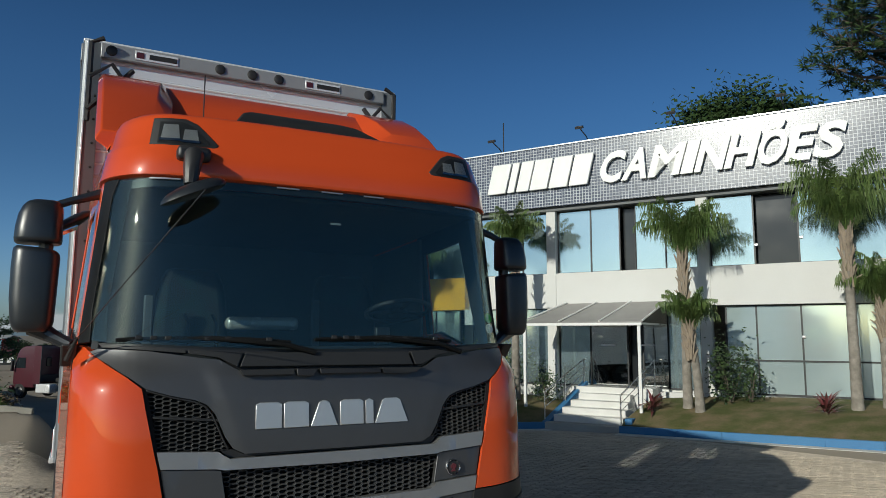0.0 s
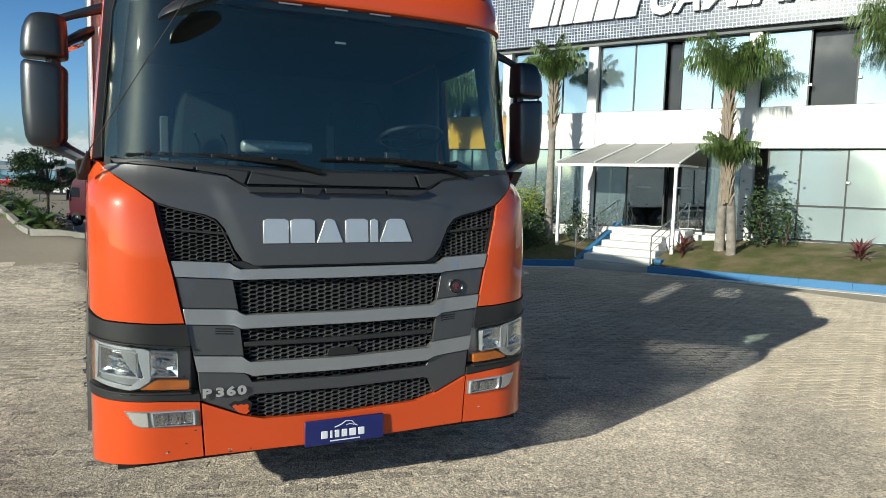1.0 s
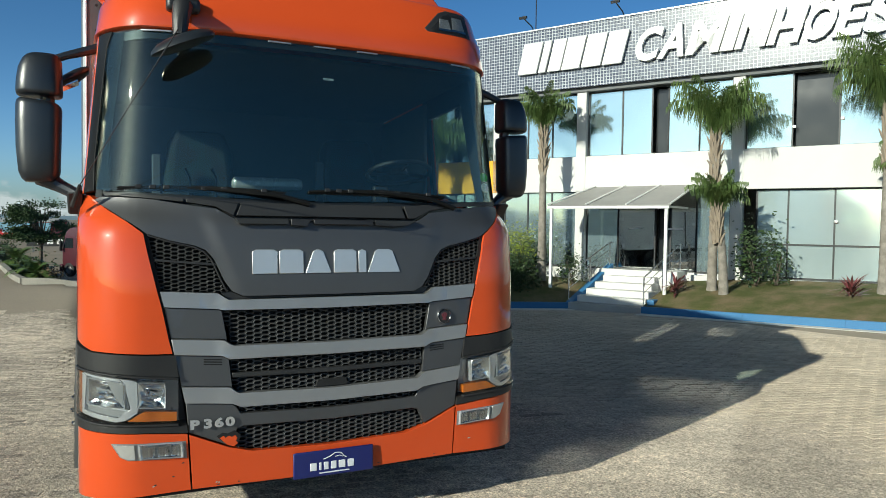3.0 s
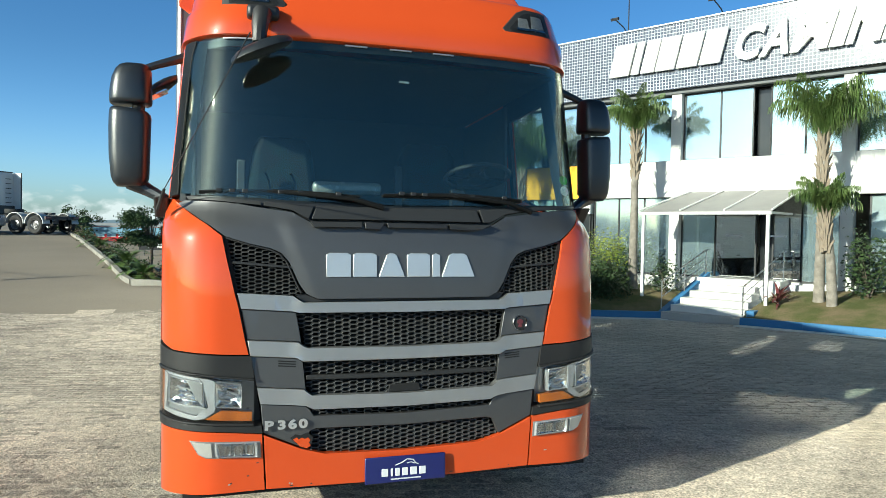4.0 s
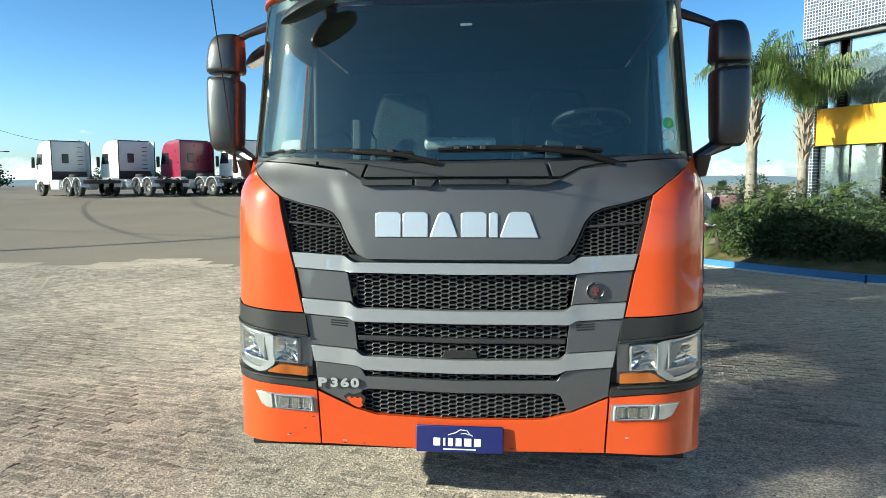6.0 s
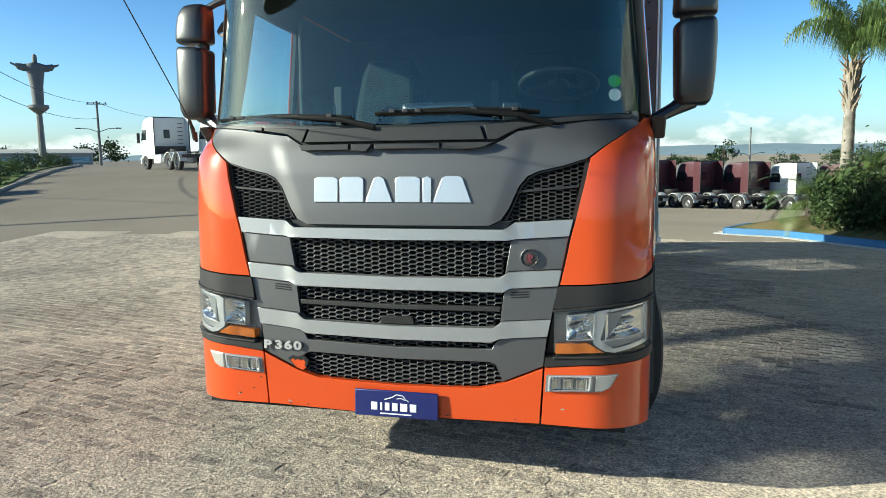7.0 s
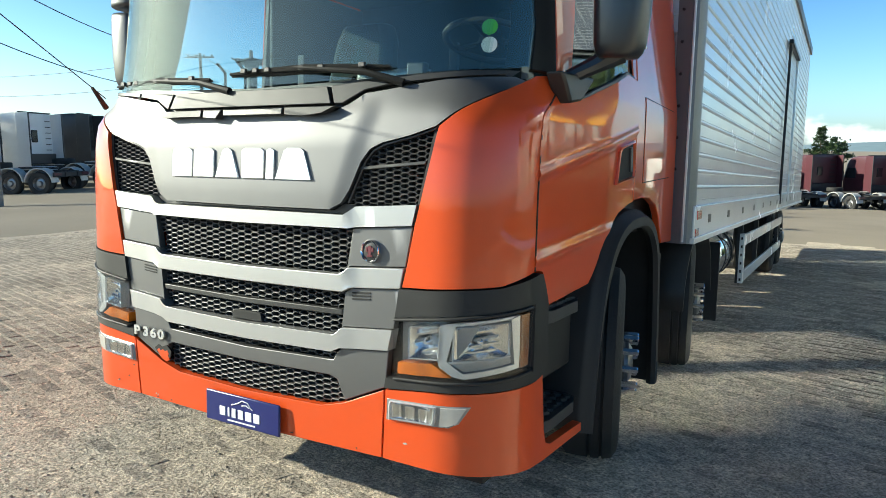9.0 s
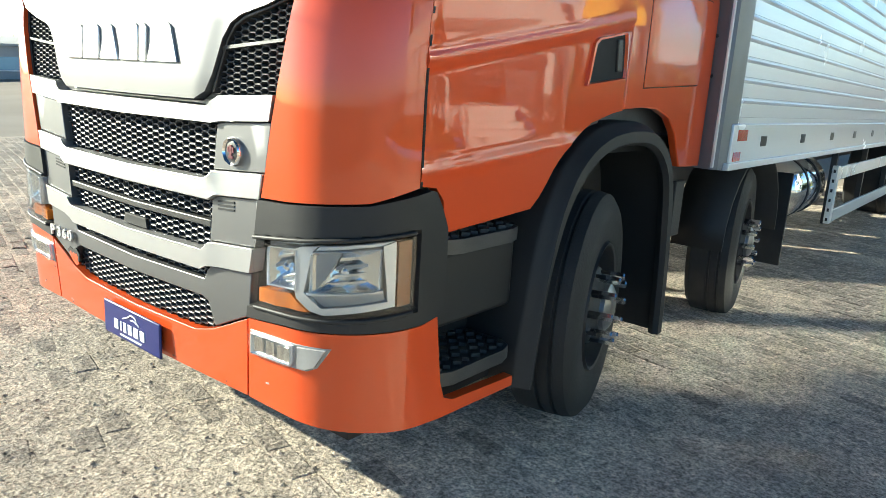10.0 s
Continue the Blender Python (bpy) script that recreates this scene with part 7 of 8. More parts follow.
tops = [utility_pole(-36.9, 32.2, 7.4), utility_pole(-51.3, 59.3, 6.6, True), utility_pole(-63.0, 92.0, 7.0), utility_pole(-23.75, 11.35, 8.2), utility_pole(-75, 30, 8.0), utility_pole(-46, 78, 6.0, True)]
utility_pole(18.25, 97.7, 8.0, True, False, "tall yard lamp post with twin heads")
for a, b, dz in ((0, 1, 0), (1, 2, 0), (0, 3, 0), (0, 4, 0), (0, 1, -1.6), (0, 4, -1.6), (3, 4, -1.2), (0, 3, -2.2)):
    p, q = Vector(tops[a]) + Vector((0, 0, dz - 0.15)), Vector(tops[b]) + Vector((0, 0, dz - 0.15))
    pts = [p.lerp(q, i / 14) - Vector((0, 0, 4 * 0.7 * (i / 14) * (1 - i / 14))) for i in range(15)]
    tagged(part("power_cable", Shape().tube(pts, 0.022, 4), WIRE), "thin black overhead power cable", "cable", "overhead cables")

sz = ground_z(-45.3, 45.4)
pedestal = thing("statue_pole", Matrix.Translation((-45.3, 45.4, sz)), "tall dark pole with a small platform", "pole")
part("shaft", Shape().tube([(0, 0, -0.2), (0, 0, 4.7)], [0.3, 0.22], 10), POLE, pedestal)
part("platform", Shape().lathe((0, 0, 4.45), (0, 0, 1), [(0, 0.24), (0.25, 0.55), (0.45, 0.78), (0.7, 0.78)], 12), POLE, pedestal)
rings = []
for z, w, d in ((0, 0.62, 0.5), (0.5, 0.66, 0.5), (1.6, 0.72, 0.5), (2.6, 0.95, 0.48), (3.15, 1.12, 0.45), (3.35, 0.9, 0.38), (3.45, 0.3, 0.28), (3.6, 0.27, 0.27), (3.85, 0.29, 0.3), (4.05, 0.22, 0.24), (4.12, 0.08, 0.1)):
    rings.append([(w * math.cos(a) * 0.66, d * math.sin(a), z) for a in [2 * math.pi * i / 14 for i in range(14)]])
st = Shape().loft(rings)
for k in (-1, 1):
    st.loft([[(k * x, d * math.cos(a), z + h * math.sin(a)) for a in [2 * math.pi * i / 8 for i in range(8)]] for x, z, d, h in ((0.4, 3.05, 0.28, 0.3), (0.85, 3.02, 0.22, 0.3), (1.25, 3.12, 0.17, 0.26), (1.4, 3.2, 0.09, 0.1), (1.72, 3.34, 0.1, 0.08))])
statue = part("statue", st, STATUE, smooth=50)
statue.matrix_basis = Matrix.Translation((-45.3, 45.4, sz + 5.12)) @ pose(0, 0, 0, 0, 0, 45)
tagged(statue, "grey robed statue with arms spread on a tall pole", "statue")

REDROOF = surface("red_fascia", (0.6, 0.03, 0.04), 0.5, 0.0, (0.5, 0.03, 0.035), 0.5, 0.4, 10, 0.05, 0.0)
BLUEGLASS = surface("blue_far_glass", (0.25, 0.42, 0.52), 0.2, 0.2, (0.2, 0.34, 0.43), 0.5, 0.4, 10, 0.05, 0.0)
GREYWALL = surface("grey_far_wall", (0.4, 0.4, 0.39), 0.85, 0.0, (0.3, 0.3, 0.29), 0.3, 0.5, 10, 0.1, 0.1)


def hall(x, y, turn, length, depth, height, wall, label, name="warehouse", bays=8, roof=GREYWALL, gable=0.6):
    z = ground_z(x, y) - 0.5
    t = thing(name, Matrix.Translation((x, y, z)) @ pose(0, 0, 0, 0, 0, turn), label, "building")
    part("wall", Shape().box((0, depth / 2, height / 2), (length, depth, height)), wall, t, "", 0.05)
    part("roof", Shape().loft([[(k, -0.4, height), (k, depth / 2, height + gable), (k, depth + 0.4, height), (k, depth + 0.4, height + 0.15), (k, depth / 2, height + gable + 0.15), (k, -0.4, height + 0.15)] for k in (-length / 2 - 0.4, length / 2 + 0.4)]), roof, t)
    for i in range(bays):
        u = (i + 0.5) / bays * length - length / 2
        w = part("window", Shape().box((u, -0.03, height * 0.6), (length / bays * 0.75, 0.08, height * 0.3)), BLUEGLASS, t)
        part("frame", Shape().box((u, -0.06, height * 0.44), (length / bays * 0.8, 0.08, 0.1)), WHITE, w)
    return t


shop = hall(-20.5, 146, -12, 15, 9, 3.5, REDROOF, "far showroom with red fascia and blue glazing", "showroom", 7)
part("glazing", Shape().box((0, -0.2, 2.75), (14.6, 0.2, 1.3)), BLUEGLASS, shop)
sign_far = thing("far_sign", Matrix.Translation((-9.5, 104, ground_z(-9.5, 104))) @ pose(0, 0, 0, 0, 0, -12), "dark sign board on posts with white letters", "sign")
part("board", Shape().box((0, 0, 1.5), (7.0, 0.2, 1.3)), BLACK, sign_far)
for i in range(4):
    part("sign_bar", Shape().box((-1.8 + 1.2 * i, -0.13, 1.5), (0.75, 0.06, 0.7)), WHITE, sign_far)
for k in (-2.8, 2.8):
    part("post", Shape().tube([(k, 0, -0.2), (k, 0, 1.0)], 0.12, 6), POLE, sign_far)
PALEWALL = surface("pale_far_wall", (0.72, 0.72, 0.7), 0.85, 0.0, (0.55, 0.55, 0.53), 0.4, 0.6, 6, 0.15, 0.1)
hall(-46.5, 26.2, 52, 18, 12, 2.9, PALEWALL, "long low whitewashed building behind the trucks", bays=6, gable=0.25)
hall(-55.0, 13.5, 68, 20, 10, 3.0, GREYWALL, "long low grey warehouse behind the trucks", bays=6)
hall(-84.0, 66.0, 48, 40, 10, 2.0, GREYWALL, "long pale low building beside the road", bays=12)
hall(24.0, 44.0, -31, 12, 10, 2.6, GREYWALL, "low annex with sloping grey roof behind the palms", bays=4, gable=1.6)
banner = thing("feather_banner", Matrix.Translation((-46.5, 17.4, ground_z(-46.5, 17.4))), "tall white banner on a pole", "banner")
part("pole", Shape().tube([(0, 0, -0.1), (0, 0, 4.6)], 0.04, 6), POLE, banner)
part("cloth", Shape().loft([[(0.02, -0.03, z), (w, -0.03, z), (w, -0.01, z), (0.02, -0.01, z)] for z, w in ((0.9, 0.5), (3.0, 0.75), (4.4, 0.6))]), WHITE, banner)

# planted bank between the yards, road kerb and its grass
DRY = surface("dry_leaves", (0.13, 0.09, 0.055), 0.85, 0.0, (0.08, 0.07, 0.035), 3, 0.5, 20, 0.2, 0.0)
PLANK_KERB = surface("weathered_kerb", (0.32, 0.3, 0.26), 0.85, 0.0, (0.16, 0.15, 0.13), 1, 0.6, 30, 0.15, 0.3)


def plain_kerb(points, label):
    sh = Shape()
    for (x0, y0), (x1, y1) in zip(points, points[1:]):
        d = Vector((x1 - x0, y1 - y0, 0))
        n, w = max(2, int(d.length / 2)), Vector((-d.y, d.x, 0)).normalized() * 0.075
        sh.loft([[(*(p + w * o).xy, ground_z(p.x, p.y) + z) for o, z in ((-1, -0.25), (-1, 0.14), (1, 0.14), (1, -0.1))] for p in [Vector((x0, y0, 0)) + d * (i / n) for i in range(n + 1)]])
    return tagged(part("kerb", sh, PLANK_KERB), label, "kerb", kind="structure")


plain_kerb([(-2.15, 16.9), (-3.45, 17.3), (-3.75, 18.2), (-5.0, 23.5), (-8.0, 35.2), (-10.6, 45.0)], "weathered kerb of the planted bank")
plain_kerb([(-25.6, 20.4), (-30.2, 26.8), (-34.7, 34.1), (-46.0, 50.0), (-60.0, 66.0)], "weathered kerb along the road")
for i in range(26):
    f = (i / 25) ** 1.3
    y = lerp(18.3, 40.0, f)
    x = bank_x(y) + random.uniform(0.25, 0.95)
    g = ground_z(x, y)
    s = random.uniform(0.75, 1.1)
    if i % 5 == 1:
        cycad((x, y, g), 1.0 * s, 1.1 * s, "low feathery palm on the planted bank", 60 + i, LEAF_M)
    else:
        shrub((x, y, g - 0.05), (0.5 * s, 0.5 * s, 0.85 * s), ("rough green shrub on the planted bank", "dry brownish shrub on the planted bank")[i % 3 == 0], 60 + i, (DRY if i % 3 == 0 else LEAF_M if i % 2 else LEAF_D), 380, 0.085)
for i in range(9):
    f = (i / 8) ** 1.1
    x, y = lerp(-26.6, -50.5, f) - random.uniform(0.6, 1.3), lerp(21.2, 54.5, f)
    shrub((x, y, ground_z(x, y)), (0.75, 0.75, random.uniform(0.8, 1.4)), "rough dark shrub along the road kerb", 80 + i, LEAF_D if i % 3 else LEAF_M, 800, 0.11)
GRASS = surface("far_grass", (0.07, 0.12, 0.03), 0.95, 0.0, (0.13, 0.14, 0.05), 0.2, 0.8, 6, 0.3, 0.3, spec=0.2)
sh = Shape()
n = 14
vs = []
for j in range(n + 1):
    for i in range(n + 1):
        f, g = i / n, j / n
        x = lerp(lerp(-25.9, -60.5, f), lerp(-37.5, -95.0, f), g)
        y = lerp(lerp(20.7, 66.3, f), lerp(31.5, 74.0, f), g)
        vs.append((x, y, ground_z(x, y) + 0.06 + 1.0 * ease((g - 0.1) / 0.5) * ease((f - 0.04) / 0.3)))
sh.add(vs, [(j * (n + 1) + i, j * (n + 1) + i + 1, (j + 1) * (n + 1) + i + 1, (j + 1) * (n + 1) + i) for j in range(n) for i in range(n)])
# the verge keeps clear of the parked row
tagged(part("verge", sh, GRASS, smooth=60), "mown green verge beside the road", "grass", kind="structure")


# ---- trees ----
def leafy_tree(base, height, crown_r, label, seed, clumps=26, leaf=0.35, per=70, trunk_f=0.5, flat=0.6, material=LEAF_D):
    r = random.Random(seed)
    t = thing("tree", Matrix.Translation(base), label, "tree", "trees in the distance")
    part("trunk", Shape().tube([(0, 0, -0.3), (0.1, 0, height * 0.4), (0, 0.1, height * 0.8)], [height * 0.03, height * 0.022, height * 0.01], 8), BARK_D, t)
    lv, limbs = Shape(), Shape()
    for i in range(clumps):
        a, q = r.uniform(0, 6.28), math.sqrt(r.uniform(0.05, 1)) * crown_r
        c = Vector((math.cos(a) * q, math.sin(a) * q, height * trunk_f + r.uniform(0, 1) * height * (1 - trunk_f) * (1 - 0.5 * (q / crown_r) ** 2)))
        limbs.tube([(0, 0, height * trunk_f * r.uniform(0.7, 1.0)), (c.x * 0.5, c.y * 0.5, c.z * 0.92), c], [height * 0.012, height * 0.007, 0.02], 5)
        s = crown_r * r.uniform(0.18, 0.34)
        for k in range(per):
            o = c + Vector((r.gauss(0, s * 0.6), r.gauss(0, s * 0.6), r.gauss(0, s * 0.6 * flat)))
            d = Vector([r.gauss(0, 1) for _ in range(3)]).normalized()
            e = d.orthogonal().normalized() * leaf * 0.4
            d *= leaf * r.uniform(0.5, 1.1)
            lv.add([o - d * 0.5, o + e, o + d * 0.5, o - e], [(0, 1, 2, 3)])
    part("bough", limbs, BARK_D, t)
    part("crown", lv, material, t, smooth=0)
    return t


def conifer(base, height, reach, label, seed):
    """A pointed tree: a straight trunk with drooping whorls that shorten upward."""
    r = random.Random(seed)
    t = thing("conifer_tree", Matrix.Translation(base), label, "tree", "trees in the distance")
    part("trunk", Shape().tube([(0, 0, -0.3), (0, 0, height * 0.5), (0, 0, height)], [0.16, 0.1, 0.02], 8), BARK_D, t)
    limbs, lv = Shape(), Shape()
    for i in range(90):
        f = 0.16 + 0.82 * i / 90
        a = 2.4 * i + r.uniform(-0.4, 0.4)
        l = reach * (1.05 - f) * r.uniform(0.6, 1.25) + 0.12
        root = Vector((0, 0, height * f))
        tip = root + Vector((math.cos(a) * l, math.sin(a) * l, l * r.uniform(-0.25, 0.25)))
        limbs.tube([root, tip], [0.03, 0.008], 4)
        for k in range(60):
            o = root.lerp(tip, math.sqrt(r.uniform(0.05, 1))) + Vector((r.gauss(0, 0.07), r.gauss(0, 0.07), r.gauss(-0.04, 0.07)))
            q = ((tip - root).normalized() + Vector([r.gauss(0, 0.6) for _ in range(3)])).normalized()
            e = q.orthogonal().normalized() * 0.045
            lv.add([o - e, o + e, o + q * r.uniform(0.12, 0.28)], [(0, 1, 2)])
    part("bough", limbs, BARK_D, t)
    part("crown", lv, LEAF_D, t, "dark green needles", smooth=0)
    return t


def araucaria(base, height, label, seed):
    """An umbrella-shaped pine: bare trunk, tiers of upswept limbs with tufts at the ends."""
    r = random.Random(seed)
    t = thing("araucaria_tree", Matrix.Translation(base), label, "tree")
    part("trunk", Shape().tube([(0, 0, -0.3), (0, 0, height * 0.6), (0, 0, height)], [0.42, 0.32, 0.12], 10), BARK_D, t)
    limbs, lv = Shape(), Shape()
    for tier in range(5):
        z = height * (0.70 + 0.07 * tier)
        for i in range(9):
            a = 2 * math.pi * i / 9 + tier * 0.4 + r.uniform(-0.15, 0.15)
            d = Vector((math.cos(a), math.sin(a), 0))
            l = lerp(4.2, 2.6, tier / 4) * r.uniform(0.85, 1.1)
            pts = [Vector((0, 0, z)) + d * l * f + Vector((0, 0, -0.5 * math.sin(f * 2.2) + 1.5 * f * f)) for f in (0, 0.3, 0.6, 0.85, 1.0)]
            limbs.tube(pts, [0.09, 0.075, 0.06, 0.05, 0.03], 5)
            for k in range(20):
                c = pts[3].lerp(pts[4], r.uniform(-1.2, 1.2)) + Vector((r.gauss(0, 0.5), r.gauss(0, 0.5), r.gauss(0.1, 0.25)))
                limbs.tube([pts[3], c], [0.03, 0.012], 4)
                for n_ in range(26):
                    q = Vector([r.gauss(0, 1) for _ in range(3)]).normalized()
                    e = q.orthogonal().normalized() * 0.06
                    o = c + q * 0.08
                    lv.add([o - e, o + e, o + q * r.uniform(0.22, 0.42)], [(0, 1, 2)])
    part("bough", limbs, BARK_D, t)
    part("crown", lv, LEAF_D, t, "dark green needle tufts", smooth=0)
    return t


araucaria((30.4, 12.2, -0.6), 20.0, "tall dark araucaria rising behind the building", 91)
leafy_tree((31.6, 22.8, -1.0), 17.0, 4.8, "broad dark tree showing over the roof", 92, 150, 0.34, 520)
leafy_tree((36.0, 19.5, -1.0), 16.0, 3.4, "broad dark tree showing over the roof", 93, 90, 0.34, 480)
leafy_tree((-9.0, 80, ground_z(-9, 80)), 7.2, 3.0, "single umbrella-shaped tree in the distance", 94, 36, 0.22, 260, 0.38, 0.45)
conifer((-0.2, 76.5, ground_z(-0.2, 76.5)), 7.0, 1.7, "small pointed conifer behind the yard", 95)
for i, (x, y, h) in enumerate(((-73.5, 48.6, 4.4), (-71.0, 49.8, 4.0), (-69.0, 51.6, 4.6), (-67.5, 54.0, 3.6))):
    leafy_tree((x, y, ground_z(x, y)), h, 1.5, "small umbrella-shaped tree beyond the white wall", 160 + i, 16, 0.2, 120, 0.6, 0.45)
rt = random.Random(5)
for i in range(46):
    a = radians(rt.uniform(-95, 40))
    d = rt.uniform(130, 260)
    x, y = math.sin(a) * d, math.cos(a) * d
    leafy_tree((x, y, ground_z(x, y) - 0.5), rt.uniform(4.0, 7.5), rt.uniform(2.5, 4.5), "distant dark tree on the skyline", 100 + i, 14, 0.5, 70, 0.25, 0.7)

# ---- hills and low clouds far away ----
# distance haze is put into the hills' pale blue base colour
HILL = surface("haze_tinted_hill", (0.24, 0.32, 0.38), 1.0, 0.0, (0.2, 0.28, 0.32), 0.01, 0.7, 0.05, 0.1, 0.0, spec=0.0)
sh = Shape()
cols = 160
vs = []
for i in range(cols + 1):
    a = radians(-130 + 260 * i / cols)
    h = 10 + 14 * (0.5 + noise.noise(Vector((a * 3.1, 0, 0)))) + 7 * noise.noise(Vector((a * 11, 3, 0))) + 2.5 * noise.noise(Vector((a * 40, 5, 0)))
    for d, z in ((1300, -6), (1500, max(3, h * 0.75)), (1900, -10)):
        vs.append((math.sin(a) * d, math.cos(a) * d, z))
sh.add(vs, [(i * 3 + j, i * 3 + j + 1, i * 3 + j + 4, i * 3 + j + 3) for i in range(cols) for j in range(2)])
tagged(part("backdrop_hills", sh, HILL, smooth=80), "hills on the horizon with blue haze painted into their colour", "hills", kind="structure")

def cloud_material():
    """Soft white banks that thin out upwards."""
    m = bpy.data.materials.new("low_cloud")
    m.use_nodes = True
    t = m.node_tree
    t.nodes.remove(t.nodes["Principled BSDF"])
    co, mp, nz, sep, fall, add, ramp, clear, glow, mix = (t.nodes.new("ShaderNode" + k) for k in ("TexCoord", "Mapping", "TexNoise", "SeparateXYZ", "MapRange", "Math", "MapRange", "BsdfTransparent", "Emission", "MixShader"))
    mp.inputs["Scale"].default_value = (0.0075, 0.0075, 0.014)
    nz.inputs["Scale"].default_value, nz.inputs["Detail"].default_value, nz.inputs["Roughness"].default_value = 1.0, 7, 0.55
    fall.inputs["From Min"].default_value, fall.inputs["From Max"].default_value = 20, 190
    fall.inputs["To Min"].default_value, fall.inputs["To Max"].default_value = 0.17, -0.30
    ramp.inputs["From Min"].default_value, ramp.inputs["From Max"].default_value, ramp.inputs["To Max"].default_value = 0.50, 0.64, 0.95
    glow.inputs[0].default_value, glow.inputs[1].default_value = (0.92, 0.96, 1.0, 1), 0.62
    L = t.links.new
    L(co.outputs["Object"], mp.inputs["Vector"])
    L(mp.outputs[0], nz.inputs["Vector"])
    L(co.outputs["Object"], sep.inputs[0])
    L(sep.outputs["Z"], fall.inputs["Value"])
    L(nz.outputs[0], add.inputs[0])
    L(fall.outputs[0], add.inputs[1])
    L(add.outputs[0], ramp.inputs["Value"])
    L(ramp.outputs[0], mix.inputs[0])
    L(clear.outputs[0], mix.inputs[1])
    L(glow.outputs[0], mix.inputs[2])
    L(mix.outputs[0], t.nodes["Material Output"].inputs[0])
    return m


sh = Shape()
rows_ = []
for z in (-20, 60, 140, 220):
    rows_.append([(math.sin(radians(a)) * 2300, math.cos(radians(a)) * 2300, z) for a in range(-60, 61, 4)])
sh.loft(rows_, False, False)
bank = part("backdrop_clouds", sh, cloud_material(), smooth=80)
bank.visible_shadow = False
tagged(bank, "soft white clouds low over the horizon", "clouds", kind="structure")

# ---- stone pavers of the forecourt ----
PW, PL, GAP = 0.125, 0.235, 0.012


def paver_verts(cx, cy, rp):
    """One slightly worn block, its top a little uneven."""
    hw, hl = PL / 2 - GAP / 2 - rp.uniform(0, 0.006), PW / 2 - GAP / 2 - rp.uniform(0, 0.005)
    a = rp.gauss(0, 0.02)
    lift = rp.gauss(0, 0.0022)
    tx, ty = rp.gauss(0, 0.010), rp.gauss(0, 0.014)
    out = []
    for k, z in ((1.0, -0.03), (1.0, -0.005), (0.9, 0.0)):
        for sx_, sy_ in ((-1, -1), (1, -1), (1, 1), (-1, 1)):
            x, y = sx_ * (hw if k == 1 else hw - 0.010), sy_ * (hl if k == 1 else hl - 0.009)
            x, y = x * math.cos(a) - y * math.sin(a), x * math.sin(a) + y * math.cos(a)
            out.append((x, y, z + lift + (tx * x + ty * y if z > -0.02 else 0)))
    return out


PAVER_FACES = [(0, 1, 5, 4), (1, 2, 6, 5), (2, 3, 7, 6), (3, 0, 4, 7), (4, 5, 9, 8), (5, 6, 10, 9), (6, 7, 11, 10), (7, 4, 8, 11), (8, 9, 10, 11)]
rp = random.Random(77)
forms = []
for i in range(10):
    me = bpy.data.meshes.new("paver")
    me.from_pydata(paver_verts(0, 0, rp), [], PAVER_FACES)
    me.materials.append(PAVER_TAN)
    forms.append(me)
paving = thing("pavement", Matrix(), "forecourt of worn rectangular stone pavers", "paving", kind="structure")
rest, tan_rest = Shape(), Shape()
PAVE_TURN = Matrix.Rotation(radians(-14), 3, "Z")
slope_m = Matrix.Rotation(-math.atan(0.044), 4, "X")
count = 0
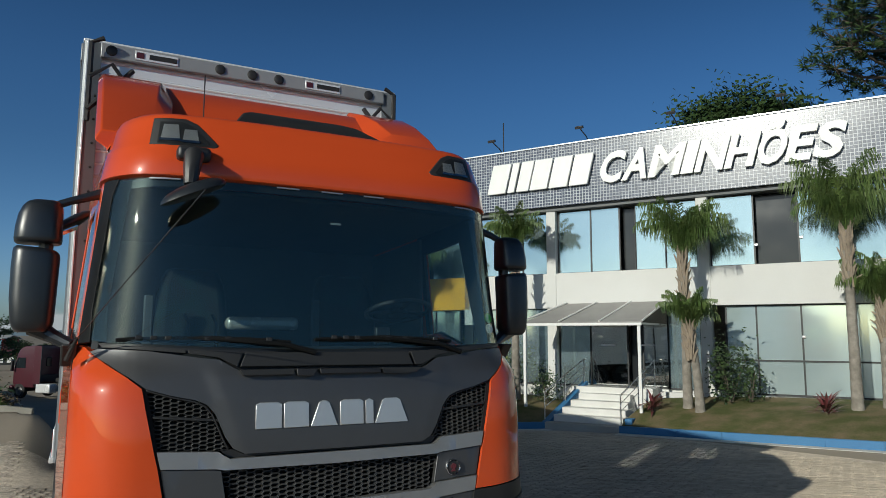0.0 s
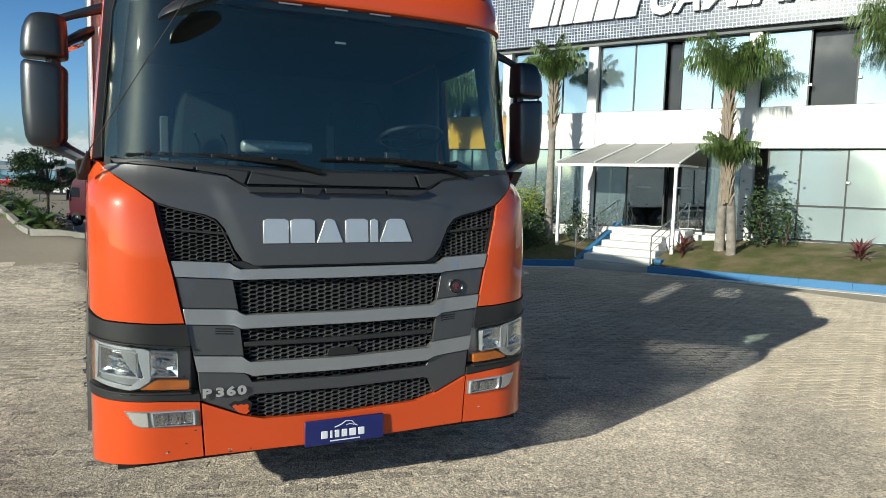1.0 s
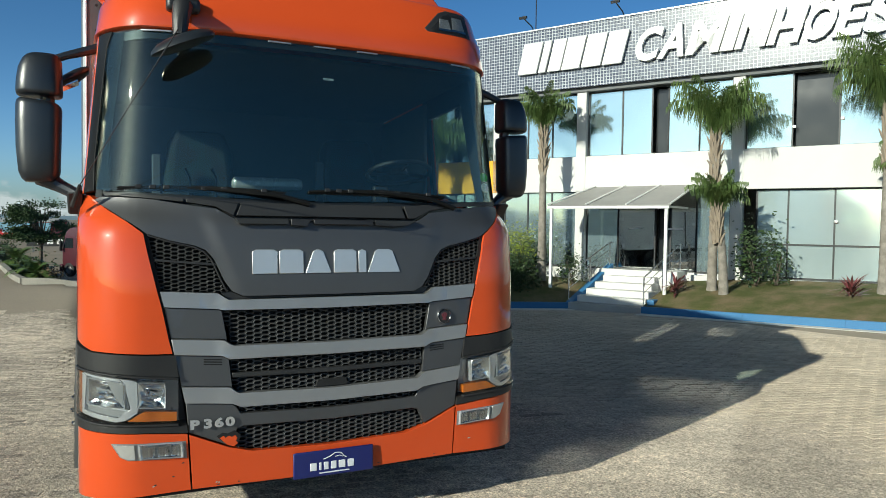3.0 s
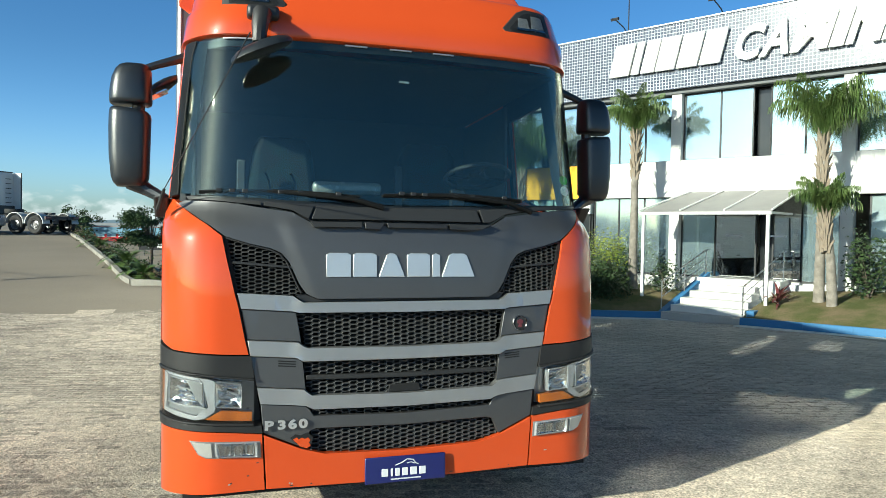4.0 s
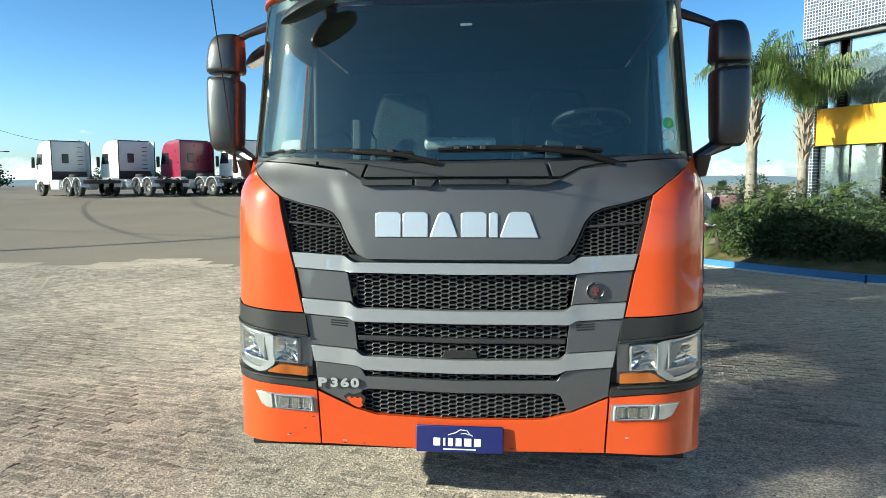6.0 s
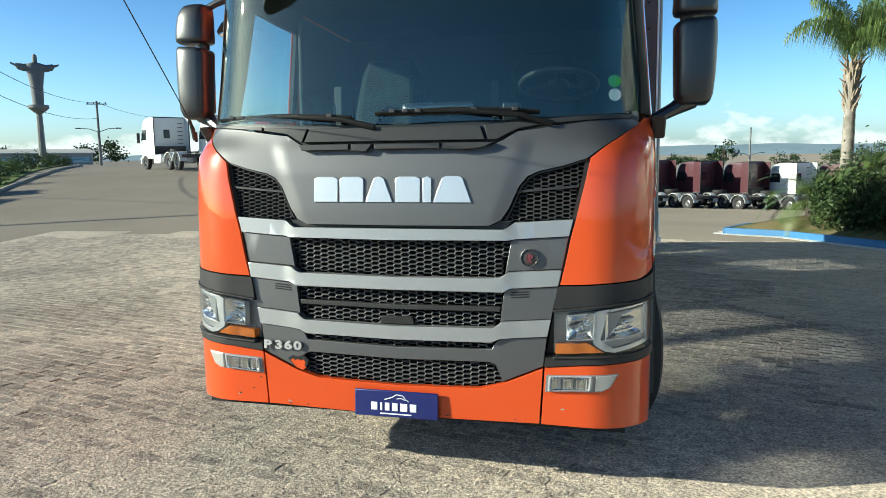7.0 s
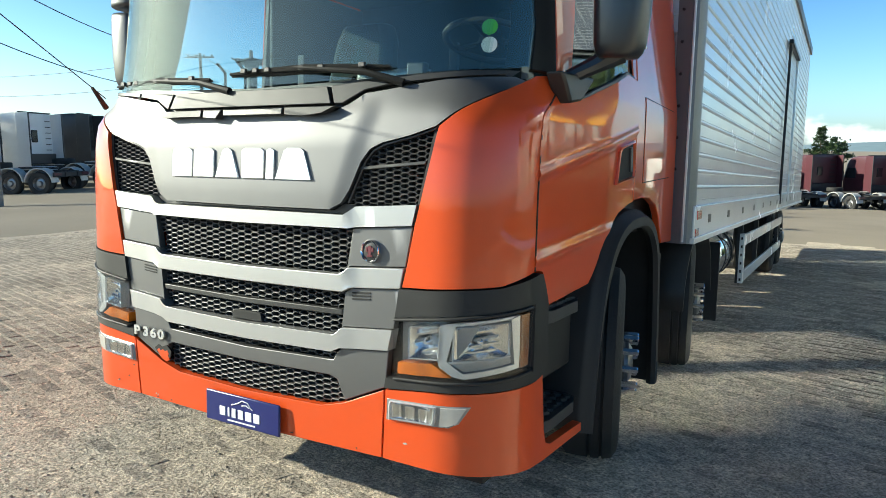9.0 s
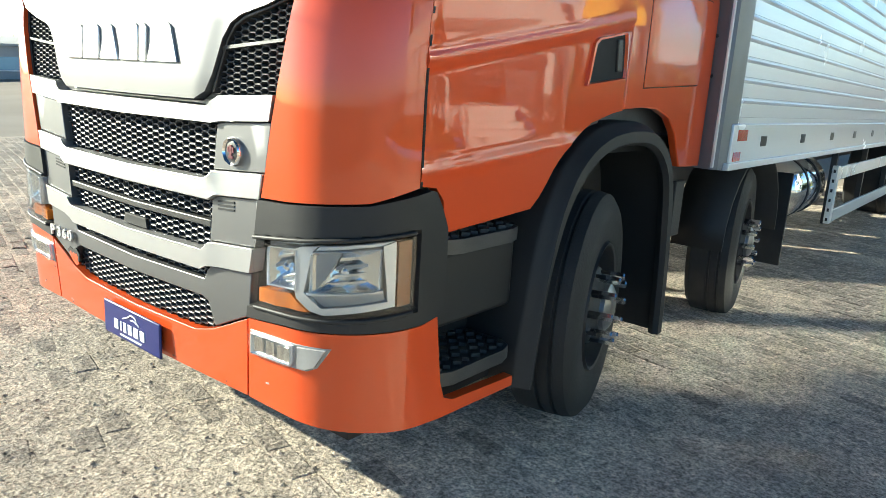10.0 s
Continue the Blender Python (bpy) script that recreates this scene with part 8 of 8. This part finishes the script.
for r in range(-150, 170):
    for c in range(-80, 80):
        q = PAVE_TURN @ Vector((c * PL + (PL / 2 if r % 2 else 0), r * PW, 0))
        x, y = q.x, q.y
        if not (-13.9 < x < 12.4 and -5.5 < y < 17.2) or x > 14.9 - 0.29 * y or (y > 14 and x > 7.5) or (-2.1 < x < -1.3 and y > 9) or y > 12.7 + 0.05 * min(x, 0) + 0.3 * math.sin(x * 2.1) + 5.1 * ease((x + 1.5) / 3.5):
            continue
        cover = noise.noise(Vector((x * 0.35, y * 0.35, 2.0))) * 0.006 + 0.004 * noise.noise(Vector((x * 1.7, y * 1.7, 5.0)))
        cover += 0.005 * ease((4.6 - math.hypot(x - 0.4, (y - 0.2) * 0.8)) / 2.0)
        cover += 0.012 * ease((2.3 - math.hypot(x - 3.1, (y - 0.35) * 1.25)) / 1.4)
        z = ground_z(x, y) - 0.0025 - cover
        rise = (ground_z(x, y + 0.06) - ground_z(x, y - 0.06)) / 0.12
        if count < 300 and 4.2 < x < 7.4 and -1.0 < y < 1.6:
            ob = new("paver", forms[rp.randrange(10)])
            ob.parent = paving
            ob.matrix_basis = Matrix.Translation((x, y, z)) @ slope_m @ pose(0, 0, 0, 0, 0, -14)
            count += 1
        else:
            v = paver_verts(0, 0, rp)
            ca, sa = math.cos(radians(-14)), math.sin(radians(-14))
            (tan_rest if x > 3.0 + 0.5 * math.sin(y * 1.7) + 0.12 * (c % 3) else rest).add([(x + vx * ca - vy * sa, y + vx * sa + vy * ca, z + vz + rise * (vx * sa + vy * ca)) for vx, vy, vz in v], PAVER_FACES)
for shape, mat, words in ((rest, PAVER, "worn stone pavers"), (tan_rest, PAVER_TAN, "worn tan stone pavers")):
    me = bpy.data.meshes.new("paver_field")
    me.from_pydata(shape.v, [], shape.f)
    me.materials.append(mat)
    field = new("paver_field", me)
    field.parent = paving
    tagged(field, words, kind="stuff")

# ---- loose grit ----
rg_ = random.Random(31)
grains = Shape()
for i in range(30000):
    x, y = rg_.uniform(-5.5, 7.0), rg_.uniform(-3.2, 5.5)
    s = rg_.uniform(0.003, 0.008) if i % 12 else rg_.uniform(0.008, 0.014)
    z = ground_z(x, y) - 0.003
    a = rg_.uniform(0, 6.28)
    c, d = math.cos(a) * s, math.sin(a) * s
    grains.add([(x - c, y - d, z), (x + d, y - c, z), (x + c, y + d, z), (x - d, y + c, z), (x + 0.3 * c, y + 0.3 * d, z + s * rg_.uniform(0.35, 0.65))], [(0, 1, 4), (1, 2, 4), (2, 3, 4), (3, 0, 4)])
me = bpy.data.meshes.new("loose_grit")
me.from_pydata(grains.v, [], grains.f)
me.materials.append(PAVER)
tagged(new("loose_grit", me), "loose pale stone grit lying on the pavers", "grit", kind="stuff")
